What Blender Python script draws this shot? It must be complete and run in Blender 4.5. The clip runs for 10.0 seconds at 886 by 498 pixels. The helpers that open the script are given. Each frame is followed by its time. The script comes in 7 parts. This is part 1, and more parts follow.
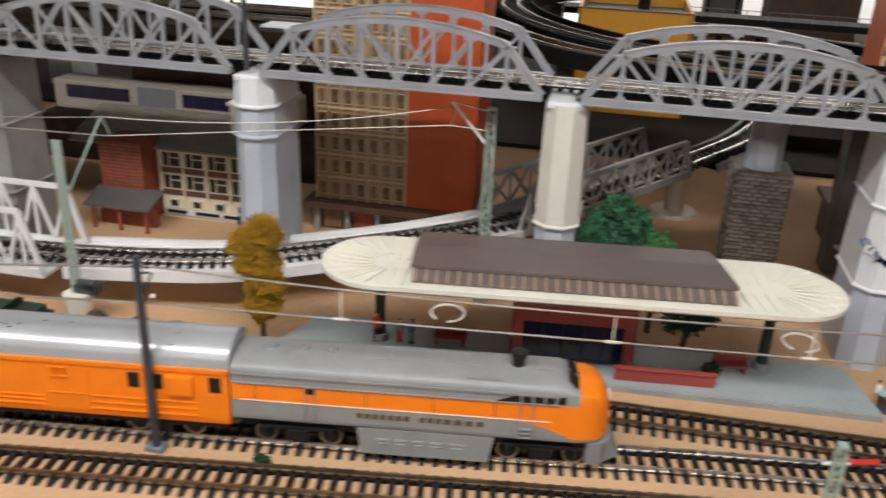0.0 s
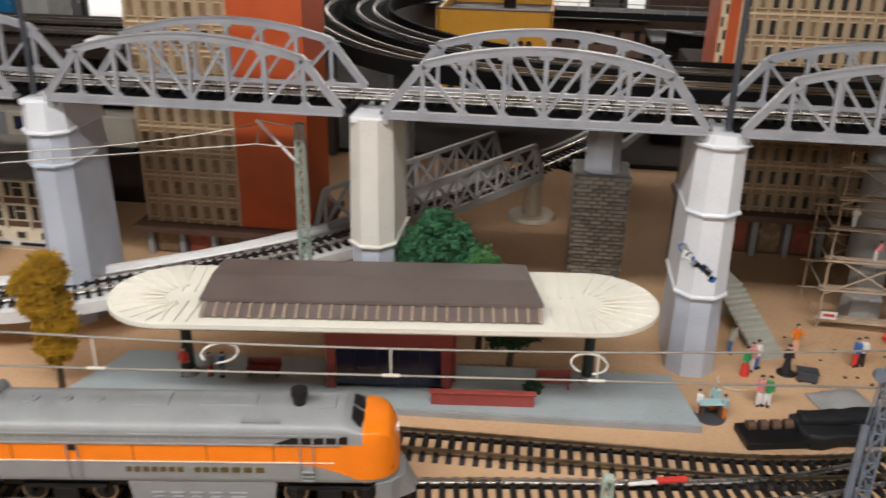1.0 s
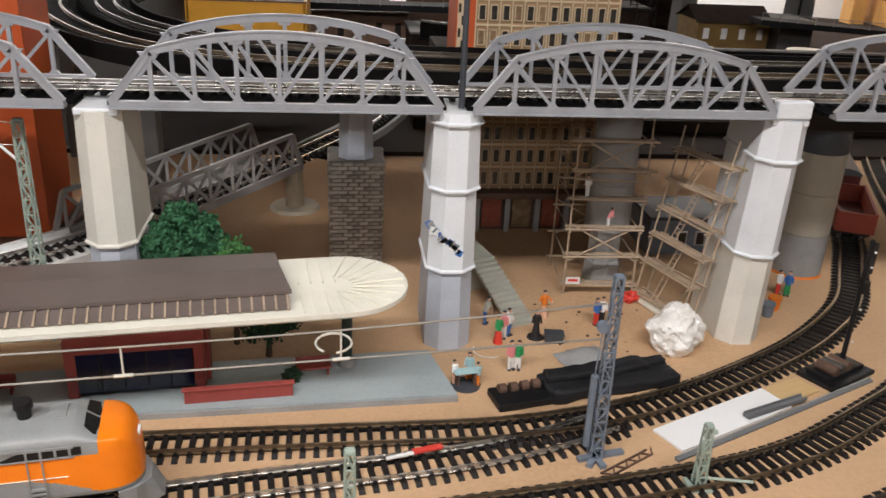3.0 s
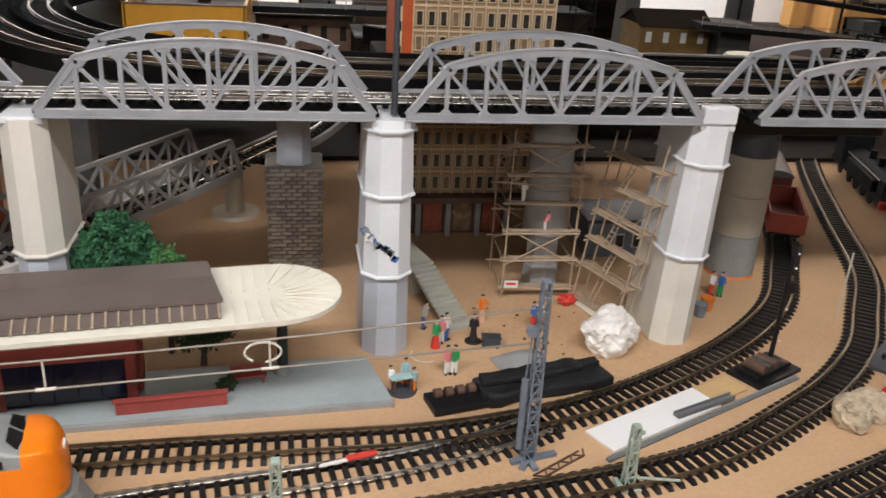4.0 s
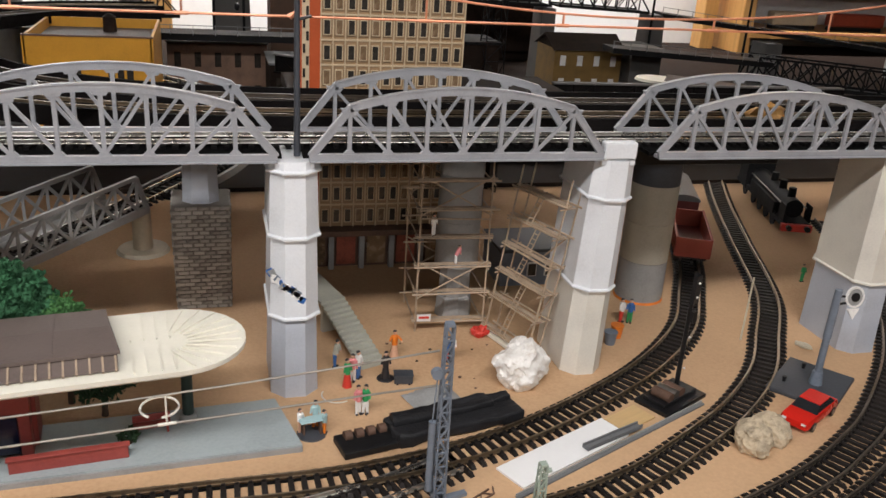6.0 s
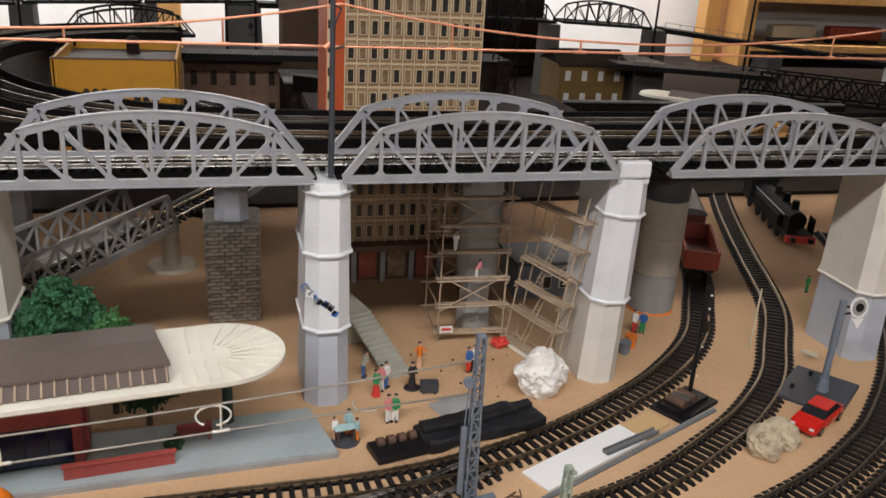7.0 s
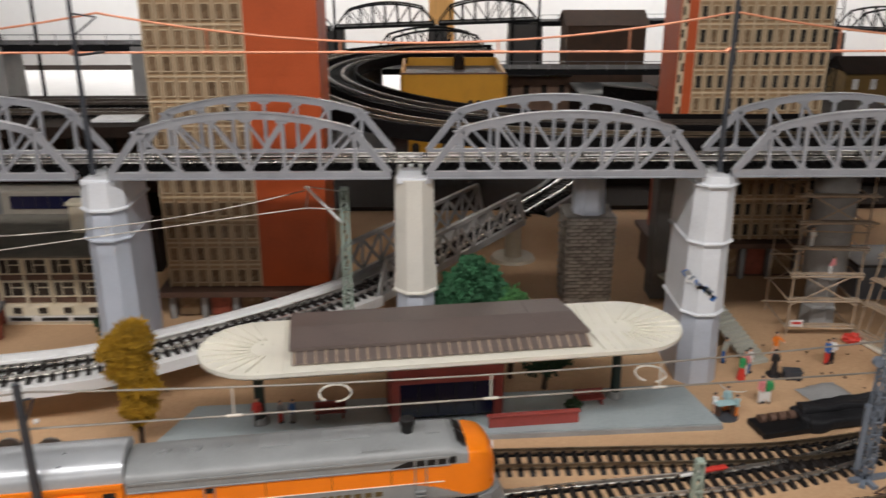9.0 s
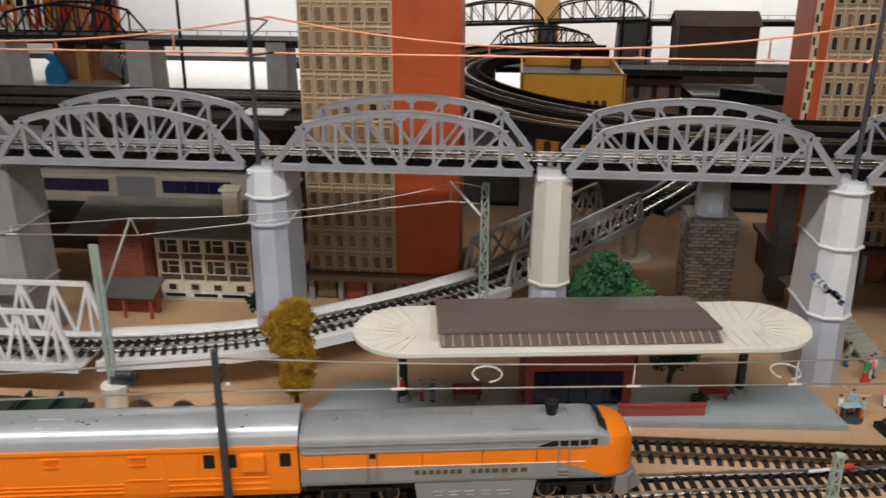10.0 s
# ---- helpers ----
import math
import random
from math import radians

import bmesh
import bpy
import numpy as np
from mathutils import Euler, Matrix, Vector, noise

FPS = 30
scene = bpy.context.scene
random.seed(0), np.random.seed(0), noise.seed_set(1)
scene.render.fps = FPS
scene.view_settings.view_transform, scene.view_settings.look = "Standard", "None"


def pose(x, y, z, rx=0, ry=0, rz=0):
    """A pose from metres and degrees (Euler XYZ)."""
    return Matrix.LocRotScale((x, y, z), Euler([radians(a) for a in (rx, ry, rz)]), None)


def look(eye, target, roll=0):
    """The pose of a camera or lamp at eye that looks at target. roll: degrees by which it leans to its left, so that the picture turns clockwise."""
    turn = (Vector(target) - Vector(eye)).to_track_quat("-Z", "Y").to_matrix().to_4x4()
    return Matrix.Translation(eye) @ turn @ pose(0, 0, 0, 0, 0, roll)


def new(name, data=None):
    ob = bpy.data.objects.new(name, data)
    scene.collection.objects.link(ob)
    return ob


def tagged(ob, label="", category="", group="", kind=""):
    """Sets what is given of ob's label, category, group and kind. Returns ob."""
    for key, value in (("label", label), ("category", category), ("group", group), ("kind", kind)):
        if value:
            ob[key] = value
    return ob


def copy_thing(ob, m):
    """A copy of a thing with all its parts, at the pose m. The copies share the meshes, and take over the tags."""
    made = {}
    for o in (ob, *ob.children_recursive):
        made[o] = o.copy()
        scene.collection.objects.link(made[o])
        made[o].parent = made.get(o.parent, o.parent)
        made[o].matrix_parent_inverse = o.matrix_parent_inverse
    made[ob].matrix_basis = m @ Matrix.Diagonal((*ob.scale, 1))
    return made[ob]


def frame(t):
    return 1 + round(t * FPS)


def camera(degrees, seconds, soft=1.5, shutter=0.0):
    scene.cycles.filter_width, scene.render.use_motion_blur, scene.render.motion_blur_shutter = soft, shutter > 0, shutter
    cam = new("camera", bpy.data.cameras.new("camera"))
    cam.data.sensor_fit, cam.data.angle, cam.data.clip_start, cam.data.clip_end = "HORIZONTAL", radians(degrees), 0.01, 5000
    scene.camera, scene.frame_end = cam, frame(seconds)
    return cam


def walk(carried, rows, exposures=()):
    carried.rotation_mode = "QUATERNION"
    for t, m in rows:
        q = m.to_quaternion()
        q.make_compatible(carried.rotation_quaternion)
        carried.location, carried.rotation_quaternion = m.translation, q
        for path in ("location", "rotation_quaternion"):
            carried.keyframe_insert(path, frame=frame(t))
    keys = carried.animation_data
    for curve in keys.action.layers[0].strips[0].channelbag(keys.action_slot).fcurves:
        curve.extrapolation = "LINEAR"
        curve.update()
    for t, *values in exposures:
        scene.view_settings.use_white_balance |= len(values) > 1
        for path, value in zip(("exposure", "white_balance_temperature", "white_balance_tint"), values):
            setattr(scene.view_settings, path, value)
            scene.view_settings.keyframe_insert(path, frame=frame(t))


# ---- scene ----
cam = camera(54.9, 10.0, shutter=0.5)
PATH = [
    (0, (-0.166, -0.526, 0.278), (-0.519, 1.278, -0.511), 2.5),
    (0.5, (-0.113, -0.502, 0.282), (-0.403, 1.309, -0.515), 1.6),
    (1, (-0.09, -0.482, 0.285), (-0.315, 1.339, -0.51), 1.2),
    (1.5, (-0.081, -0.466, 0.278), (-0.066, 1.368, -0.521), 2.2),
    (2, (-0.073, -0.464, 0.273), (0.042, 1.371, -0.514), 2.2),
    (2.5, (-0.066, -0.476, 0.275), (0.118, 1.355, -0.51), 2.4),
    (4, (-0.049, -0.487, 0.282), (0.298, 1.324, -0.493), 3.4),
    (4.5, (-0.037, -0.483, 0.285), (0.362, 1.321, -0.482), 3.5),
    (5, (-0.03, -0.479, 0.291), (0.423, 1.318, -0.462), 3.9),
    (5.5, (-0.028, -0.479, 0.293), (0.471, 1.312, -0.443), 4.1),
    (7, (-0.058, -0.504, 0.308), (0.451, 1.296, -0.401), 3.5),
    (7.5, (-0.066, -0.51, 0.315), (0.44, 1.302, -0.364), 3.0),
    (8, (-0.101, -0.52, 0.311), (0.358, 1.308, -0.358), 2.7),
    (8.5, (-0.15, -0.534, 0.312), (0.098, 1.334, -0.359), 1.0),
    (9, (-0.186, -0.55, 0.305), (-0.151, 1.329, -0.377), 0.0),
    (9.5, (-0.209, -0.565, 0.31), (-0.286, 1.311, -0.379), -0.1),
    (10, (-0.226, -0.585, 0.317), (-0.378, 1.283, -0.38), 0.2),
]
walk(cam, [(t, look(eye, target, roll)) for t, eye, target, roll in PATH],
     exposures=[(0, -0.62), (1.5, -0.50), (2.7, -0.50), (5.0, -0.46), (5.7, -0.50), (7.0, -0.66), (8.0, -0.84), (10, -0.90)])

# ---- light: area lamps hung in a closed room with darkened walls and ceiling ----
world = bpy.data.worlds.new("world")
world.use_nodes = True
world.node_tree.nodes["Background"].inputs[0].default_value = (0.75, 0.8, 0.9, 1)
world.node_tree.nodes["Background"].inputs[1].default_value = 0.02
scene.world = world


def area_lamp(name, eye, target, sx, sy, watts, colour=(1.0, 0.965, 0.955)):
    data = bpy.data.lights.new(name, "AREA")
    data.shape, data.size, data.size_y, data.energy, data.color = "RECTANGLE", sx, sy, watts, colour
    ob = new(name, data)
    ob.matrix_world = look(eye, target)
    return ob


area_lamp("aisle_tube_light", (-0.30, -0.62, 0.84), (-0.30, -0.52, 0), 1.5, 0.10, 20)
# Unseen low fill, added to reach the facades under the bridge.
area_lamp("far_aisle_tube_light", (0.1, -2.4, 0.98), (0.1, -1.2, 0.4), 2.4, 0.12, 14)
# Unseen lamp added only to brighten the north wall, narrowed to spare the layout.
wash = area_lamp("wall_wash_light", (0.75, 1.42, 1.00), (0.75, 1.75, 0.50), 4.1, 0.06, 70)
wash.data.spread = radians(115)


# ---- materials ----
def mat(name, colour, rough=0.6, metal=0.0, var=0.18, scale=40.0, fine=500.0, bump=0.25, tint=None, piece=False, spec=0.5, stretch=None, emit=0.0):
    """Two scales of colour variation and a fine relief; piece: each object its own shade."""
    m = bpy.data.materials.new(name)
    m.use_nodes = True
    nt = m.node_tree
    b = nt.nodes["Principled BSDF"]
    b.inputs["Roughness"].default_value, b.inputs["Metallic"].default_value = rough, metal
    b.inputs["Specular IOR Level"].default_value = spec
    co = nt.nodes.new("ShaderNodeTexCoord")
    src = co.outputs["Object"]
    if stretch:
        mp = nt.nodes.new("ShaderNodeMapping")
        mp.inputs["Scale"].default_value = stretch
        nt.links.new(src, mp.inputs[0])
        src = mp.outputs[0]
    n1, n2 = nt.nodes.new("ShaderNodeTexNoise"), nt.nodes.new("ShaderNodeTexNoise")
    n1.inputs["Scale"].default_value, n2.inputs["Scale"].default_value = scale, fine
    n1.inputs["Detail"].default_value, n2.inputs["Detail"].default_value = 5, 3
    for n in (n1, n2):
        nt.links.new(src, n.inputs["Vector"])
    add = nt.nodes.new("ShaderNodeMath")
    add.operation = "MULTIPLY_ADD"
    nt.links.new(n2.outputs[0], add.inputs[0])
    add.inputs[1].default_value = 0.45
    nt.links.new(n1.outputs[0], add.inputs[2])
    fac = add.outputs[0]
    if piece:
        oi = nt.nodes.new("ShaderNodeObjectInfo")
        ad2 = nt.nodes.new("ShaderNodeMath")
        ad2.operation = "MULTIPLY_ADD"
        nt.links.new(oi.outputs["Random"], ad2.inputs[0])
        ad2.inputs[1].default_value = 0.5
        sub = nt.nodes.new("ShaderNodeMath")
        sub.operation = "SUBTRACT"
        nt.links.new(fac, sub.inputs[0])
        sub.inputs[1].default_value = 0.25
        nt.links.new(sub.outputs[0], ad2.inputs[2])
        fac = ad2.outputs[0]
    ramp = nt.nodes.new("ShaderNodeValToRGB")
    e = ramp.color_ramp.elements
    lo = tint if tint else tuple(c * (1 - var * 1.6) for c in colour)
    hi = tuple(min(1, c * (1 + var)) for c in colour)
    e[0].position, e[1].position = 0.42, 1.0
    e[0].color, e[1].color = (*lo, 1), (*hi, 1)
    mid = e.new(0.7)
    mid.color = (*colour, 1)
    nt.links.new(fac, ramp.inputs[0])
    nt.links.new(ramp.outputs[0], b.inputs["Base Color"])
    rr = nt.nodes.new("ShaderNodeMapRange")
    rr.inputs["To Min"].default_value, rr.inputs["To Max"].default_value = max(0.02, rough - 0.12), min(1, rough + 0.12)
    nt.links.new(n1.outputs[0], rr.inputs["Value"])
    nt.links.new(rr.outputs[0], b.inputs["Roughness"])
    if bump:
        bp = nt.nodes.new("ShaderNodeBump")
        bp.inputs["Strength"].default_value, bp.inputs["Distance"].default_value = bump, 0.0006
        nt.links.new(n2.outputs[0], bp.inputs["Height"])
        nt.links.new(bp.outputs[0], b.inputs["Normal"])
    if emit:
        b.inputs["Emission Color"].default_value = (*colour, 1)
        b.inputs["Emission Strength"].default_value = emit
    return m


M_SAND = mat("sand_board", (0.56, 0.365, 0.215), 0.85, var=0.16, scale=7, fine=420, bump=0.5, tint=(0.45, 0.275, 0.15), spec=0.15)
M_PLASTER = mat("white_plaster", (0.84, 0.84, 0.83), 0.9, var=0.04, scale=3, fine=90, bump=0.2)
# Walls, ceiling and floor far darker than paint, to keep bounced fill low.
M_WALLG = mat("beige_wall_dimmed", (0.16, 0.145, 0.125), 0.9, var=0.06, scale=3, fine=90)
M_CEIL = mat("ceiling_dimmed", (0.14, 0.136, 0.13), 0.9, var=0.04, scale=3, fine=90)
M_ROOMFLOOR = mat("room_floor_dimmed", (0.12, 0.11, 0.10), 0.5, var=0.1, scale=4, fine=60)
M_TUBE = mat("tube_glow", (1.0, 0.96, 0.9), 0.5, var=0.0, emit=9.0, bump=0)
M_HOUSING = mat("lamp_housing", (0.8, 0.8, 0.8), 0.4, var=0.04)
M_BRIDGE = mat("bridge_grey", (0.305, 0.31, 0.33), 0.42, var=0.14, scale=60, fine=900, bump=0.15)
M_DECK = mat("deck_black", (0.007, 0.007, 0.007), 0.9, var=0.3, scale=120, fine=900, spec=0.02)
M_SLEEPER = mat("sleeper_brown", (0.015, 0.012, 0.011), 0.6, var=0.35, scale=150, fine=1500, piece=True, spec=0.25)
M_SLEEPER2 = mat("sleeper_black", (0.008, 0.0075, 0.0075), 0.8, var=0.35, scale=150, fine=1500, spec=0.06)
M_RAIL = mat("rail_steel", (0.62, 0.60, 0.57), 0.28, 0.9, var=0.25, scale=70, fine=800, tint=(0.30, 0.24, 0.19))
M_RAILDARK = mat("rail_dark", (0.13, 0.105, 0.085), 0.38, 0.7, var=0.35, scale=90, fine=800)
M_PIERW = mat("pier_white", (0.72, 0.74, 0.77), 0.5, var=0.09, scale=35, fine=700, bump=0.15)
M_PIERB = mat("pier_bluegrey", (0.48, 0.515, 0.58), 0.5, var=0.1, scale=35, fine=700, bump=0.15)
M_PIERC = mat("pier_cream", (0.70, 0.67, 0.60), 0.5, var=0.09, scale=35, fine=700, bump=0.15)
M_PLAT = mat("platform_grey", (0.33, 0.38, 0.39), 0.6, var=0.12, scale=25, fine=600)
M_CREAM = mat("canopy_cream", (0.84, 0.81, 0.70), 0.38, var=0.05, scale=40, fine=500, bump=0.1)
M_ROOFB = mat("roof_brown", (0.138, 0.107, 0.095), 0.5, var=0.14, scale=50, fine=700)
M_DGREEN = mat("post_green", (0.015, 0.03, 0.022), 0.45)
M_RED = mat("kiosk_red", (0.30, 0.055, 0.045), 0.5, var=0.15, scale=60)
M_NAVY = mat("navy_glass", (0.008, 0.010, 0.035), 0.15, var=0.2)
M_ORANGE = mat("loco_orange", (0.95, 0.235, 0.008), 0.33, var=0.06, scale=60, fine=900, bump=0.08)
M_LGREY = mat("loco_grey", (0.27, 0.28, 0.28), 0.42, var=0.1, scale=60, fine=900, bump=0.1)
M_LDARK = mat("underframe_black", (0.012, 0.012, 0.012), 0.55, var=0.3, scale=150, spec=0.3)
M_SILVER = mat("coach_silver", (0.50, 0.52, 0.54), 0.33, 0.35, var=0.05, scale=30, fine=700, bump=0.05)
M_WHEEL = mat("wheel_steel", (0.30, 0.28, 0.26), 0.35, 0.9, var=0.2)
M_LETTER = mat("lettering_dark", (0.11, 0.075, 0.022), 0.5)
M_BLACK = mat("black_plastic", (0.009, 0.009, 0.010), 0.45, var=0.3, scale=150, spec=0.35)
M_TARP = mat("black_tarp", (0.010, 0.010, 0.012), 0.6, var=0.4, scale=90, fine=600, bump=0.8)
M_WAGON = mat("wagon_red", (0.33, 0.060, 0.035), 0.5, var=0.14, scale=50, fine=900)
M_WAGONB = mat("wagon_oxide", (0.17, 0.035, 0.03), 0.5, var=0.14, scale=50, fine=900)
M_VANROOF = mat("van_roof_grey", (0.16, 0.165, 0.17), 0.55, var=0.12)
M_STONE = mat("wall_stone", (0.37, 0.345, 0.31), 0.85, var=0.3, scale=120, fine=900, piece=True, bump=0.5)
M_MORTAR = mat("stone_mortar", (0.20, 0.18, 0.16), 0.9)
M_BRICKP = mat("poster_brick", (0.28, 0.07, 0.04), 0.7, var=0.3, scale=150)
M_TAN = mat("tower_tan", (0.35, 0.225, 0.12), 0.55, var=0.12, scale=50, fine=600)
M_TANF = mat("tower_tan_frame", (0.60, 0.47, 0.31), 0.5, var=0.1, scale=80)
M_TOWERO = mat("tower_orange", (0.46, 0.078, 0.016), 0.5, var=0.12, scale=40, fine=600)
M_PANE = mat("pane_dark", (0.035, 0.030, 0.026), 0.12, var=0.4, scale=120, bump=0)
M_PANEL = mat("pane_beige", (0.20, 0.130, 0.075), 0.25, var=0.3, scale=120, piece=True, bump=0)
M_YELLOW = mat("yellow_wall", (0.50, 0.24, 0.012), 0.55, var=0.1, scale=50)
M_BROWNW = mat("brown_wall", (0.11, 0.060, 0.040), 0.7, var=0.25, scale=60)
M_DBROWN = mat("dark_brown", (0.019, 0.012, 0.009), 0.8, var=0.3, scale=70, spec=0.1)
M_WORKS = mat("works_brown", (0.21, 0.125, 0.085), 0.7, var=0.25, scale=60)
M_TRAM = mat("tram_cream", (0.33, 0.30, 0.25), 0.5, var=0.1, scale=50)
M_SCHOOL = mat("school_cream", (0.72, 0.65, 0.50), 0.55, var=0.1, scale=50)
M_SLATE = mat("slate_roof", (0.20, 0.185, 0.155), 0.8, var=0.2, scale=60, stretch=(1, 1, 6))
M_DRUM = mat("drum_tan", (0.40, 0.37, 0.30), 0.65, var=0.12, scale=50, fine=600)
M_MILL = mat("mill_brown", (0.085, 0.045, 0.026), 0.7, var=0.25, scale=60)
M_RAILMID = mat("rail_dull", (0.25, 0.195, 0.135), 0.36, 0.85, var=0.3, scale=90, fine=800, tint=(0.11, 0.08, 0.055))
M_GIRDD = mat("girder_dark", (0.008, 0.007, 0.007), 0.85, var=0.25, scale=60, spec=0.05)
M_FARB = mat("far_bridge_black", (0.010, 0.010, 0.011), 0.65, var=0.25, spec=0.15)
M_FARP = mat("far_pier_grey", (0.10, 0.095, 0.09), 0.7, var=0.2, scale=30)
M_CONC = mat("concrete_grey", (0.29, 0.29, 0.285), 0.75, var=0.15, scale=50, fine=600)
M_CREAMW = mat("cream_wall", (0.56, 0.50, 0.38), 0.6, var=0.1, scale=50)
M_WHITE = mat("white_plastic", (0.80, 0.80, 0.79), 0.4, var=0.06, scale=50)
M_WOODP = mat("wood_post", (0.60, 0.32, 0.10), 0.55, var=0.15, scale=14, fine=200, stretch=(6, 6, 0.6))
M_BAMBOO = mat("bamboo", (0.41, 0.31, 0.22), 0.6, var=0.2, scale=90)
M_ROCKW = mat("rock_white", (0.86, 0.83, 0.79), 0.8, var=0.12, scale=70, fine=500, bump=0.9, tint=(0.62, 0.55, 0.47))
M_ROCKT = mat("rock_tan", (0.50, 0.41, 0.29), 0.85, var=0.3, scale=110, fine=600, bump=1.0)
M_CARRED = mat("car_red", (0.62, 0.02, 0.012), 0.25, var=0.05, bump=0)
M_GLASSD = mat("car_glass", (0.02, 0.022, 0.025), 0.1, bump=0)
M_MASTG = mat("mast_green", (0.33, 0.40, 0.34), 0.5, var=0.12, scale=80)
M_MASTB = mat("mast_bluegrey", (0.16, 0.19, 0.235), 0.45, var=0.15, scale=80)
M_MASTD = mat("mast_dark", (0.045, 0.05, 0.06), 0.5, var=0.2, scale=80)
M_WIRE = mat("wire_steel", (0.34, 0.31, 0.27), 0.4, 0.6, var=0.2, bump=0)
M_COPPER = mat("wire_copper", (0.72, 0.30, 0.17), 0.38, 0.4, var=0.2, bump=0)
M_WIREW = mat("wire_white", (0.66, 0.63, 0.56), 0.4, bump=0)
M_TREEY = mat("tree_moss", (0.40, 0.225, 0.012), 0.85, var=0.4, scale=120, piece=False)
M_TREEG = mat("bush_green", (0.027, 0.110, 0.046), 0.8, var=0.4, scale=120)
M_TREED = mat("shrub_dark", (0.015, 0.045, 0.014), 0.75, var=0.4, scale=120)
M_BARK = mat("bark", (0.06, 0.035, 0.02), 0.85)
M_STAIR = mat("stair_grey", (0.40, 0.40, 0.34), 0.6, var=0.1)
M_PAPER = mat("white_card", (0.86, 0.86, 0.86), 0.6, var=0.02, bump=0.05)
M_PINE = mat("pine_card", (0.62, 0.42, 0.20), 0.6, var=0.08, stretch=(1, 8, 1))
M_SKIN = mat("figure_skin", (0.62, 0.36, 0.24), 0.5, bump=0)
M_FBLUE = mat("figure_blue", (0.04, 0.14, 0.40), 0.5, bump=0)
M_FRED = mat("figure_red", (0.62, 0.045, 0.03), 0.5, bump=0)
M_FWHITE = mat("figure_white", (0.78, 0.77, 0.75), 0.5, bump=0)
M_FGREEN = mat("figure_green", (0.03, 0.30, 0.10), 0.5, bump=0)
M_FDARK = mat("figure_dark", (0.02, 0.018, 0.02), 0.5, bump=0)
M_FORANGE = mat("figure_orange", (0.75, 0.20, 0.02), 0.5, bump=0)
M_FPINK = mat("figure_pink", (0.72, 0.25, 0.26), 0.5, bump=0)
M_FTEAL = mat("figure_teal", (0.36, 0.52, 0.54), 0.5, bump=0)
M_SKYBLUE = mat("plastic_sky_blue", (0.03, 0.32, 0.68), 0.4, var=0.08)
M_PANELW = mat("panel_wood", (0.30, 0.12, 0.05), 0.6, var=0.2, scale=20, stretch=(6, 6, 0.6))
M_OCHRE = mat("ochre_wall", (0.21, 0.125, 0.035), 0.7, var=0.2, scale=60)
M_TEAL = mat("model_teal", (0.12, 0.30, 0.27), 0.4)

# ---- mesh helpers ----
V = Vector


def box(bm, c, s, rz=0.0, bev=0.0):
    """A box with centre c and size s, turned rz degrees, its edges rounded by bev."""
    g = bmesh.ops.create_cube(bm, size=1.0, matrix=Matrix.LocRotScale(c, Euler((0, 0, radians(rz))), s))
    if bev:
        es = {e for v in g["verts"] for e in v.link_edges}
        bmesh.ops.bevel(bm, geom=list(es), offset=bev, segments=2, affect="EDGES", profile=0.5)


def beam(bm, a, b, w, h, up=(0, 0, 1)):
    """A bar of w by h from a to b."""
    a, b = V(a), V(b)
    d = b - a
    y = d.normalized()
    x = y.cross(V(up))
    if x.length < 1e-4:
        x = y.cross(V((1, 0, 0)))
    x.normalize()
    z = x.cross(y)
    vs = []
    for p in (a, b):
        for sx, sz in ((-1, -1), (1, -1), (1, 1), (-1, 1)):
            vs.append(bm.verts.new(p + x * (sx * w / 2) + z * (sz * h / 2)))
    for q in ((3, 2, 1, 0), (4, 5, 6, 7), (0, 1, 5, 4), (1, 2, 6, 5), (2, 3, 7, 6), (3, 0, 4, 7)):
        bm.faces.new([vs[i] for i in q])


def rod(bm, a, b, r0, r1=None, seg=10):
    """A round bar from a to b, tapering from r0 to r1."""
    a, b = V(a), V(b)
    r1 = r0 if r1 is None else r1
    d = (b - a).normalized()
    x = d.cross(V((0, 0, 1)) if abs(d.z) < 0.95 else V((1, 0, 0))).normalized()
    y = d.cross(x)
    rings = []
    for p, r in ((a, r0), (b, r1)):
        rings.append([bm.verts.new(p + (x * math.cos(k) + y * math.sin(k)) * r) for k in (2 * math.pi * i / seg for i in range(seg))])
    for i in range(seg):
        j = (i + 1) % seg
        bm.faces.new((rings[0][j], rings[0][i], rings[1][i], rings[1][j]))
    bm.faces.new(rings[0])
    bm.faces.new(rings[1][::-1])


def prism(bm, outline, z0, z1, scale1=1.0, centre=(0, 0)):
    """An upright prism on a plan outline, its top scaled about centre."""
    lo = [bm.verts.new((x, y, z0)) for x, y in outline]
    hi = [bm.verts.new((centre[0] + (x - centre[0]) * scale1, centre[1] + (y - centre[1]) * scale1, z1)) for x, y in outline]
    n = len(outline)
    for i in range(n):
        j = (i + 1) % n
        bm.faces.new((lo[i], lo[j], hi[j], hi[i]))
    bm.faces.new(lo[::-1])
    bm.faces.new(hi)


def side_prism(bm, outline, y0, y1):
    """A prism whose outline lies in x and z, from y0 to y1."""
    a = [bm.verts.new((x, y0, z)) for x, z in outline]
    b = [bm.verts.new((x, y1, z)) for x, z in outline]
    n = len(outline)
    for i in range(n):
        j = (i + 1) % n
        bm.faces.new((a[j], a[i], b[i], b[j]))
    bm.faces.new(a)
    bm.faces.new(b[::-1])


def loft(bm, sections):
    """Skins equal-length rings of points and closes both ends."""
    rings = [[bm.verts.new(p) for p in s] for s in sections]
    n = len(rings[0])
    for r, q in zip(rings, rings[1:]):
        for i in range(n):
            j = (i + 1) % n
            bm.faces.new((r[i], r[j], q[j], q[i]))
    bm.faces.new(rings[0][::-1])
    bm.faces.new(rings[-1])


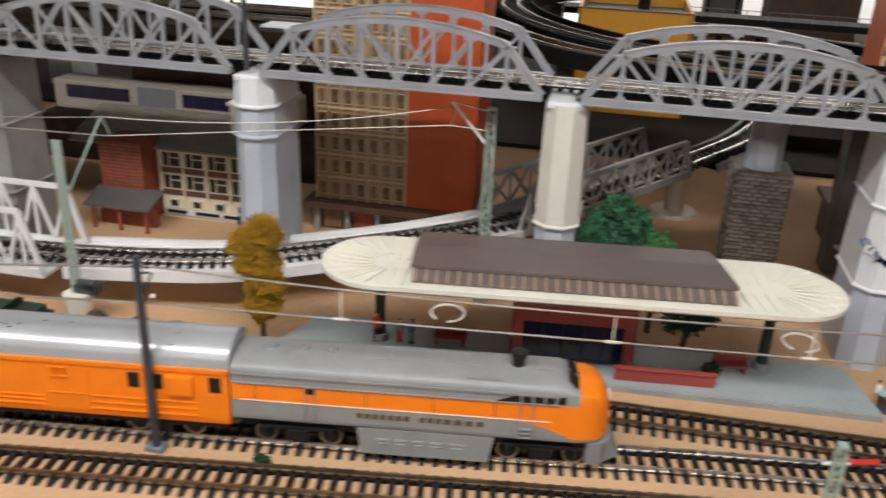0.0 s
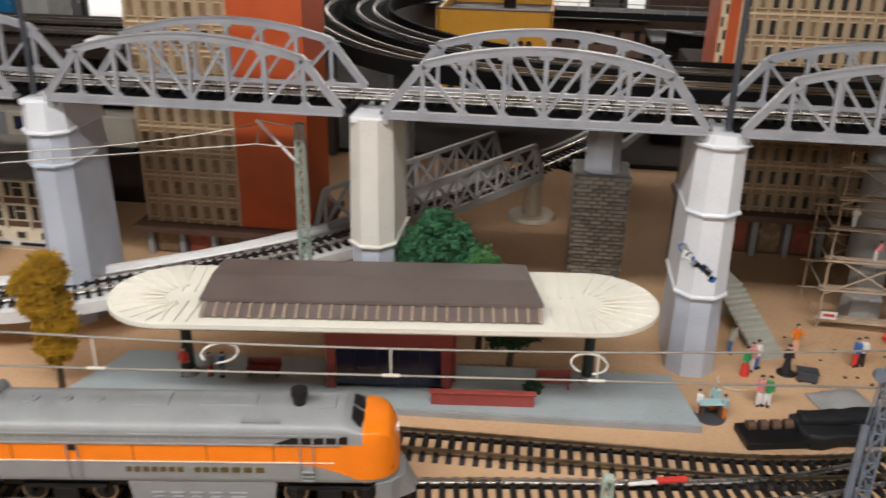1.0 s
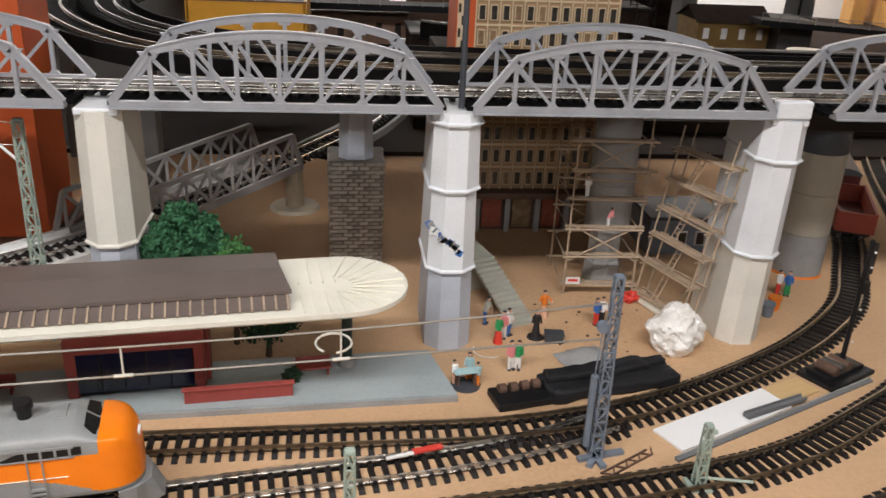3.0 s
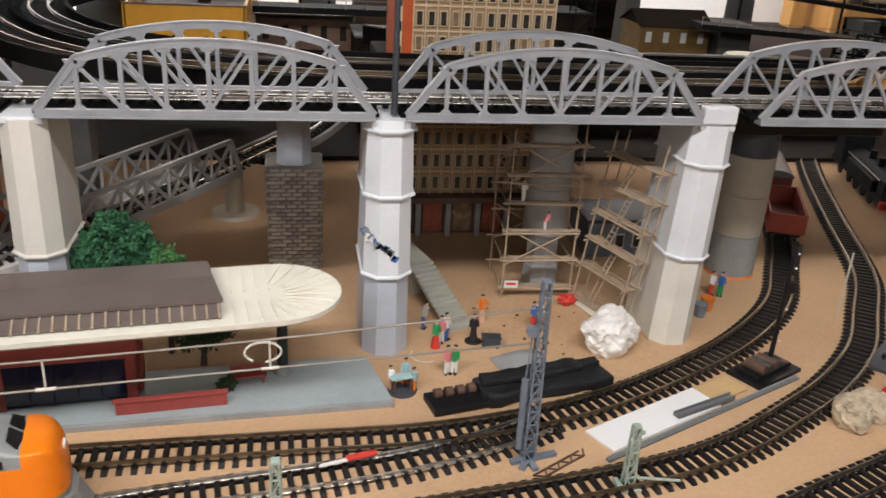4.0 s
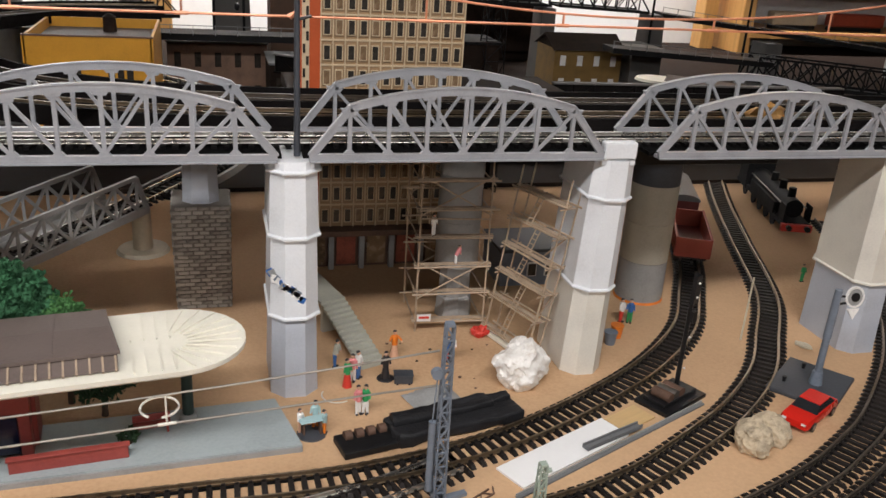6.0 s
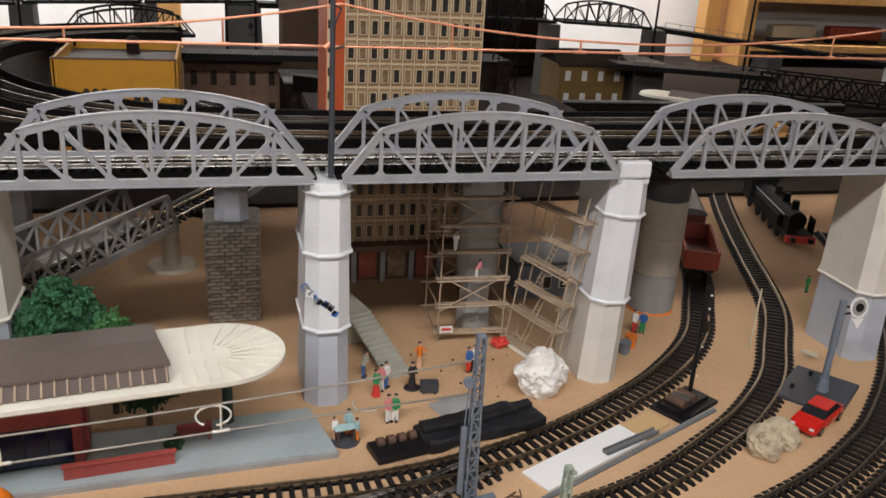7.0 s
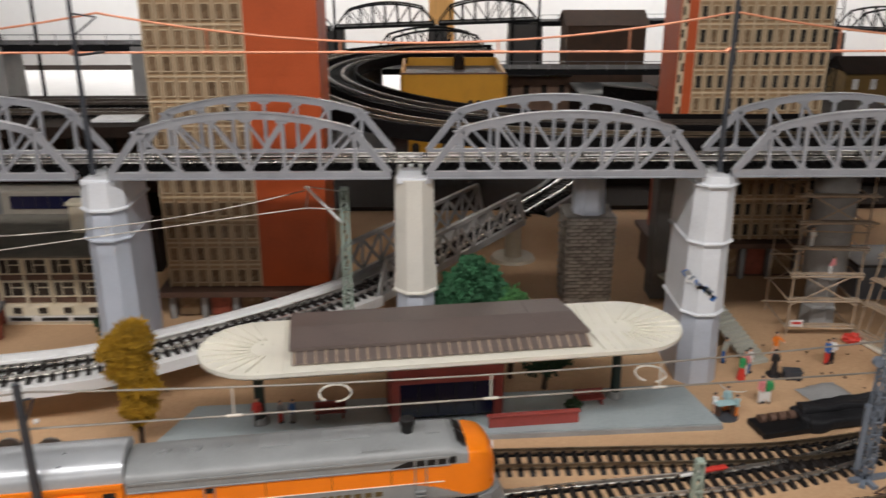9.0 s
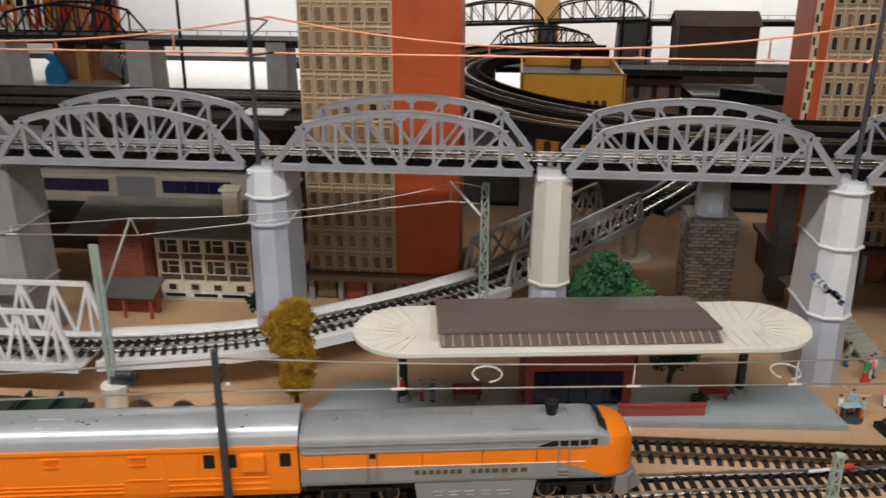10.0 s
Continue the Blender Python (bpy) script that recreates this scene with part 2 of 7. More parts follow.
def blob(bm, c, r, rough=0.25, sub=2, freq=60.0, flat=(1, 1, 1)):
    """An uneven lump."""
    g = bmesh.ops.create_icosphere(bm, subdivisions=sub, radius=1.0)
    for v in g["verts"]:
        p = v.co.copy()
        k = 1 + rough * noise.noise(V(c) * 90 + p * freq / 30)
        v.co = V(c) + V((p.x * r * flat[0] * k, p.y * r * flat[1] * k, p.z * r * flat[2] * k))


def finish(bm, material, smooth=False):
    me = bpy.data.meshes.new("mesh")
    bmesh.ops.recalc_face_normals(bm, faces=bm.faces)
    bm.to_mesh(me)
    bm.free()
    for m in (material if isinstance(material, (list, tuple)) else (material,)):
        me.materials.append(m)
    if smooth:
        me.polygons.foreach_set("use_smooth", [True] * len(me.polygons))
        me.set_sharp_from_angle(angle=radians(38))
    return me


def part(name, bm, material, parent, label="", smooth=False):
    ob = new(name, finish(bm, material, smooth))
    ob.parent = parent
    return tagged(ob, label)


def piece(name, mesh, parent, m):
    ob = new(name, mesh)
    ob.parent = parent
    ob.matrix_basis = m
    return ob


def thing(name, label, category, x=0, y=0, z=0, rz=0, group="", kind=""):
    ob = new(name)
    ob.empty_display_size = 0.01
    ob.matrix_basis = pose(x, y, z, 0, 0, rz)
    return tagged(ob, label, category, group, kind)


def solo(name, bm, material, label, category, x=0, y=0, z=0, rz=0, group="", kind="", smooth=False):
    ob = new(name, finish(bm, material, smooth))
    ob.matrix_basis = pose(x, y, z, 0, 0, rz)
    return tagged(ob, label, category, group, kind)


def spline(points, step):
    """Even samples of a smooth line through the points, with headings."""
    pts = [V(p) for p in points]
    pts = [pts[0] * 2 - pts[1]] + pts + [pts[-1] * 2 - pts[-2]]
    dense = []
    for i in range(1, len(pts) - 2):
        p0, p1, p2, p3 = pts[i - 1:i + 3]
        for k in range(40):
            t = k / 40
            dense.append(0.5 * ((2 * p1) + (p2 - p0) * t + (2 * p0 - 5 * p1 + 4 * p2 - p3) * t * t + (3 * p1 - p0 - 3 * p2 + p3) * t ** 3))
    dense.append(pts[-2])
    out, need = [], 0.0
    for a, b in zip(dense, dense[1:]):
        d = (b - a).length
        while need <= d:
            out.append((a + (b - a) * (need / d if d else 0), (b - a).normalized()))
            need += step
        need -= d
    return out


def sweep(bm, samples, off, z, w, h):
    """A bar of w by h along sampled points, off to their left, its foot z above them."""
    rings = []
    for p, d in samples:
        n = V((-d.y, d.x, 0)).normalized()
        q = p + n * off + V((0, 0, z))
        rings.append([q - n * w / 2, q + n * w / 2, q + n * w / 2 + V((0, 0, h)), q - n * w / 2 + V((0, 0, h))])
    loft(bm, rings)


def rail_sweep(bm, samples, off):
    """One rail with foot, web and head."""
    shape = ((-0.0011, 0.0021), (0.0011, 0.0021), (0.0011, 0.0024), (0.00035, 0.0026), (0.00035, 0.0037), (0.0006, 0.0039), (0.0006, 0.0047), (-0.0006, 0.0047), (-0.0006, 0.0039), (-0.00035, 0.0037), (-0.00035, 0.0026), (-0.0011, 0.0024))
    rings = []
    for p, d in samples:
        n = V((-d.y, d.x, 0)).normalized()
        rings.append([p + n * (off + u) + V((0, 0, w)) for u, w in shape])
    loft(bm, rings)


# ---- room ----
def slab(name, label, category, c, s, material):
    bm = bmesh.new()
    box(bm, (0, 0, 0), s)
    return solo(name, bm, material, label, category, *c, kind="structure")


# Unseen walls, ceiling and floor close the room; their dark colours hold down fill.
slab("floor", "grey floor of the exhibition room, darkened to cut bounced light", "floor", (0.4, -1.1, -0.98), (5.4, 5.9, 0.1), M_ROOMFLOOR)
slab("ceiling", "ceiling of the room, darkened to cut bounced light", "ceiling", (0.4, -1.1, 1.85), (5.4, 5.9, 0.1), M_CEIL)
slab("wall_north", "white plastered wall behind the layout", "wall", (0.4, 1.80, 0.435), (5.4, 0.1, 2.73), M_PLASTER)
slab("wall_south", "unseen beige wall across the aisle, darkened to cut bounced light", "wall", (0.4, -4.0, 0.435), (5.4, 0.1, 2.73), M_WALLG)
slab("wall_west", "unseen beige side wall, darkened to cut bounced light", "wall", (-2.35, -1.1, 0.435), (0.1, 5.7, 2.73), M_WALLG)
slab("wall_east", "unseen beige side wall, darkened to cut bounced light", "wall", (3.15, -1.1, 0.435), (0.1, 5.7, 2.73), M_WALLG)
slab("ground", "sand-brown painted baseboard of the railway layout", "ground", (0.3, 0.645, -0.015), (4.4, 2.05, 0.03), M_SAND)
# Added sheet that darkens the back, in place of dark multi-level clutter.
slab("ground_back", "dark brown sheet added over the baseboard's back in place of dark clutter", "ground", (0.3, 1.045, 0.0025), (4.36, 1.24, 0.005), M_DBROWN)
# Out-of-view fittings with glowing tubes, added to house the three area lamps.
for lx, ly, lz, sx, sy in ((-0.30, -0.63, 0.89, 1.5, 0.12), (0.1, -2.44, 1.03, 2.4, 0.12), (0.75, 1.40, 1.05, 4.1, 0.13)):
    lamp = thing("tube_light", "unseen white batten fitting with a fluorescent tube, added round an area lamp", "tube light", lx, ly, lz, group="tube lights")
    bm = bmesh.new()
    box(bm, (0, 0, 0.04), (sx + 0.06, sy + 0.04, 0.08), bev=0.01)
    part("housing", bm, M_HOUSING, lamp)
    if lz < 1.6:
        for s in (-1, 1):
            bm = bmesh.new()
            rod(bm, (s * sx * 0.4, 0, 0.078), (s * sx * 0.4, 0, 1.80 - lz), 0.004, None, 8)
            part("hanger", bm, M_HOUSING, lamp, "thin steel hanger rod")
    bm = bmesh.new()
    if sx > sy:
        rod(bm, (-sx / 2, 0, -0.02), (sx / 2, 0, -0.02), 0.016)
    else:
        rod(bm, (0, -sy / 2, -0.02), (0, sy / 2, -0.02), 0.016)
    part("tube", bm, M_TUBE, lamp, "glowing white tube", True)

# ---- arched bridge ----
SPAN, BZ, BW = 0.186, 0.156, 0.065


def arch_height(u):
    """Height of the arch's centre line over the chord at u from 0 to 1."""
    return 0.0315 + 0.0105 * (1 - ((u - 0.5) / 0.375) ** 2)


def make_span():
    span = thing("arch_bridge_span", "grey plastic truss bridge span with arched top chord", "bridge", group="bridge spans")
    for y in (0.0, BW):
        bm = bmesh.new()
        box(bm, (SPAN / 2, y, BZ + 0.0022), (SPAN, 0.0034, 0.0044))
        box(bm, (SPAN / 2, y, BZ + 0.0002), (SPAN, 0.0062, 0.0009))
        part("bottom_chord", bm, M_BRIDGE, span)
        bm = bmesh.new()
        us = [0.125 + 0.75 * i / 24 for i in range(25)]
        ring = []
        for dz, dy in ((-0.0022, -0.0016), (-0.0022, 0.0016), (0.0022, 0.0016), (0.0022, -0.0016)):
            ring.append((dz, dy))
        loft(bm, [[(u * SPAN, y + dy, BZ + arch_height(u) + dz) for dz, dy in ring] for u in us])
        loft(bm, [[(u * SPAN, y + dy * 1.3, BZ + arch_height(u) + 0.0022 + dz * 0.22) for dz, dy in ring] for u in us])
        part("arch_chord", bm, M_BRIDGE, span)
        for u0, u1 in ((0.004, 0.127), (0.996, 0.873)):
            bm = bmesh.new()
            beam(bm, (u0 * SPAN, y, BZ + 0.003), (u1 * SPAN, y, BZ + arch_height(0.125) + 0.0004), 0.0032, 0.0044)
            beam(bm, (u0 * SPAN, y, BZ + 0.0052), (u1 * SPAN, y, BZ + arch_height(0.125) + 0.0026), 0.0042, 0.0009)
            part("end_post", bm, M_BRIDGE, span)
        for k in range(1, 8):
            u = k / 8
            bm = bmesh.new()
            x, h = u * SPAN, arch_height(u)
            box(bm, (x, y, BZ + h / 2), (0.0024, 0.0022, h))
            g = 0.0058
            side_prism(bm, [(x - g, BZ + h), (x + g, BZ + h), (x + g * 0.55, BZ + h - 0.0042), (x - g * 0.55, BZ + h - 0.0042)], y - 0.0013, y + 0.0013)
            side_prism(bm, [(x - 0.004, BZ + 0.004), (x + 0.004, BZ + 0.004), (x + 0.0015, BZ + 0.0068), (x - 0.0015, BZ + 0.0068)], y - 0.0013, y + 0.0013)
            part("vertical", bm, M_BRIDGE, span)
        for k in range(1, 7):
            a, b = (k, k + 1) if k < 4 else (k + 1, k)
            bm = bmesh.new()
            beam(bm, (a / 8 * SPAN, y, BZ + arch_height(a / 8) - 0.002), (b / 8 * SPAN, y, BZ + 0.0045), 0.0016, 0.0019)
            part("diagonal", bm, M_BRIDGE, span)
    bm = bmesh.new()
    box(bm, (SPAN / 2, BW / 2, BZ + 0.0012), (SPAN + 0.006, 0.052, 0.0024))
    part("deck", bm, M_DECK, span, "black bridge floor plate")
    for k in range(9):
        bm = bmesh.new()
        box(bm, (k / 8 * (SPAN - 0.004) + 0.002, BW / 2, BZ + 0.0006), (0.003, BW - 0.008, 0.0020))
        part("cross_beam", bm, M_BRIDGE, span)
    return span


STARTS = (-0.604, -0.3965, -0.1865, 0.018, 0.243, 0.456, -0.812, 0.664)
first_span = make_span()
first_span.matrix_basis = pose(STARTS[0], 0, 0)
for sx in STARTS[1:]:
    copy_thing(first_span, pose(sx, 0, 0))


# ---- piers ----
def octagon(hw, y0, y1, ch):
    return [(-hw + ch, y0), (hw - ch, y0), (hw, y0 + ch), (hw, y1 - ch), (hw - ch, y1), (-hw + ch, y1), (-hw, y1 - ch), (-hw, y0 + ch)]


def pier(x, segments, label, hw=0.0150, lean=0.0):
    """Stacked tapering octagonal segments; each flares to a thin lip at its foot."""
    p = thing("bridge_pier", label, "bridge pier", x, 0, 0, group="bridge piers")
    p.matrix_basis = pose(x, 0, 0, 0, lean, 0)
    y0, y1 = -0.0035, BW - 0.0060
    for z0, z1, m, lip in segments:
        bm = bmesh.new()
        lo, hi = octagon(hw, y0, y1, 0.0085), octagon(hw * 0.92, y0 + 0.0014, y1 - 0.0014, 0.0078)
        loft(bm, [[(a, b, z0) for a, b in lo], [(a, b, z1) for a, b in hi]])
        part("segment", bm, m, p)
        if lip:
            bm = bmesh.new()
            out = octagon(hw + 0.0013, y0 - 0.0013, y1 + 0.0013, 0.0090)
            loft(bm, [[(a, b, z0 - 0.0016) for a, b in octagon(hw * 0.95, y0 + 0.001, y1 - 0.001, 0.008)], [(a, b, z0 - 0.0009) for a, b in out], [(a, b, z0 + 0.0002) for a, b in out], [(a, b, z0 + 0.0011) for a, b in lo]])
            part("lip", bm, m, p)
    bm = bmesh.new()
    box(bm, (0, BW / 2, BZ - 0.0025), (0.024, BW, 0.004), bev=0.0008)
    part("bearing_cap", bm, M_PIERW, p)
    return p


TALL = "light grey plastic bridge pier with octagonal stacked segments"
# The leftmost pier's shade is put into its colour: dull grey segments.
pier(-0.616, [(0.0, 0.05, M_CONC, 0), (0.05, 0.102, M_CONC, 1), (0.102, 0.154, M_CONC, 1)], "plastic bridge pier with octagonal stacked segments, its shade put into a dull grey")
pier(-0.4045, [(0.0, 0.114, M_PIERB, 0), (0.114, 0.135, M_PIERB, 1), (0.135, 0.154, M_PIERW, 1)], TALL)
pier(-0.1950, [(0.0, 0.074, M_PIERB, 0), (0.074, 0.154, M_PIERC, 1)], "cream bridge pier segment on a blue-grey foot", 0.0142)
pier(0.0095, [(0.0, 0.056, M_PIERB, 0), (0.056, 0.109, M_PIERW, 1), (0.109, 0.150, M_PIERW, 1), (0.150, 0.156, M_PIERW, 1)], TALL)
pier(0.2100, [(0.0, 0.065, M_PIERC, 0), (0.065, 0.129, M_PIERW, 1), (0.129, 0.155, M_PIERW, 1)], TALL, 0.0152, 2.1)
pier(0.4425, [(0.0, 0.058, M_PIERB, 0), (0.058, 0.154, M_PIERC, 1)], "cream and blue-grey bridge pier", 0.0175)
pier(0.655, [(0.0, 0.052, M_PIERB, 0), (0.052, 0.154, M_PIERC, 1)], "cream bridge pier segment on a blue-grey foot")

bm = bmesh.new()
box(bm, (0, 0, 0.0055), (0.0225, 0.0075, 0.011), bev=0.001)
solo("pier_block", bm, M_PIERW, "white block standing on the pier head between two spans", "block", 0.2155, 0.0015, 0.1560)

# ---- tracks ----
M_SL_MESH = {}


def sleeper_mesh(material):
    if material.name not in M_SL_MESH:
        bm = bmesh.new()
        lo = [(-0.00165, -0.015), (0.00165, -0.015), (0.00165, 0.015), (-0.00165, 0.015)]
        prism(bm, lo, 0, 0.0021, 0.86)
        for s in (-1, 1):
            for e in (-1, 1):
                box(bm, (0, s * 0.00825 + e * 0.0013, 0.0024), (0.0021, 0.0011, 0.0012))
        M_SL_MESH[material.name] = finish(bm, material)
    return M_SL_MESH[material.name]


def track(name, label, points, rail=None, sleeper=None, step=0.0072, pieces=True, group="tracks"):
    """Flexible track: two steel rails on plastic sleepers."""
    t = thing(name, label, "railway track", group=group)
    sm = spline(points, 0.006)
    for s in (-1, 1):
        bm = bmesh.new()
        rail_sweep(bm, sm, s * 0.0085)
        part("rail", bm, rail or M_RAIL, t)
    spots = spline(points, step)
    if pieces:
        me = sleeper_mesh(sleeper or M_SLEEPER)
        for p, d in spots:
            piece("sleeper", me, t, Matrix.Translation(p) @ Matrix.Rotation(math.atan2(d.y, d.x), 4, "Z"))
    else:
        bm = bmesh.new()
        for p, d in spots:
            n = V((-d.y, d.x, 0)).normalized()
            beam(bm, p - n * 0.015 + V((0, 0, 0.001)), p + n * 0.015 + V((0, 0, 0.001)), 0.0033, 0.0021)
        tagged(part("sleeper_bed", bm, sleeper or M_SLEEPER2, t), kind="stuff")
    for s in (-1, 1):
        bm = bmesh.new()
        sweep(bm, sm, s * 0.0062, 0.0004, 0.0012, 0.0013)
        part("sleeper_web", bm, sleeper or M_SLEEPER2, t)
    return t


A_PTS = [(-0.80, -0.118, 0), (-0.60, -0.112, 0), (-0.40, -0.107, 0), (-0.17, -0.100, 0), (-0.05, -0.0975, 0), (0.03, -0.0955, 0), (0.10, -0.0825, 0), (0.160, -0.0605, 0), (0.236, -0.0195, 0), (0.288, 0.020, 0), (0.326, 0.060, 0), (0.358, 0.112, 0), (0.392, 0.172, 0), (0.43, 0.26, 0), (0.46, 0.36, 0)]
L_PTS = [(-0.95, -0.255, 0), (-0.60, -0.2068, 0), (-0.457, -0.187, 0), (-0.27, -0.1613, 0), (-0.17, -0.1465, 0), (-0.10, -0.1355, 0), (-0.03, -0.126, 0), (0.01, -0.119, 0), (0.054, -0.1065, 0), (0.095, -0.0895, 0)]
B_PTS = [(-0.95, -0.2955, 0), (-0.60, -0.246, 0), (-0.436, -0.2235, 0), (-0.30, -0.2035, 0), (-0.167, -0.184, 0), (-0.06, -0.1695, 0), (0.034, -0.1572, 0), (0.092, -0.1485, 0), (0.153, -0.1365, 0), (0.200, -0.1200, 0), (0.241, -0.0975, 0), (0.292, -0.0655, 0), (0.342, -0.0215, 0), (0.380, 0.029, 0), (0.427, 0.100, 0), (0.480, 0.225, 0), (0.54, 0.36, 0), (0.62, 0.52, 0)]
C_PTS = [(-0.60, -0.325, 0), (-0.20, -0.268, 0), (0.05, -0.226, 0), (0.14, -0.203, 0), (0.22, -0.170, 0), (0.293, -0.1425, 0), (0.335, -0.121, 0), (0.386, -0.087, 0), (0.46, -0.018, 0), (0.52, 0.06, 0), (0.57, 0.15, 0), (0.62, 0.28, 0)]
D_PTS = [(0.20, -0.205, 0), (0.30, -0.172, 0), (0.38, -0.128, 0), (0.45, -0.068, 0), (0.52, 0.02, 0), (0.60, 0.14, 0)]
track("station_track", "model railway track with dark sleepers beside the platform", A_PTS, M_RAILMID)
track("locomotive_track", "model railway track under the orange train", L_PTS)
track("front_track", "model railway track curving along the board's front", B_PTS, M_RAILMID)
track("outer_track", "dark model railway track on the outer curve", C_PTS, M_RAILDARK)
track("outermost_track", "dark model railway track on the outer curve", D_PTS, M_RAILDARK)
track("bridge_track", "model railway track over the arched bridge", [(-0.95, BW / 2, BZ + 0.0026), (-0.3, BW / 2, BZ + 0.0026), (0.3, BW / 2, BZ + 0.0026), (0.9, BW / 2, BZ + 0.0026)], M_RAIL, pieces=False)
track("upper_curve_track", "model railway track on a raised dark trackbed", [(-0.10, 0.72, 0.157), (-0.22, 0.685, 0.157), (-0.30, 0.605, 0.157), (-0.338, 0.51, 0.157), (-0.338, 0.42, 0.157), (-0.312, 0.335, 0.157), (-0.275, 0.262, 0.157), (-0.235, 0.205, 0.157), (-0.185, 0.160, 0.157), (-0.11, 0.128, 0.157), (-0.02, 0.105, 0.158), (0.10, 0.100, 0.158), (0.30, 0.100, 0.158), (0.60, 0.100, 0.158), (0.80, 0.100, 0.158)], M_RAILMID, M_SLEEPER2, pieces=False)
UP2 = [(-0.10, 0.668, 0.157), (-0.20, 0.640, 0.157), (-0.262, 0.575, 0.157), (-0.290, 0.50, 0.157), (-0.290, 0.43, 0.157), (-0.268, 0.355, 0.157), (-0.235, 0.292, 0.157), (-0.196, 0.243, 0.157), (-0.150, 0.204, 0.157), (-0.085, 0.172, 0.157), (0.0, 0.152, 0.158), (0.10, 0.148, 0.158), (0.30, 0.148, 0.158), (0.60, 0.148, 0.158), (0.80, 0.148, 0.158)]
track("upper_curve_track", "model railway track on a raised dark trackbed", UP2, M_RAILDARK, M_SLEEPER2, pieces=False)
for yy in (0.235, 0.285):
    track("upper_yard_track", "model railway track on the upper baseboard", [(-1.02, yy, 0.1532), (-0.80, yy, 0.1532), (-0.42, yy, 0.1532)], M_RAILDARK, M_SLEEPER2, pieces=False)
W_PTS = [(-0.85, -0.050, 0.0285), (-0.66, -0.048, 0.0285), (-0.52, -0.043, 0.0285), (-0.425, -0.021, 0.0285), (-0.365, 0.012, 0.029), (-0.295, 0.056, 0.031), (-0.235, 0.104, 0.034), (-0.16, 0.182, 0.041), (-0.085, 0.272, 0.050), (-0.030, 0.350, 0.058), (0.0, 0.45, 0.066), (-0.03, 0.56, 0.075), (-0.12, 0.64, 0.085)]
track("raised_track", "model railway track on a white raised trackbed", W_PTS, M_RAIL, M_SLEEPER, pieces=True)


def trackbed(name, label, pts, half, side, thick, z, deck_mat, side_mat):
    t = thing(name, label, "trackbed")
    sm = spline(pts, 0.01)
    bm = bmesh.new()
    sweep(bm, sm, 0, z - thick, half * 2, thick)
    part("deck", bm, deck_mat, t)
    for s in (-1, 1):
        bm = bmesh.new()
        sweep(bm, sm, s * half, z - thick - 0.001, 0.0035, side)
        part("side_plate", bm, side_mat, t)
    return t


trackbed("white_trackbed", "white plastic raised trackbed with side strips", W_PTS[2:7], 0.0265, 0.0078, 0.003, -0.0008, M_WHITE, M_WHITE)
trackbed("lower_ramp_trackbed", "dark trackbed of the climbing curve", W_PTS[8:], 0.022, 0.007, 0.004, -0.0008, M_DECK, M_CONC)
trackbed("upper_trackbed", "dark grey raised trackbed behind the bridge", UP2, 0.024, 0.013, 0.005, -0.0008, M_DECK, M_GIRDD)
trackbed("upper_trackbed", "dark grey raised trackbed behind the bridge", [(-0.10, 0.72, 0.157), (-0.22, 0.685, 0.157), (-0.30, 0.605, 0.157), (-0.338, 0.51, 0.157), (-0.338, 0.42, 0.157), (-0.312, 0.335, 0.157), (-0.275, 0.262, 0.157), (-0.235, 0.205, 0.157), (-0.185, 0.160, 0.157), (-0.11, 0.128, 0.157), (-0.02, 0.105, 0.158), (0.30, 0.100, 0.158), (0.80, 0.100, 0.158)], 0.024, 0.013, 0.005, -0.0008, M_DECK, M_GIRDD)


# ---- lattice girders ----
def lattice_bridge(name, label, a, b, width, height, panels, material, drop=0.004, cross=True):
    """Two parallel lattice girders with slanted ends, from a to b, the floor at their z."""
    t = thing(name, label, "bridge")
    a, b = V(a), V(b)
    d = (b - a)
    n = V((-d.y, d.x, 0)).normalized() * width / 2
    for s in (-1, 1):
        p, q = a + n * s, b + n * s
        at = lambda u, h: p + (q - p) * u + V((0, 0, h - drop))
        e = 0.5 / panels
        for nm, u0, h0, u1, h1 in (("bottom_chord", 0, 0.003, 1, 0.003), ("top_chord", e, height, 1 - e, height), ("end_post", 0.004, 0.003, e, height), ("end_post", 0.996, 0.003, 1 - e, height)):
            bm = bmesh.new()
            beam(bm, at(u0, h0), at(u1, h1), 0.003, 0.0065 if nm == "bottom_chord" else 0.0034)
            part(nm, bm, material, t)
        for k in range(panels):
            u0, u1 = k / panels + e, (k + 1) / panels + e
            if k < panels - 1:
                um = (u0 + u1) / 2
                pairs = [(u0, um), (u1, um)] if not cross else [(u0, u1), (u1, u0)]
                for ua, ub in pairs:
                    bm = bmesh.new()
                    beam(bm, at(ua, height - 0.001), at(ub, 0.005), 0.0016, 0.0024)
                    part("diagonal", bm, material, t)
            bm = bmesh.new()
            beam(bm, at(u0, 0.004), at(u0, height), 0.0018, 0.0022)
            part("vertical", bm, material, t)
    bm = bmesh.new()
    beam(bm, a + V((0, 0, -drop + 0.001)), b + V((0, 0, -drop + 0.001)), width, 0.002)
    part("floor_plate", bm, material, t)
    return t


M_GIRD = mat("girder_pale_grey", (0.33, 0.325, 0.315), 0.5, var=0.1)
lattice_bridge("white_truss_bridge", "white plastic lattice truss bridge with slanted ends", (-0.84, -0.0475, 0.0275), (-0.526, -0.0465, 0.0275), 0.051, 0.046, 12, M_WHITE, cross=False)
lattice_bridge("grey_lattice_bridge", "pale grey lattice girder bridge on the climbing track", (-0.246, 0.098, 0.0325), (-0.111, 0.256, 0.0475), 0.050, 0.034, 9, M_GIRD)
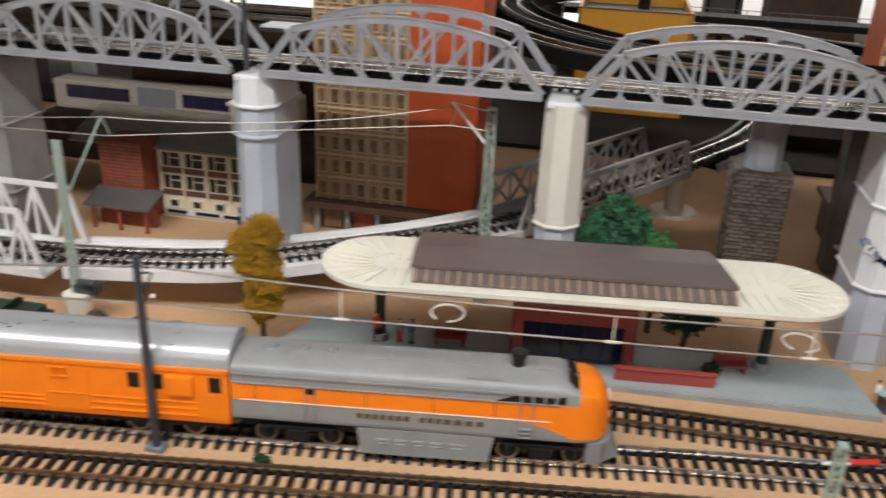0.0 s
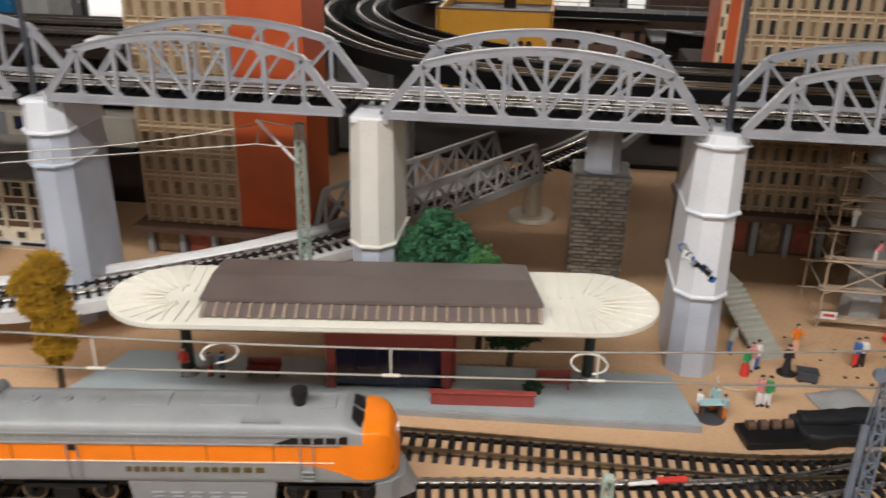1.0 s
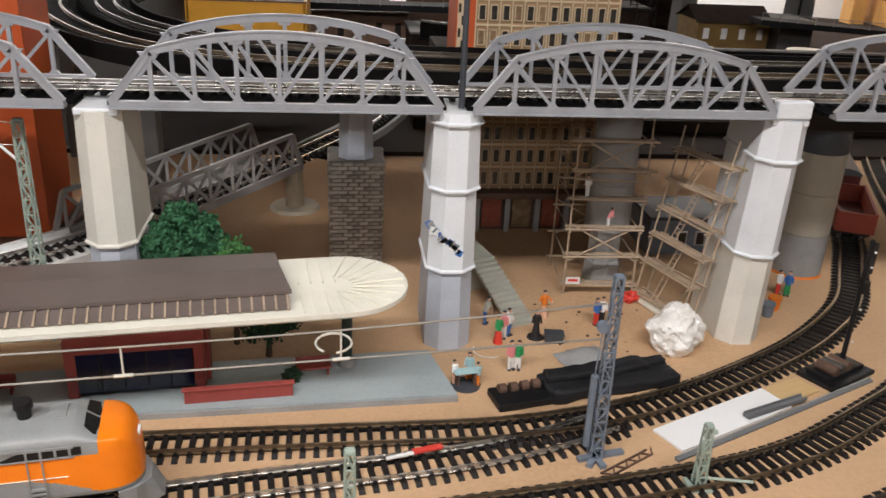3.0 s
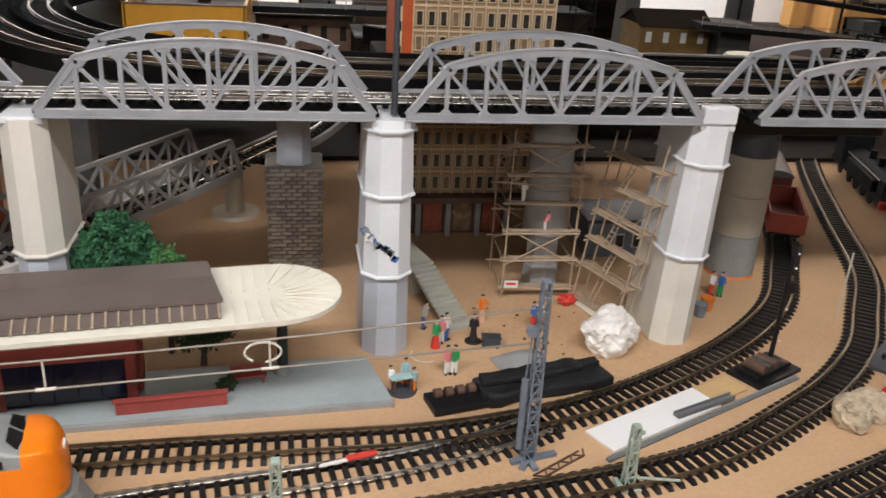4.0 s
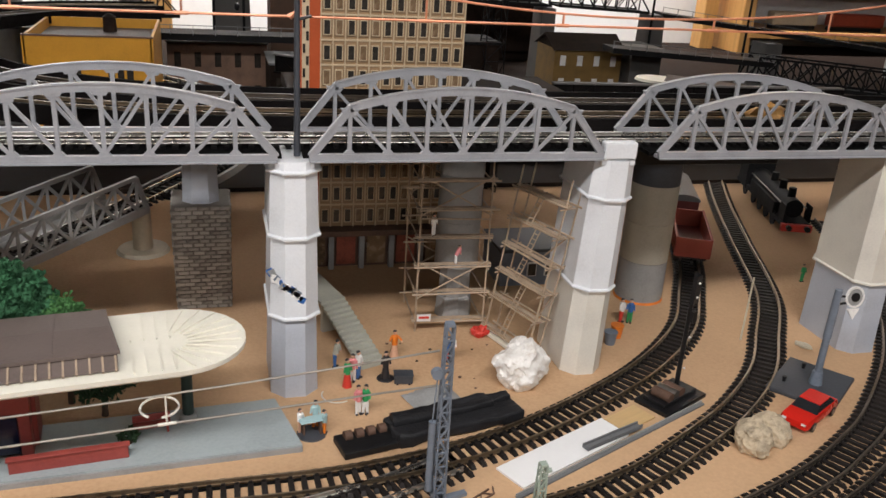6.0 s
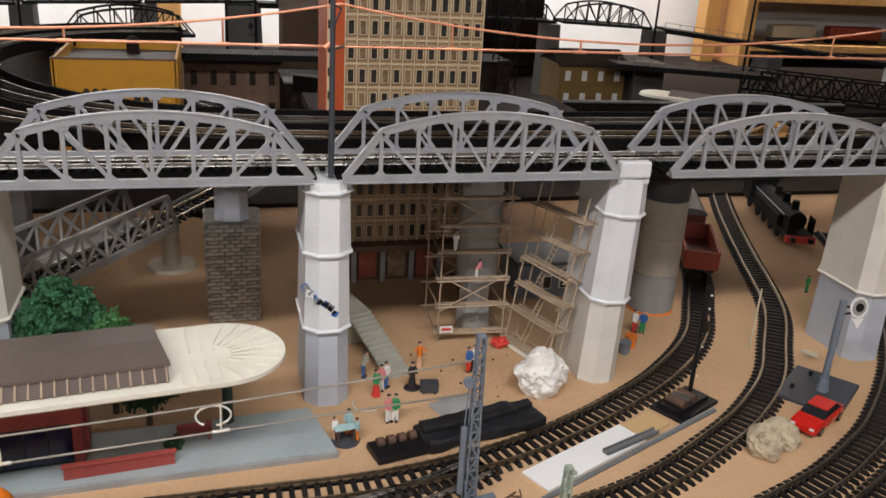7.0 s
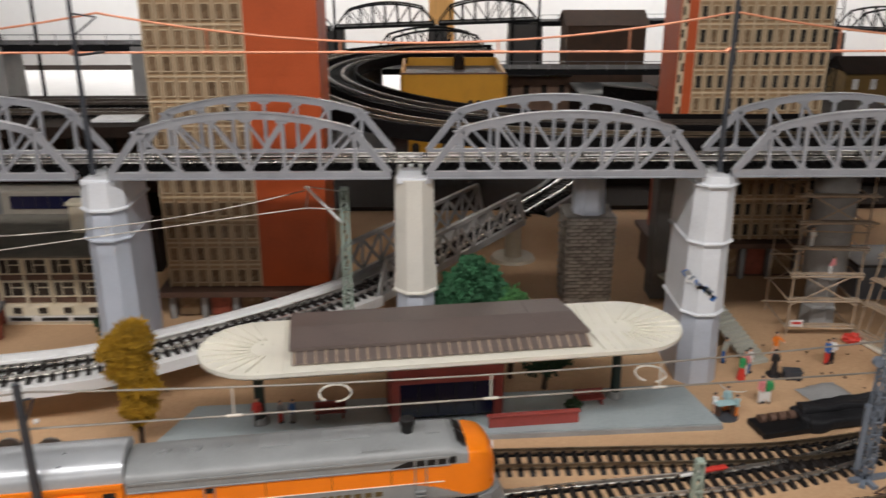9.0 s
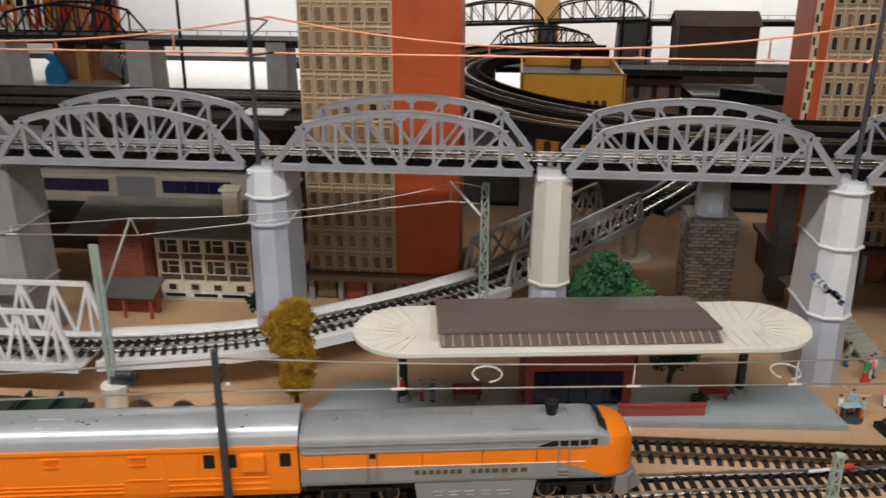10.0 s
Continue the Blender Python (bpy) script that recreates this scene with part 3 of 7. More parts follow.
p = thing("bridge_support", "round beige column with a wide foot under the lattice bridge", "column", -0.100, 0.262, 0)
bm = bmesh.new()
rod(bm, (0, 0, 0.002), (0, 0, 0.0455), 0.0085, 0.0078, 18)
part("column", bm, M_CREAMW, p, smooth=True)
bm = bmesh.new()
rod(bm, (0, 0, 0), (0, 0, 0.003), 0.023, 0.021, 28)
part("foot", bm, M_CREAMW, p, smooth=True)


# ---- station ----
def stadium(half_len, r, n=14):
    out = []
    for s, a0 in ((1, -90), (-1, 90)):
        for i in range(n + 1):
            a = radians(a0 + 180 * i / n)
            out.append((s * 0 + (half_len - r) * s + r * math.cos(a), r * math.sin(a)))
    return out


plat = thing("station_platform", "grey-blue plastic station platform on the sand board", "platform")
bm = bmesh.new()
prism(bm, [(0.008, -0.0625), (-0.004, -0.010), (-0.345, -0.034), (-0.362, -0.0835)], 0.0, 0.0042)
part("slab", bm, M_PLAT, plat)
bm = bmesh.new()
beam(bm, (0.008, -0.0632, 0.0016), (-0.362, -0.0842, 0.0016), 0.0016, 0.0032)
part("edge_strip", bm, M_CONC, plat, "paler kerb strip")

can = thing("platform_canopy", "cream plastic canopy with rounded ribbed ends and brown raised roof", "canopy", -0.1745, -0.0615, 0.0, 7.1)
HL, CR = 0.1535, 0.037
bm = bmesh.new()
out = stadium(HL, CR)
inner = [(x * 0.985, y * 0.95) for x, y in out]
dish = [(x * 0.80, y * 0.12) for x, y in out]
loft(bm, [[(x, y, 0.0655) for x, y in inner], [(x, y, 0.0672) for x, y in out], [(x, y, 0.0698) for x, y in out], [(x, y, 0.0700) for x, y in inner], [(x, y, 0.0672) for x, y in dish]])
part("canopy_plate", bm, M_CREAM, can, smooth=True)
for s in (-1, 1):
    for i in range(11):
        a = radians(-80 + 16 * i)
        bm = bmesh.new()
        c0 = V((s * (HL - CR) * 0.93, 0, 0.0681))
        c1 = V((s * ((HL - CR) + CR * 0.94 * math.cos(a)), CR * 0.94 * math.sin(a), 0.0706))
        beam(bm, c0.lerp(c1, 0.32), c1, 0.0009, 0.0010)
        part("radial_rib", bm, M_CREAM, can)
for x in (-0.117, -0.110, -0.103, 0.094, 0.101, 0.108, 0.115):
    bm = bmesh.new()
    for sy in (-1, 1):
        beam(bm, (x * 0.985, sy * 0.0345, 0.0703), (x * 0.985, sy * 0.006, 0.0680), 0.0009, 0.0010)
    part("fold_rib", bm, M_CREAM, can)
# Roof-brown slope stands in for the shadowed gap below the raised roof.
bm = bmesh.new()
loft(bm, [[(x, -0.0190, 0.0748), (x, -0.0285, 0.0712), (x, -0.0285, 0.0700), (x, -0.0190, 0.0700)] for x in (-0.0960, 0.0855)])
part("eaves_slope", bm, M_ROOFB, can, "dark brown slope standing in for the shaded gap under the roof edge")
n_rib = 30
for i in range(n_rib):
    x = -0.0945 + 0.1790 * i / (n_rib - 1)
    bm = bmesh.new()
    beam(bm, (x, -0.0300, 0.0708), (x, -0.0195, 0.0748), 0.0010, 0.0012)
    part("cross_rib", bm, M_BAMBOO, can, "tan rib across the eaves slope")
bm = bmesh.new()
loft(bm, [[(-0.0975, -0.0205, 0.0752), (-0.0975, 0.0345, 0.0735), (-0.0975, 0.0345, 0.0757), (-0.0975, 0.007, 0.0785), (-0.0975, -0.0205, 0.0772)],
          [(0.0870, -0.0205, 0.0752), (0.0815, 0.0345, 0.0735), (0.0815, 0.0345, 0.0757), (0.083, 0.007, 0.0785), (0.0870, -0.0205, 0.0772)]])
part("raised_roof", bm, M_ROOFB, can, "matt dark brown roof panel")
for x in (0.055,):
    bm = bmesh.new()
    for (ya, za), (yb, zb) in (((-0.0205, 0.07725), (0.007, 0.07855)), ((0.007, 0.07855), (0.0345, 0.07575))):
        beam(bm, (x, ya, za), (x, yb, zb), 0.0003, 0.0004)
    part("roof_seam", bm, M_ROOFB, can)
for y in (-0.017, 0.030):
    bm = bmesh.new()
    box(bm, (-0.007, y, 0.0722), (0.176, 0.002, 0.006))
    part("clerestory_wall", bm, M_ROOFB, can)
for x in (-0.121, 0.122):
    bm = bmesh.new()
    rod(bm, (x, 0.021, 0.0085), (x, 0.021, 0.068), 0.0034, 0.0030, 12)
    part("post", bm, M_DGREEN, can, "dark green round post", True)
    bm = bmesh.new()
    rod(bm, (x, 0.021, 0.0042), (x, 0.021, 0.0088), 0.0058, 0.0048, 14)
    part("post_foot", bm, M_CONC, can, "grey concrete foot", True)

ki = thing("station_kiosk", "dark red station kiosk with navy glazing under the canopy", "kiosk", -0.174, -0.046, 0.0042, 6.0)
bm = bmesh.new()
box(bm, (0, 0.012, 0.0195), (0.078, 0.020, 0.039), bev=0.0006)
part("rear_wall", bm, M_RED, ki)
bm = bmesh.new()
box(bm, (-0.001, -0.0035, 0.015), (0.062, 0.008, 0.0245))
part("glazing", bm, M_NAVY, ki, "dark navy glass front")
for x in (-0.0350, 0.0335):
    bm = bmesh.new()
    box(bm, (x, -0.003, 0.018), (0.006, 0.010, 0.036), bev=0.0005)
    part("corner_post", bm, M_RED, ki)
bm = bmesh.new()
box(bm, (0, -0.003, 0.0335), (0.074, 0.011, 0.012), bev=0.0006)
part("fascia", bm, M_RED, ki)
for i in range(1, 5):
    bm = bmesh.new()
    box(bm, (-0.032 + 0.062 * i / 5, -0.0078, 0.015), (0.0007, 0.0008, 0.024))
    part("glazing_bar", bm, M_LDARK, ki)
fence = thing("low_wall", "low dark red parapet wall on the platform", "wall", -0.117, -0.0615, 0.0042, 6.0)
bm = bmesh.new()
box(bm, (0, 0, 0.0040), (0.060, 0.0028, 0.0080), bev=0.0004)
part("panel", bm, M_RED, fence)
bm = bmesh.new()
box(bm, (0, 0, 0.0084), (0.062, 0.0042, 0.0012), bev=0.0003)
part("coping", bm, M_RED, fence)


def bench(x, y, rz):
    b = thing("platform_bench", "small red platform bench", "bench", x, y, 0.0042, rz, group="benches")
    bm = bmesh.new()
    box(bm, (0, 0, 0.0050), (0.021, 0.0065, 0.0012), bev=0.0003)
    part("seat", bm, M_RED, b)
    bm = bmesh.new()
    box(bm, (0, 0.0032, 0.0080), (0.021, 0.0010, 0.0045), bev=0.0003)
    part("backrest", bm, M_RED, b)
    for sx in (-0.0085, 0.0085):
        bm = bmesh.new()
        box(bm, (sx, 0, 0.0022), (0.0012, 0.0055, 0.0045))
        part("leg", bm, M_RED, b)


bench(-0.076, -0.036, 8)
bench(-0.252, -0.050, 6)


# ---- vegetation ----
def leafy(name, label, category, x, y, z0, trunk_h, crown, material, leaf, count, seed, trunk_r=0.0016, thread=1.0):
    """A trunk with limbs and a crown of many small tufts filling the given lumps (x, y, z, rx, ry, rz)."""
    t = thing(name, label, category, x, y, z0)
    rnd = random.Random(seed)
    bm = bmesh.new()
    rod(bm, (0, 0, 0), (0.001, 0, trunk_h), trunk_r * 1.3, trunk_r * 0.8, 8)
    for c in crown:
        rod(bm, (0.0005, 0, trunk_h * 0.8), (c[0], c[1], c[2]), trunk_r * 0.6, trunk_r * 0.2, 6)
    part("trunk", bm, M_BARK, t, smooth=True)
    verts, faces = [], []
    for c in crown:
        for _ in range(int(count * c[3] * c[4] * c[5] / max(1e-12, max(k[3] * k[4] * k[5] for k in crown)))):
            d = V((rnd.gauss(0, 1), rnd.gauss(0, 1), rnd.gauss(0, 1))).normalized()
            r = rnd.uniform(0.35, 1.0) ** 0.5 * (1 + 0.55 * noise.noise(d * 2.5 + V((seed, 0, 0))))
            o = V((c[0] + d.x * c[3] * r, c[1] + d.y * c[4] * r, c[2] + d.z * c[5] * r))
            m = Euler((rnd.uniform(0, 6), rnd.uniform(0, 6), rnd.uniform(0, 6))).to_matrix()
            s = leaf * rnd.uniform(0.6, 1.4)
            k = len(verts)
            for q in ((-1, -0.6, 0), (1, -0.6, 0.2), (0.7, 0.8, -0.1), (-0.7, 0.7, 0.25), (0, 0, 0.7)):
                verts.append(o + m @ (V((q[0] * thread, q[1] / thread ** 0.7, q[2] / thread ** 0.7)) * s))
            faces += [(k, k + 1, k + 4), (k + 1, k + 2, k + 4), (k + 2, k + 3, k + 4), (k + 3, k, k + 4)]
    me = bpy.data.meshes.new("crown")
    me.from_pydata(verts, [], faces)
    me.materials.append(material)
    ob = new("crown", me)
    ob.parent = t
    return t


leafy("model_tree", "model tree with a mustard-yellow moss crown on a thin trunk", "tree", -0.369, -0.077, 0, 0.030, [(0.001, 0, 0.030, 0.010, 0.009, 0.012), (0.003, 0, 0.043, 0.011, 0.010, 0.010), (-0.001, 0, 0.056, 0.013, 0.011, 0.010), (-0.005, 0, 0.068, 0.013, 0.011, 0.009), (0.002, 0, 0.076, 0.011, 0.010, 0.009), (0.005, 0, 0.084, 0.006, 0.006, 0.005)], M_TREEY, 0.0009, 4200, 3, thread=3.2)
leafy("model_bush", "dense green model bush of foam flock", "bush", -0.151, 0.016, 0, 0.050, [(-0.014, 0, 0.072, 0.011, 0.011, 0.010), (0.006, 0, 0.077, 0.011, 0.011, 0.009), (-0.004, -0.002, 0.087, 0.010, 0.009, 0.007), (-0.022, 0, 0.060, 0.009, 0.010, 0.010), (0.013, 0, 0.063, 0.011, 0.011, 0.010), (-0.006, -0.006, 0.062, 0.012, 0.010, 0.010), (-0.012, 0, 0.048, 0.012, 0.011, 0.010), (0.010, 0, 0.046, 0.012, 0.011, 0.010)], M_TREEG, 0.0017, 1500, 5)
leafy("model_shrub", "small bright green leafy model shrub", "bush", -0.126, 0.010, 0, 0.040, [(0, 0, 0.060, 0.012, 0.011, 0.012), (0.007, 0, 0.056, 0.009, 0.009, 0.009)], mat("shrub_bright", (0.06, 0.18, 0.05), 0.7, var=0.4, scale=200), 0.0012, 900, 6)
leafy("model_shrub", "dark green model shrub under the canopy", "bush", -0.104, -0.014, 0.0042, 0.016, [(0, 0, 0.022, 0.016, 0.011, 0.011), (0.010, 0, 0.026, 0.010, 0.009, 0.008)], M_TREED, 0.0013, 700, 7)
leafy("model_shrub", "dark green model shrub under the canopy", "bush", -0.088, -0.045, 0.0042, 0.004, [(0, 0, 0.005, 0.006, 0.005, 0.004)], M_TREED, 0.0010, 200, 8)
leafy("model_shrub", "green model shrub beside the raised track", "bush", -0.425, 0.040, 0, 0.024, [(0, 0, 0.034, 0.012, 0.009, 0.009), (0.012, 0, 0.039, 0.009, 0.008, 0.007)], M_TREED, 0.0013, 700, 9)
leafy("grass_tuft", "small green grass tuft beside the front track", "grass tuft", -0.322, -0.190, 0, 0.001, [(0, 0, 0.0018, 0.005, 0.003, 0.002)], M_TREED, 0.0009, 120, 10, 0.0003)


# ---- trains ----
def wheel_pair(parent, x, gauge=0.0085, r=0.0060, frame_y=0.0125):
    for s in (-1, 1):
        bm = bmesh.new()
        rod(bm, (x, s * gauge - 0.0011, r), (x, s * gauge + 0.0011, r), r, r, 20)
        part("wheel", bm, M_WHEEL, parent, smooth=True)
        bm = bmesh.new()
        rod(bm, (x, s * (gauge + 0.0010), r), (x, s * (gauge + 0.0014), r), r * 0.82, r * 0.78, 20)
        rod(bm, (x, s * (gauge + 0.0012), r), (x, s * (gauge + 0.0022), r), r * 0.22, r * 0.18, 10)
        part("wheel_disc", bm, M_LDARK, parent, "black wheel disc", True)
    bm = bmesh.new()
    rod(bm, (x, -gauge, r), (x, gauge, r), 0.0010, None, 8)
    part("axle", bm, M_LDARK, parent)


def bogie(parent, x, span, material, outer=0.0135):
    bm = bmesh.new()
    box(bm, (x, 0, 0.0105), (span * 0.6, 0.022, 0.005))
    bolster = part("bogie", bm, M_LDARK, parent)
    for dx in (-span / 2, span / 2):
        wheel_pair(bolster, x + dx)
    for s in (-1, 1):
        bm = bmesh.new()
        box(bm, (x, s * outer, 0.0116), (span + 0.006, 0.0020, 0.0024), bev=0.0004)
        box(bm, (x, s * (outer + 0.0004), 0.0072), (span * 0.34, 0.0022, 0.0066), bev=0.0004)
        for dx in (-span / 2, span / 2):
            box(bm, (x + dx, s * (outer + 0.0005), 0.0088), (0.0028, 0.0024, 0.0060), bev=0.0004)
        part("side_frame", bm, material, bolster)


RH = 0.0047
loco = thing("diesel_locomotive", "grey and orange streamlined model diesel locomotive on the track", "locomotive", -0.2430, -0.1568, RH, 7.9)


def loco_section(x):
    """Half outline of the hood at x: (y, z) from the skirt to the roof's middle."""
    hw, top = 0.0168, 0.0560
    shoulder = 0.0425
    if x > 0.060:
        u = (x - 0.060) / 0.0385
        v = max(0.0, (u - 0.05) / 0.97)
        hw = 0.0168 * max(0.20, (1 - v ** 3.2) ** 0.42)
        if u < 0.26:
            top = 0.0560 - 0.0100 * (u / 0.26)
        else:
            w = (u - 0.26) / 0.74
            top = 0.0250 + 0.0210 * max(0.0, 1 - w ** 3.4) ** 0.5
        shoulder = min(shoulder, top - 0.0010 - 0.0035 * min(1, u * 2))
    z0, z1, z2 = 0.0130, 0.0248, min(0.0358, shoulder - 0.002)
    z1 = min(z1, z2 - 0.001)
    low = [(hw, z0 + 0.002 + (z1 - z0 - 0.002) * k / 14) for k in range(15)]
    pts = [(hw * 0.96, z0)] + low + [(hw, z2), (hw, shoulder)]
    for i in range(1, 7):
        a = math.pi / 2 * i / 6
        pts.append((hw * math.cos(a) ** 0.75 if i < 6 else 0, shoulder + (top - shoulder) * math.sin(a)))
    return pts


xs = [-0.0985 + 0.1285 * i / 12 for i in range(13)] + [0.0300 + 0.0010 * i for i in range(1, 31)] + [0.060 + 0.0385 * k for k in (0.06, 0.12, 0.19, 0.26, 0.34, 0.42, 0.5, 0.58, 0.66, 0.74, 0.81, 0.87, 0.92, 0.96, 0.985, 1.0)]
bm = bmesh.new()
rings = []
for x in xs:
    h = loco_section(x)
    full = [(x, -y, z) for y, z in h] + [(x, y, z) for y, z in reversed(h[:-1])]
    rings.append([bm.verts.new(p) for p in full])
for r, q in zip(rings, rings[1:]):
    for i in range(len(r)):
        j = (i + 1) % len(r)
        bm.faces.new((r[i], r[j], q[j], q[i]))
bm.faces.new(rings[0][::-1])
bm.faces.new(rings[-1])
for f in bm.faces:
    c = f.calc_center_median()
    sweep_z = 0.0248 - min(1.0, max(0, (c.x - 0.034) / 0.034)) ** 1.6 * 0.0100
    if c.x > 0.0702 and c.z > sweep_z:
        f.material_index = 1
    elif c.x > 0.03 and 0.0249 > c.z > sweep_z:
        f.material_index = 1
    elif 0.0248 < c.z < 0.0357 and c.x > -0.098:
        f.material_index = 1
part("body_shell", bm, (M_LGREY, M_ORANGE), loco, smooth=True)
for s in (-1, 1):
    bm = bmesh.new()
    box(bm, (-0.019, s * 0.01695, 0.0414), (0.157, 0.0009, 0.0013))
    part("gutter", bm, M_LGREY, loco)
    bm = bmesh.new()
    box(bm, (-0.019, s * 0.0169, 0.0249), (0.150, 0.0006, 0.0004))
    part("stripe_line", bm, M_CREAM, loco, "thin pale stripe")
    bm = bmesh.new()
    side_prism(bm, [(0.028, 0.0362), (0.0625, 0.0370), (0.0625, 0.0414), (0.0395, 0.0414)], s * 0.0167, s * 0.0172)
    part("cab_window", bm, M_BLACK, loco, "black side window band")
    for k in range(4):
        bm = bmesh.new()
        box(bm, (0.0405 + k * 0.0058, s * 0.01735, 0.0390), (0.0010, 0.0006, 0.0046))
        part("window_pillar", bm, M_LGREY, loco)
    for k in range(24):
        bm = bmesh.new()
        box(bm, (-0.094 + k * 0.0051, s * 0.0169, 0.0388), (0.0005, 0.0006, 0.0046))
        part("panel_rib", bm, M_LGREY, loco)
    for x in (-0.086, -0.030, 0.004, 0.028):
        bm = bmesh.new()
        box(bm, (x, s * 0.01682, 0.0300), (0.0003, 0.0004, 0.0100))
        part("panel_seam", bm, M_BARK, loco)
    bm = bmesh.new()
    box(bm, (-0.019, s * 0.0171, 0.0360), (0.157, 0.0010, 0.0006))
    part("ledge", bm, M_CONC, loco, "thin pale grey ledge")
    bm = bmesh.new()
    box(bm, (-0.058, s * 0.0170, 0.0330), (0.0036, 0.0006, 0.0030))
    part("porthole", bm, M_BLACK, loco)
    for x in (-0.0605, -0.0555, 0.0405, 0.0465):
        bm = bmesh.new()
        rod(bm, (x, s * 0.0177, 0.0150), (x, s * 0.0177, 0.0365), 0.00035, None, 6)
        part("handrail", bm, M_LGREY, loco)
    bm = bmesh.new()
    for k in range(3):
        box(bm, (0.0435, s * 0.0174, 0.0150 + k * 0.0024), (0.0062, 0.0016, 0.0008))
    part("cab_steps", bm, M_LGREY, loco)
    for k in range(15):
        if k == 7:
            continue
        bm = bmesh.new()
        box(bm, (-0.033 + k * 0.0040, s * 0.0169, 0.0205), (0.0027, 0.0005, 0.0028))
        part("lettering_bar", bm, M_LETTER, loco, "dark gold lettering")
    bm = bmesh.new()
    side_prism(bm, [(-0.0345, 0.0125), (-0.0325, 0.0010), (0.0265, 0.0010), (0.0285, 0.0125)], s * 0.0115, s * 0.0163)
    part("fuel_tank", bm, M_LGREY, loco)
    for k in range(5):
        bm = bmesh.new()
        box(bm, (-0.021 + k * 0.009, s * 0.0164, 0.0080), (0.0060, 0.0005, 0.0007))
        box(bm, (-0.021 + k * 0.009, s * 0.0164, 0.0062), (0.0045, 0.0005, 0.0005))
        part("tank_slot", bm, M_SILVER, loco)
    bm = bmesh.new()
    loft(bm, [[(0.0640, s * 0.0012, 0.0556), (0.0640, s * 0.0105, 0.0535), (0.0646, s * 0.0105, 0.0538), (0.0646, s * 0.0012, 0.0556)],
              [(0.0694, s * 0.0012, 0.0470), (0.0694, s * 0.0135, 0.0432), (0.0702, s * 0.0135, 0.0436), (0.0702, s * 0.0012, 0.0474)]])
    part("windshield", bm, M_BLACK, loco, "black windscreen pane")
for x, r in ((-0.082, 0.0040), (-0.066, 0.0040), (-0.050, 0.0028)):
    bm = bmesh.new()
    rod(bm, (x, 0.001, 0.0552), (x, 0.001, 0.0568), r, r * 0.9, 18)
    rod(bm, (x, 0.001, 0.0566), (x, 0.001, 0.0574), r * 0.45, r * 0.35, 12)
    part("roof_fan", bm, M_LGREY, loco, smooth=True)
bm = bmesh.new()
rod(bm, (0.0385, 0, 0.0550), (0.0385, 0, 0.0605), 0.0030, 0.0034, 16)
rod(bm, (0.0385, 0, 0.0603), (0.0385, 0, 0.0628), 0.0042, 0.0040, 16)
part("exhaust_pipe", bm, M_BLACK, loco, "black round stack", True)
for x, sx, sy in ((0.010, 0.022, 0.010), (0.052, 0.008, 0.012), (-0.024, 0.016, 0.012)):
    bm = bmesh.new()
    box(bm, (x, 0.002, 0.0560), (sx, sy, 0.0010), bev=0.0003)
    part("roof_hatch", bm, M_LGREY, loco)
for k in range(8):
    bm = bmesh.new()
    box(bm, (0.018 + k * 0.0018, -0.0105, 0.0531), (0.0007, 0.008, 0.0010))
    part("roof_louvre", bm, M_LGREY, loco)
bm = bmesh.new()
loft(bm, [[(0.080, -0.0150, 0.0035), (0.080, 0.0150, 0.0035), (0.080, 0.0160, 0.0125), (0.080, -0.0160, 0.0125)], [(0.0930, -0.0135, 0.0025), (0.0930, 0.0135, 0.0025), (0.0930, 0.0142, 0.0125), (0.0930, -0.0142, 0.0125)], [(0.0990, -0.0095, 0.0025), (0.0990, 0.0095, 0.0025), (0.0990, 0.0100, 0.0122), (0.0990, -0.0100, 0.0122)], [(0.1010, -0.0055, 0.0030), (0.1010, 0.0055, 0.0030), (0.1008, 0.0060, 0.0115), (0.1008, -0.0060, 0.0115)]])
part("pilot", bm, M_LGREY, loco, "grey snowplough pilot")
bm = bmesh.new()
rod(bm, (0.0960, 0, 0.0350), (0.0978, 0, 0.0348), 0.0030, 0.0026, 14)
part("headlight", bm, M_WHITE, loco, smooth=True)
LOCO_Z = ((0.0, 0.0), (0.0130, 0.0172), (0.0248, 0.0288), (0.0357, 0.0388), (0.0425, 0.0448), (0.0560, 0.0508), (0.0640, 0.0600))
LOCO_X = ((-0.20, -0.20), (0.010, 0.010), (0.028, 0.035), (0.0625, 0.0695), (0.0702, 0.0765), (0.0985, 0.0930), (0.1010, 0.0960))


def along(table, v):
    """Value on a broken line."""
    for (a, b), (c, d) in zip(table, table[1:]):
        if v <= c:
            return b + (d - b) * (v - a) / (c - a)
    return v


for ob in loco.children:
    for v in ob.data.vertices:
        v.co.x, v.co.z = along(LOCO_X, v.co.x), along(LOCO_Z, v.co.z)
bm = bmesh.new()
box(bm, (-0.01, 0, 0.0140), (0.172, 0.024, 0.006))
part("underframe", bm, M_LDARK, loco)
bogie(loco, -0.066, 0.034, M_LDARK, 0.0128)
bogie(loco, 0.060, 0.034, M_LDARK, 0.0128)

coach = thing("passenger_coach", "orange streamlined model passenger coach with a silver roof", "railway coach", -0.4655, -0.1876, RH, 7.9)
CL = 0.125
prof = [(-0.0162, 0.0135), (-0.0168, 0.0160), (-0.0168, 0.0395), (-0.0165, 0.0410)]
roofp = [(-0.0166, 0.0408)] + [(-0.0166 * math.cos(math.pi * i / 14) ** 1.0 if i != 7 else 0, 0.0420 + 0.0105 * math.sin(math.pi * i / 14) ** 0.8) for i in range(1, 14)] + [(0.0166, 0.0408)]
bm = bmesh.new()
sec = prof + [(-y, z) for y, z in reversed(prof)]
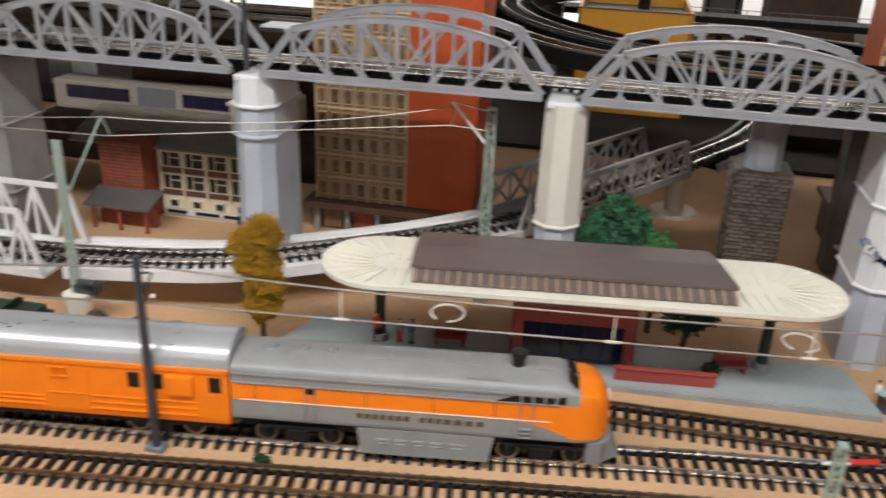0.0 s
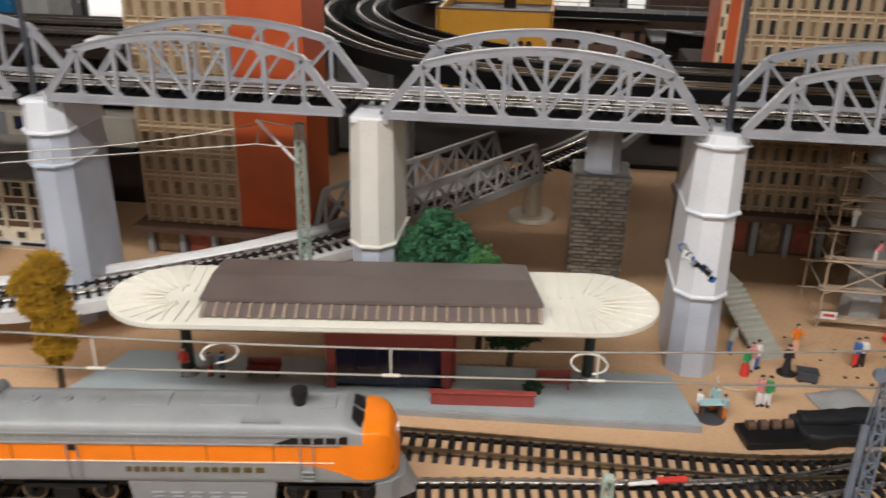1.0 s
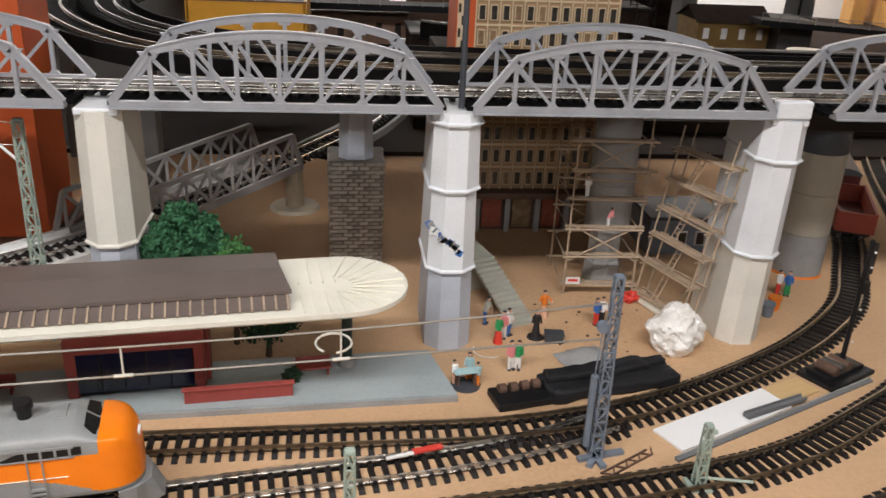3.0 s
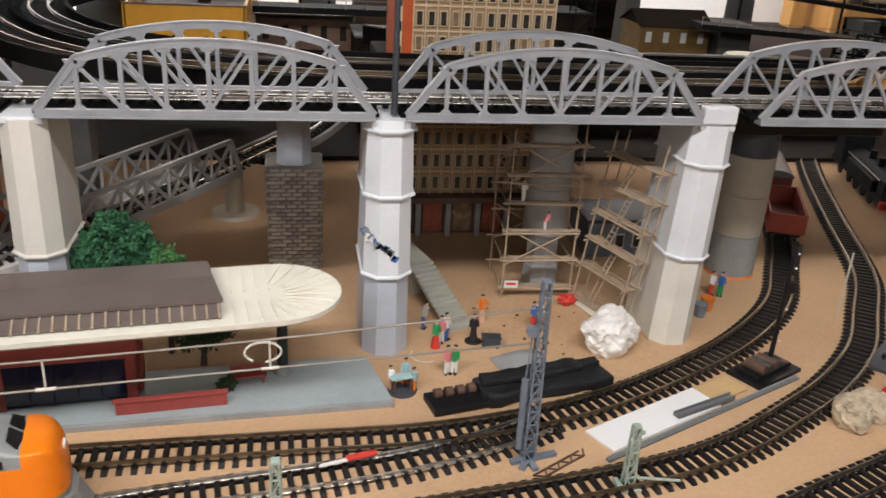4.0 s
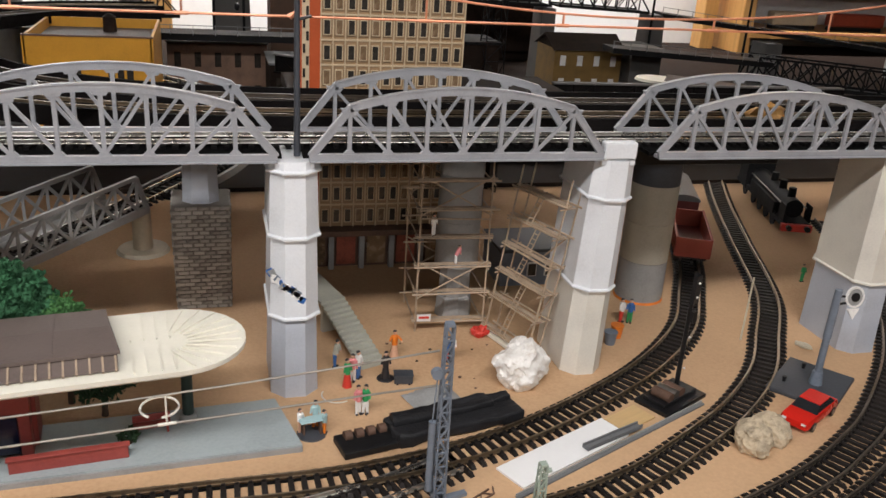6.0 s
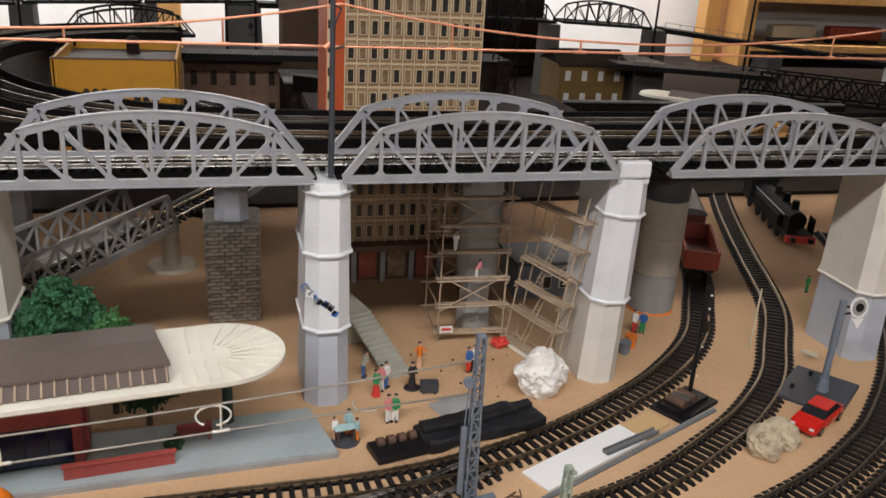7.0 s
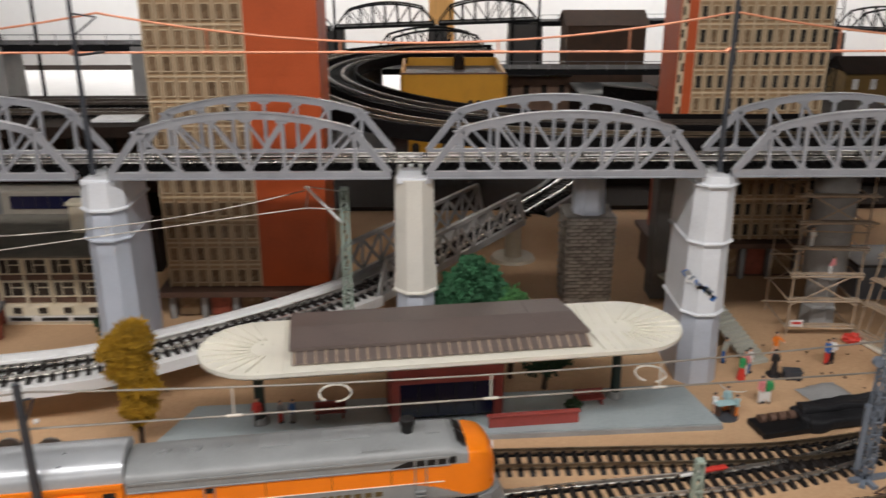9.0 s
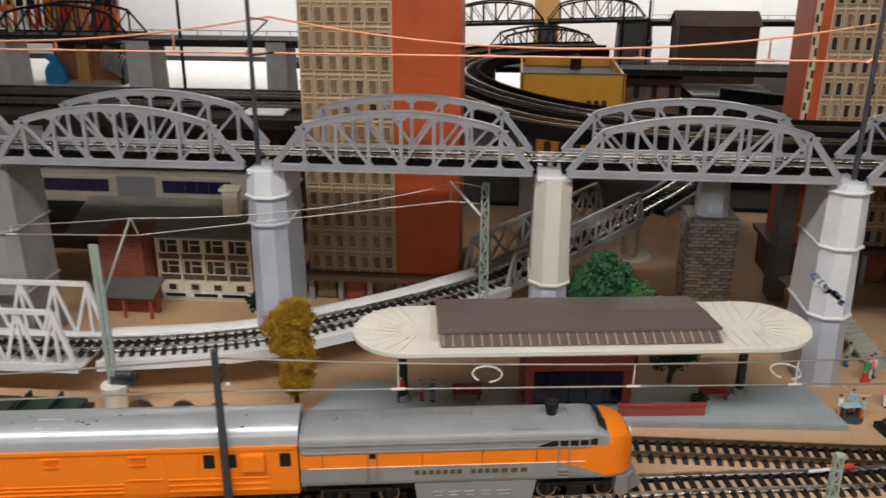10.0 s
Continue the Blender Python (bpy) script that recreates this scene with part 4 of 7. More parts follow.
loft(bm, [[(x, y, z) for y, z in sec] for x in (-CL, CL)])
part("body_shell", bm, M_ORANGE, coach)
bm = bmesh.new()
loft(bm, [[(x, y, z) for y, z in roofp] for x in (-CL - 0.0005, -CL * 0.5, 0, CL * 0.5, CL + 0.0005)])
part("roof", bm, M_SILVER, coach, "scuffed silver rounded roof", True)
bm = bmesh.new()
box(bm, (0, 0, 0.0125), (2 * CL - 0.004, 0.030, 0.004))
part("underframe", bm, M_LDARK, coach)
for s in (-1, 1):
    for x0, x1, rows in ((-0.118, 0.0275, (0.0172, 0.0196, 0.0218)), (0.0300, 0.0490, (0.0242,)), (0.0525, 0.1080, (0.0172, 0.0205, 0.0238))):
        for z in rows:
            bm = bmesh.new()
            box(bm, ((x0 + x1) / 2, s * 0.0170, z), (x1 - x0, 0.0008, 0.0007), bev=0.0002)
            part("side_rib", bm, M_ORANGE, coach)
    for x in (0.0760, 0.0880, 0.1180):
        bm = bmesh.new()
        box(bm, (x, s * 0.01685, 0.0335), (0.0062, 0.0006, 0.0075), bev=0.0002)
        part("window", bm, M_BLACK, coach, "small black window")
    bm = bmesh.new()
    box(bm, (0.1000, s * 0.0176, 0.0325), (0.0140, 0.0030, 0.0105), bev=0.0012)
    part("door_panel", bm, M_ORANGE, coach)
    for x in (-0.010, 0.037, -0.057):
        bm = bmesh.new()
        for k in range(7):
            box(bm, (x - 0.0036 + k * 0.0012, s * 0.0170, 0.0350), (0.0005, 0.0010, 0.0040))
        for z in (0.0328, 0.0372):
            box(bm, (x, s * 0.0171, z), (0.0094, 0.0012, 0.0006))
        part("vent_grille", bm, M_ORANGE, coach)
    bm = bmesh.new()
    box(bm, (0, s * 0.0168, 0.0402), (2 * CL, 0.0014, 0.0026), bev=0.0005)
    part("eaves_strip", bm, M_ORANGE, coach)
    for x in (0.052, 0.070):
        bm = bmesh.new()
        box(bm, (x, s * 0.0170, 0.0280), (0.0005, 0.0006, 0.0230))
        part("door_edge", bm, M_ORANGE, coach)
bm = bmesh.new()
box(bm, (CL + 0.003, 0, 0.0300), (0.008, 0.020, 0.032), bev=0.002)
part("gangway_bellows", bm, M_BLACK, coach, "black gangway bellows")
rnd = random.Random(12)
for k in range(11):
    x, y = rnd.uniform(-0.05, 0.11), rnd.uniform(-0.013, 0.004)
    z = 0.0420 + 0.0105 * max(0.05, 1 - (y / 0.0166) ** 2) ** 0.4
    bm = bmesh.new()
    box(bm, (x, y, z - 0.0001), (rnd.uniform(0.0007, 0.0022), rnd.uniform(0.0005, 0.0010), 0.0005), rnd.uniform(0, 3))
    part("paint_chip", bm, M_BLACK, coach, "dark chip in the silver paint")
for x in (-0.009, -0.013):
    for y in (-0.004, -0.0105):
        bm = bmesh.new()
        box(bm, (x, y, 0.0420 + 0.0105 * (1 - (y / 0.0166) ** 2) ** 0.4), (0.010, 0.0006, 0.0010), bev=0.0002)
        part("roof_vent", bm, M_WHITE, coach)
for ob in coach.children:
    for v in ob.data.vertices:
        v.co.z = 0.0125 + (v.co.z - 0.0135) * 1.16
bogie(coach, -0.09, 0.030, M_LDARK)
bogie(coach, 0.088, 0.030, M_LDARK)


def axle_base(parent, half):
    bm = bmesh.new()
    box(bm, (0, 0, 0.0105), (half * 2 + 0.034, 0.026, 0.0024))
    under = part("underframe", bm, M_LDARK, parent)
    for dx in (-half, half):
        wheel_pair(under, dx, r=0.0056)
        for s in (-1, 1):
            bm = bmesh.new()
            box(bm, (dx, s * 0.0122, 0.0068), (0.010, 0.0016, 0.0060), bev=0.0004)
            part("axle_box", bm, M_LDARK, under)
    for s in (-1, 1):
        bm = bmesh.new()
        rod(bm, (s * (half + 0.017), 0, 0.0090), (s * (half + 0.023), 0, 0.0090), 0.0014, None, 8)
        part("coupler", bm, M_LDARK, under)


gon = thing("open_wagon", "bright red empty open goods wagon on the curve", "goods wagon", 0.4030, 0.1980, RH, 65)
axle_base(gon, 0.027)
for s in (-1, 1):
    bm = bmesh.new()
    box(bm, (0, s * 0.0152, 0.0205), (0.088, 0.0012, 0.0180))
    part("side_wall", bm, M_WAGON, gon)
    for k in range(-4, 5):
        bm = bmesh.new()
        box(bm, (k * 0.0106, s * 0.0160, 0.0205), (0.0016, 0.0010, 0.0176))
        part("side_stanchion", bm, M_WAGON, gon)
    bm = bmesh.new()
    box(bm, (s * 0.0440, 0, 0.0205), (0.0012, 0.0300, 0.0180))
    part("end_wall", bm, M_WAGON, gon)
    bm = bmesh.new()
    box(bm, (0, s * 0.0154, 0.0298), (0.0895, 0.0022, 0.0010))
    part("top_rim", bm, M_WAGON, gon)
bm = bmesh.new()
box(bm, (0, 0, 0.0122), (0.088, 0.030, 0.0012))
part("floor", bm, M_WAGONB, gon)
bm = bmesh.new()
box(bm, (-0.026, -0.01665, 0.0200), (0.008, 0.0004, 0.0080))
part("data_panel", bm, M_FWHITE, gon, "white data panel")

van = thing("covered_wagon", "oxide red covered goods wagon with a rounded grey roof", "goods wagon", 0.4435, 0.2950, RH, 68)
axle_base(van, 0.027)
bm = bmesh.new()
box(bm, (0, 0, 0.0225), (0.088, 0.0300, 0.0215), bev=0.0005)
part("body", bm, M_WAGONB, van)
for s in (-1, 1):
    for k in range(12):
        bm = bmesh.new()
        box(bm, (-0.0405 + k * 0.00736, s * 0.0151, 0.0225), (0.0006, 0.0005, 0.0210))
        part("plank_rib", bm, M_WAGONB, van)
    bm = bmesh.new()
    box(bm, (0, s * 0.0155, 0.0220), (0.020, 0.0009, 0.0185))
    part("sliding_door", bm, M_WAGONB, van)
bm = bmesh.new()
arc = [(-0.0162 * math.cos(math.pi * i / 12), 0.0330 + 0.0068 * math.sin(math.pi * i / 12)) for i in range(13)]
loft(bm, [[(x, y, z) for y, z in arc] for x in (-0.0452, 0.0452)])
part("roof", bm, M_VANROOF, van, "matt grey barrel roof", True)

gw = thing("green_flat_wagon", "dark green flat wagon with benches and red wheels behind the coach", "goods wagon", -0.556, -0.1110, RH, 1.5)
bm = bmesh.new()
box(bm, (0, 0, 0.0090), (0.105, 0.026, 0.0030), bev=0.0005)
part("frame", bm, M_DGREEN, gw)
for x in (-0.030, -0.006, 0.018, 0.040):
    bm = bmesh.new()
    box(bm, (x, 0, 0.0135), (0.018, 0.022, 0.0030), bev=0.0004)
    box(bm, (x - 0.008, 0, 0.0160), (0.0014, 0.022, 0.0070))
    part("bench", bm, M_DGREEN, gw)
for x in (-0.036, 0.034):
    wheel_pair(gw, x)
for s in (-1, 1):
    bm = bmesh.new()
    for i in range(20):
        a, c = 2 * math.pi * i / 20, 2 * math.pi * (i + 1) / 20
        beam(bm, (-0.0420 + 0.011 * math.cos(a), s * 0.0135, 0.0120 + 0.011 * math.sin(a)), (-0.0420 + 0.011 * math.cos(c), s * 0.0135, 0.0120 + 0.011 * math.sin(c)), 0.0016, 0.0014)
    for i in range(5):
        a = math.pi * i / 5
        beam(bm, (-0.0420 + 0.0105 * math.cos(a), s * 0.0135, 0.0120 + 0.0105 * math.sin(a)), (-0.0420 - 0.0105 * math.cos(a), s * 0.0135, 0.0120 - 0.0105 * math.sin(a)), 0.0010, 0.0010)
    part("spoked_wheel", bm, M_WAGON, gw, "large red spoked wheel")
for x in (-0.470, -0.440, -0.415):
    ws = thing("spare_wheelset", "dark spare wheelset standing on the track", "wheelset", x, -0.1085, RH, 1.5, group="spare wheelsets")
    wheel_pair(ws, 0, r=0.0085)

# ---- masts, wires and signals ----
def lattice_mast(name, label, x, y, z0, z1, half, material, panels, foot=None, rz=0):
    """Four corner angles with zigzag bracing on each side."""
    t = thing(name, label, "catenary mast", x, y, z0, rz, group="catenary masts")
    h = z1 - z0
    w = lambda z: half * (1 - 0.35 * z / h)
    for sx in (-1, 1):
        for sy in (-1, 1):
            bm = bmesh.new()
            beam(bm, (sx * half, sy * half, 0), (sx * w(h), sy * w(h), h), 0.0009, 0.0009)
            part("corner_angle", bm, material, t)
    for k in range(panels):
        za, zb = h * k / panels, h * (k + 1) / panels
        wa, wb = w(za), w(zb)
        s = 1 if k % 2 else -1
        for sy in (-1, 1):
            for a, b in (((-s * wa, sy * wa, za), (s * wb, sy * wb, zb)), ((sy * wa, -s * wa, za), (sy * wb, s * wb, zb)), ((-wb, sy * wb, zb), (wb, sy * wb, zb))):
                bm = bmesh.new()
                beam(bm, a, b, 0.0007, 0.0007)
                part("brace", bm, material, t)
    bm = bmesh.new()
    box(bm, (0, 0, h), (half * 1.5, half * 1.5, 0.002), bev=0.0004)
    part("cap", bm, material, t)
    if foot:
        bm = bmesh.new()
        box(bm, (0, 0, 0.0010), foot, bev=0.0003)
        part("foot_plate", bm, material, t)
    return t


m2 = lattice_mast("catenary_mast", "blue-grey lattice catenary mast with a cross-shaped foot", 0.0745, -0.121, 0, 0.107, 0.0030, M_MASTB, 13)
for a in (12, 102, 57):
    bm = bmesh.new()
    d = V((math.cos(radians(a)), math.sin(radians(a)), 0)) * (0.017 if a == 12 else 0.010)
    beam(bm, -d * (0.6 if a == 12 else 1) + V((0, 0, 0.0012)), d + V((0, 0, 0.0012)), 0.0035, 0.0022)
    part("foot_arm", bm, M_MASTB, m2)
bm = bmesh.new()
rod(bm, (-0.0062, -0.001, 0.0095), (-0.0062, -0.001, 0.052), 0.0019, 0.0019, 12)
part("tension_weight", bm, M_MASTB, m2, smooth=True)
bm = bmesh.new()
rod(bm, (-0.0062, -0.001, 0.052), (-0.0045, 0, 0.080), 0.0004, None, 6)
part("weight_cord", bm, M_MASTB, m2)
bm = bmesh.new()
rod(bm, (-0.0050, -0.0018, 0.0795), (-0.0050, 0.0018, 0.0795), 0.0030, 0.0030, 16)
part("pulley", bm, M_MASTB, m2, smooth=True)

m1 = thing("catenary_mast", "dark grey round catenary mast with a small foot", "catenary mast", -0.3785, -0.1945, 0, group="catenary masts")
bm = bmesh.new()
rod(bm, (0, 0, 0), (0, 0, 0.1105), 0.0025, 0.0019, 14)
part("pole", bm, M_MASTD, m1, smooth=True)
bm = bmesh.new()
box(bm, (0, 0, 0.0015), (0.010, 0.0075, 0.003), bev=0.0006)
part("foot", bm, M_MASTB, m1)
bm = bmesh.new()
rod(bm, (0, 0, 0.1015), (0.004, 0.004, 0.1005), 0.0006, None, 8)
rod(bm, (0.001, 0.002, 0.090), (0.0045, 0.0045, 0.100), 0.0006, None, 8)
part("bracket", bm, M_MASTD, m1)
bm = bmesh.new()
blob(bm, (0.0042, 0.0040, 0.0880), 0.0014, 0.05, 2)
part("insulator", bm, M_FWHITE, m1, "white insulator", True)

gm = lattice_mast("catenary_mast", "pale green lattice mast with an insulator arm", 0.1215, -0.1475, 0, 0.0375, 0.0026, M_MASTG, 5, (0.012, 0.012, 0.002))
bm = bmesh.new()
rod(bm, (0, 0, 0.006), (0.026, -0.006, 0.0065), 0.0008, None, 8)
part("stay_bar", bm, M_MASTG, gm)
bm = bmesh.new()
rod(bm, (0.0024, 0, 0.0335), (0.0046, 0, 0.0335), 0.0013, None, 10)
part("insulator", bm, M_MASTG, gm)
lattice_mast("catenary_mast", "pale green lattice mast beside the front track", -0.0570, -0.2050, 0, 0.0715, 0.0026, M_MASTG, 9, (0.011, 0.011, 0.002))
lm = lattice_mast("catenary_mast", "pale green lattice catenary mast with a bracket arm", -0.244, 0.020, 0, 0.143, 0.0035, M_MASTG, 15)
bm = bmesh.new()
rod(bm, (-0.002, 0, 0.118), (-0.026, -0.004, 0.146), 0.0009, None, 8)
part("bracket_arm", bm, M_WHITE, lm)
bm = bmesh.new()
rod(bm, (-0.026, -0.004, 0.146), (-0.002, 0, 0.141), 0.0004, None, 6)
rod(bm, (-0.024, -0.004, 0.143), (-0.026, -0.006, 0.131), 0.0005, None, 6)
rod(bm, (-0.026, -0.006, 0.131), (-0.002, 0, 0.128), 0.0004, None, 6)
part("steady_arm", bm, M_WIRE, lm)
wm = thing("catenary_mast", "pale green lattice mast on a cream conical pot", "catenary mast", -0.4975, -0.0800, 0, group="catenary masts")
bm = bmesh.new()
rod(bm, (0, 0, 0), (0, 0, 0.020), 0.0075, 0.0092, 20)
part("pot", bm, M_CREAM, wm, "cream conical pot", True)
for s in (-1, 1):
    bm = bmesh.new()
    beam(bm, (s * 0.0022, 0, 0.020), (s * 0.0016, 0, 0.124), 0.0012, 0.0030)
    part("channel", bm, M_MASTG, wm)
for k in range(13):
    bm = bmesh.new()
    beam(bm, (-0.002, 0, 0.026 + k * 0.0075), (0.002, 0, 0.0285 + k * 0.0075), 0.0010, 0.0012)
    part("batten", bm, M_MASTG, wm)
bm = bmesh.new()
rod(bm, (0.001, 0, 0.085), (0.013, 0.030, 0.133), 0.0008, None, 8)
rod(bm, (0.013, 0.030, 0.133), (0.016, 0.033, 0.120), 0.0005, None, 6)
part("bracket_arm", bm, M_MASTG, wm)
bm = bmesh.new()
box(bm, (0.006, 0.004, 0.023), (0.017, 0.010, 0.007), bev=0.001)
rod(bm, (0.004, -0.003, 0.030), (0.016, -0.003, 0.030), 0.0022, None, 12)
part("motor_box", bm, M_MASTD, wm, "dark point motor box")
for px, pz in ((-0.4095, 0.280), (0.0115, 0.290), (0.437, 0.285)):
    dm = thing("catenary_mast", "black slim catenary mast standing on the bridge", "catenary mast", px, 0.0075, 0.1575, group="catenary masts")
    bm = bmesh.new()
    rod(bm, (0, 0, 0), (0, 0, pz - 0.1575), 0.0020, 0.0014, 12)
    part("pole", bm, M_MASTD, dm, smooth=True)
    bm = bmesh.new()
    rod(bm, (0, 0, 0.104), (0.008, 0.020, 0.100), 0.0006, None, 6)
    rod(bm, (0, 0, 0.090), (0.008, 0.020, 0.100), 0.0006, None, 6)
    rod(bm, (0, 0, 0.078), (0.010, 0.022, 0.0775), 0.0009, None, 6)
    part("bracket", bm, M_MASTD, dm)
    bm = bmesh.new()
    rod(bm, (-0.004, 0.002, 0.079), (-0.0005, 0.001, 0.082), 0.0018, 0.0010, 8)
    part("insulator", bm, M_COPPER, dm)


def wire_run(name, label, a, b, sag, gap, droppers, material, r=0.00055, upper_end=None):
    """A contact wire from a to b, a sagging bearer wire above it, and droppers between."""
    t = thing(name, label, "overhead wire", group="overhead wires")
    a, b = V(a), V(b)
    n = 24
    low = [a.lerp(b, i / n) for i in range(n + 1)]
    top = [p + V((0, 0, gap + sag * (abs(2 * i / n - 1) ** 2))) for i, p in enumerate(low)]
    for nm, line in (("contact_wire", low), ("bearer_wire", top)):
        bm = bmesh.new()
        loft(bm, [[p + V((0, r * math.cos(k), r * math.sin(k))) for k in (0, 1.05, 2.09, 3.14, 4.19, 5.24)] for p in line])
        part(nm, bm, material, t, smooth=True)
    for u in droppers:
        i = round(u * n)
        bm = bmesh.new()
        rod(bm, low[i], top[i], r * 0.9, None, 6)
        rod(bm, low[i] - (b - a).normalized() * 0.004, low[i] + (b - a).normalized() * 0.004, r * 1.5, None, 6)
        part("dropper", bm, M_WIREW if material is M_WIRE else material, t, "pale dropper")
    return t


wire_run("overhead_wire", "grey overhead wire over the platform tracks", (-0.377, -0.189, 0.0830), (0.0705, -0.119, 0.0715), 0.0060, 0.0140, (0.22, 0.52, 0.72), M_WIRE)
wire_run("overhead_wire", "grey overhead wire over the platform tracks", (-0.80, -0.255, 0.0800), (-0.377, -0.189, 0.0830), 0.0060, 0.0140, (0.3, 0.7), M_WIRE)
for a, b in ((-0.83, -0.4015), (-0.4015, 0.0195), (0.0195, 0.445), (0.445, 0.80)):
    wire_run("overhead_wire", "copper-red overhead wire above the bridge", (a, 0.0295, 0.2345), (b, 0.0295, 0.2345), 0.0195, 0.0060, (0.15, 0.36, 0.64, 0.85), M_COPPER, 0.0008)
wire_run("overhead_wire", "pale overhead wire above the raised track", (-0.84, -0.052, 0.113), (-0.483, -0.048, 0.1195), 0.0080, 0.0045, (0.55, 0.75), M_WIRE, 0.00042)
wire_run("overhead_wire", "pale overhead wire above the raised track", (-0.483, -0.048, 0.1195), (-0.27, 0.014, 0.131), 0.0070, 0.0055, (0.4,), M_WIRE, 0.00042)


def wire_ring(x, y, z):
    bm = bmesh.new()
    m = pose(x, y, z, 6, 0, 9)
    sec = []
    for i in range(27):
        a = radians(-70 + 320 * i / 26 - 20)
        c = V((0.0084 * math.cos(a), 0.0078 * math.sin(a), 0))
        o = c.normalized()
        sec.append([m @ (c + o * 0.0006 * math.cos(k) + V((0, 0, 0.0006 * math.sin(k)))) for k in (0, 1.26, 2.51, 3.77, 5.03)])
    loft(bm, sec)
    solo("wire_loop", bm, M_WIREW, "white open wire loop clipped to the overhead wire", "wire loop", group="wire loops", smooth=True)


wire_ring(-0.2357, -0.1500, 0.0790)
wire_ring(-0.0634, -0.1316, 0.0790)

sg = thing("light_signal", "black signal mast on a stepped black base", "signal", 0.256, -0.0435, 0, 28)
bm = bmesh.new()
box(bm, (0, 0, 0.0015), (0.046, 0.027, 0.003), bev=0.0006)
box(bm, (0, 0.001, 0.0042), (0.038, 0.017, 0.003), bev=0.0005)
part("base", bm, M_BLACK, sg)
for k in range(3):
    bm = bmesh.new()
    rod(bm, (-0.011 + k * 0.0062, -0.007, 0.0080), (-0.011 + k * 0.0062, 0.007, 0.0080), 0.0036, None, 14)
    part("coil", bm, M_WHEEL if k == 1 else M_BROWNW, sg, smooth=True)
bm = bmesh.new()
rod(bm, (0.0085, 0.002, 0.005), (0.0085, 0.002, 0.091), 0.0017, 0.0014, 10)
part("pole", bm, M_BLACK, sg, smooth=True)
bm = bmesh.new()
beam(bm, (0.0085, 0.0005, 0.069), (0.0085, 0.0005, 0.089), 0.0062, 0.0030, (0, 1, 0))
board_hi = part("lamp_board", bm, M_BLACK, sg)
bm = bmesh.new()
beam(bm, (0.0085, -0.001, 0.0565), (0.0085, -0.001, 0.0640), 0.0050, 0.0024, (0, 1, 0))
part("lamp_board", bm, M_BLACK, sg)
for z in (0.084, 0.074, 0.060, 0.045, 0.022):
    bm = bmesh.new()
    blob(bm, (0.0085, -0.0014, z), 0.0009, 0.0, 1)
    part("lens", bm, M_FWHITE, board_hi if z > 0.07 else sg, "tiny white lens")

ds = thing("disc_signal", "grey signal post with a round white disc on a square base", "signal", 0.3675, -0.0415, 0, 38)
bm = bmesh.new()
box(bm, (0, 0, 0.0016), (0.058, 0.046, 0.0032), bev=0.0008)
part("base_plate", bm, M_MASTD, ds, "dark grey square base")
bm = bmesh.new()
rod(bm, (0, -0.003, 0.003), (0, -0.003, 0.013), 0.0048, 0.0034, 14)
rod(bm, (0, -0.003, 0.012), (0.001, -0.003, 0.040), 0.0026, 0.0024, 12)
rod(bm, (0.001, -0.003, 0.039), (0.002, -0.003, 0.075), 0.0029, 0.0026, 12)
part("post", bm, M_MASTB, ds, smooth=True)
for sx, sy in ((-0.013, 0.015), (0.017, 0.010)):
    bm = bmesh.new()
    rod(bm, (sx, sy, 0.003), (sx, sy, 0.007), 0.0011, 0.0016, 10)
    part("terminal", bm, M_BLACK, ds)
dm = pose(0.0125, -0.012, 0.069, 80, 0, -38)
bm = bmesh.new()
for i in range(28):
    a, b = 2 * math.pi * i / 28, 2 * math.pi * (i + 1) / 28
    beam(bm, dm @ V((0.0068 * math.cos(a), 0.0068 * math.sin(a), 0)), dm @ V((0.0068 * math.cos(b), 0.0068 * math.sin(b), 0)), 0.0016, 0.0014)
part("disc_rim", bm, M_FWHITE, ds, "white ring")
bm = bmesh.new()
rod(bm, dm @ V((0, 0, -0.0007)), dm @ V((0, 0, 0.0003)), 0.0064, None, 24)
part("disc_face", bm, M_CONC, ds)
bm = bmesh.new()
rod(bm, dm @ V((0, 0, 0)), dm @ V((0, 0, 0.0012)), 0.0032, None, 18)
part("disc_lens", bm, M_BLACK, ds)
bm = bmesh.new()
t3 = [dm @ V(q) for q in ((-0.0050, -0.0085, 0), (0.0050, -0.0085, 0), (0, -0.0160, 0))]
loft(bm, [[q for q in t3], [q + V((0.0005, 0.001, 0)) for q in t3]])
part("triangle_sign", bm, M_FWHITE, ds, "white downward triangle")
bm = bmesh.new()
rod(bm, (0.002, -0.003, 0.070), dm @ V((0, 0, -0.001)), 0.0008, None, 6)
rod(bm, (0.002, -0.003, 0.064), dm @ V((-0.004, -0.004, -0.001)), 0.0008, None, 6)
part("bracket", bm, M_BLACK, ds)

# ---- things on the sand board ----
card = solo("white_card", (lambda b: (box(b, (0, 0, 0.0009), (0.092, 0.0225, 0.0014)), b)[1])(bmesh.new()), M_PAPER, "blank white card strip lying between the tracks", "card", 0.1612, -0.0895, 0, 25.2)
solo("wood_offcut", (lambda b: (box(b, (0, 0, 0.0009), (0.030, 0.0175, 0.0014)), b)[1])(bmesh.new()), M_PINE, "pale yellow wooden offcut beside the white card", "offcut", 0.2165, -0.0625, 0, 25)
strip = thing("metal_strip", "long grey metal strip lying along the white card", "metal strip", 0.197, -0.0895, 0, 25.1)
bm = bmesh.new()
beam(bm, (-0.087, 0, 0.0010), (0.086, 0, 0.0010), 0.0030, 0.0012)
part("flange", bm, M_VANROOF, strip)
bm = bmesh.new()
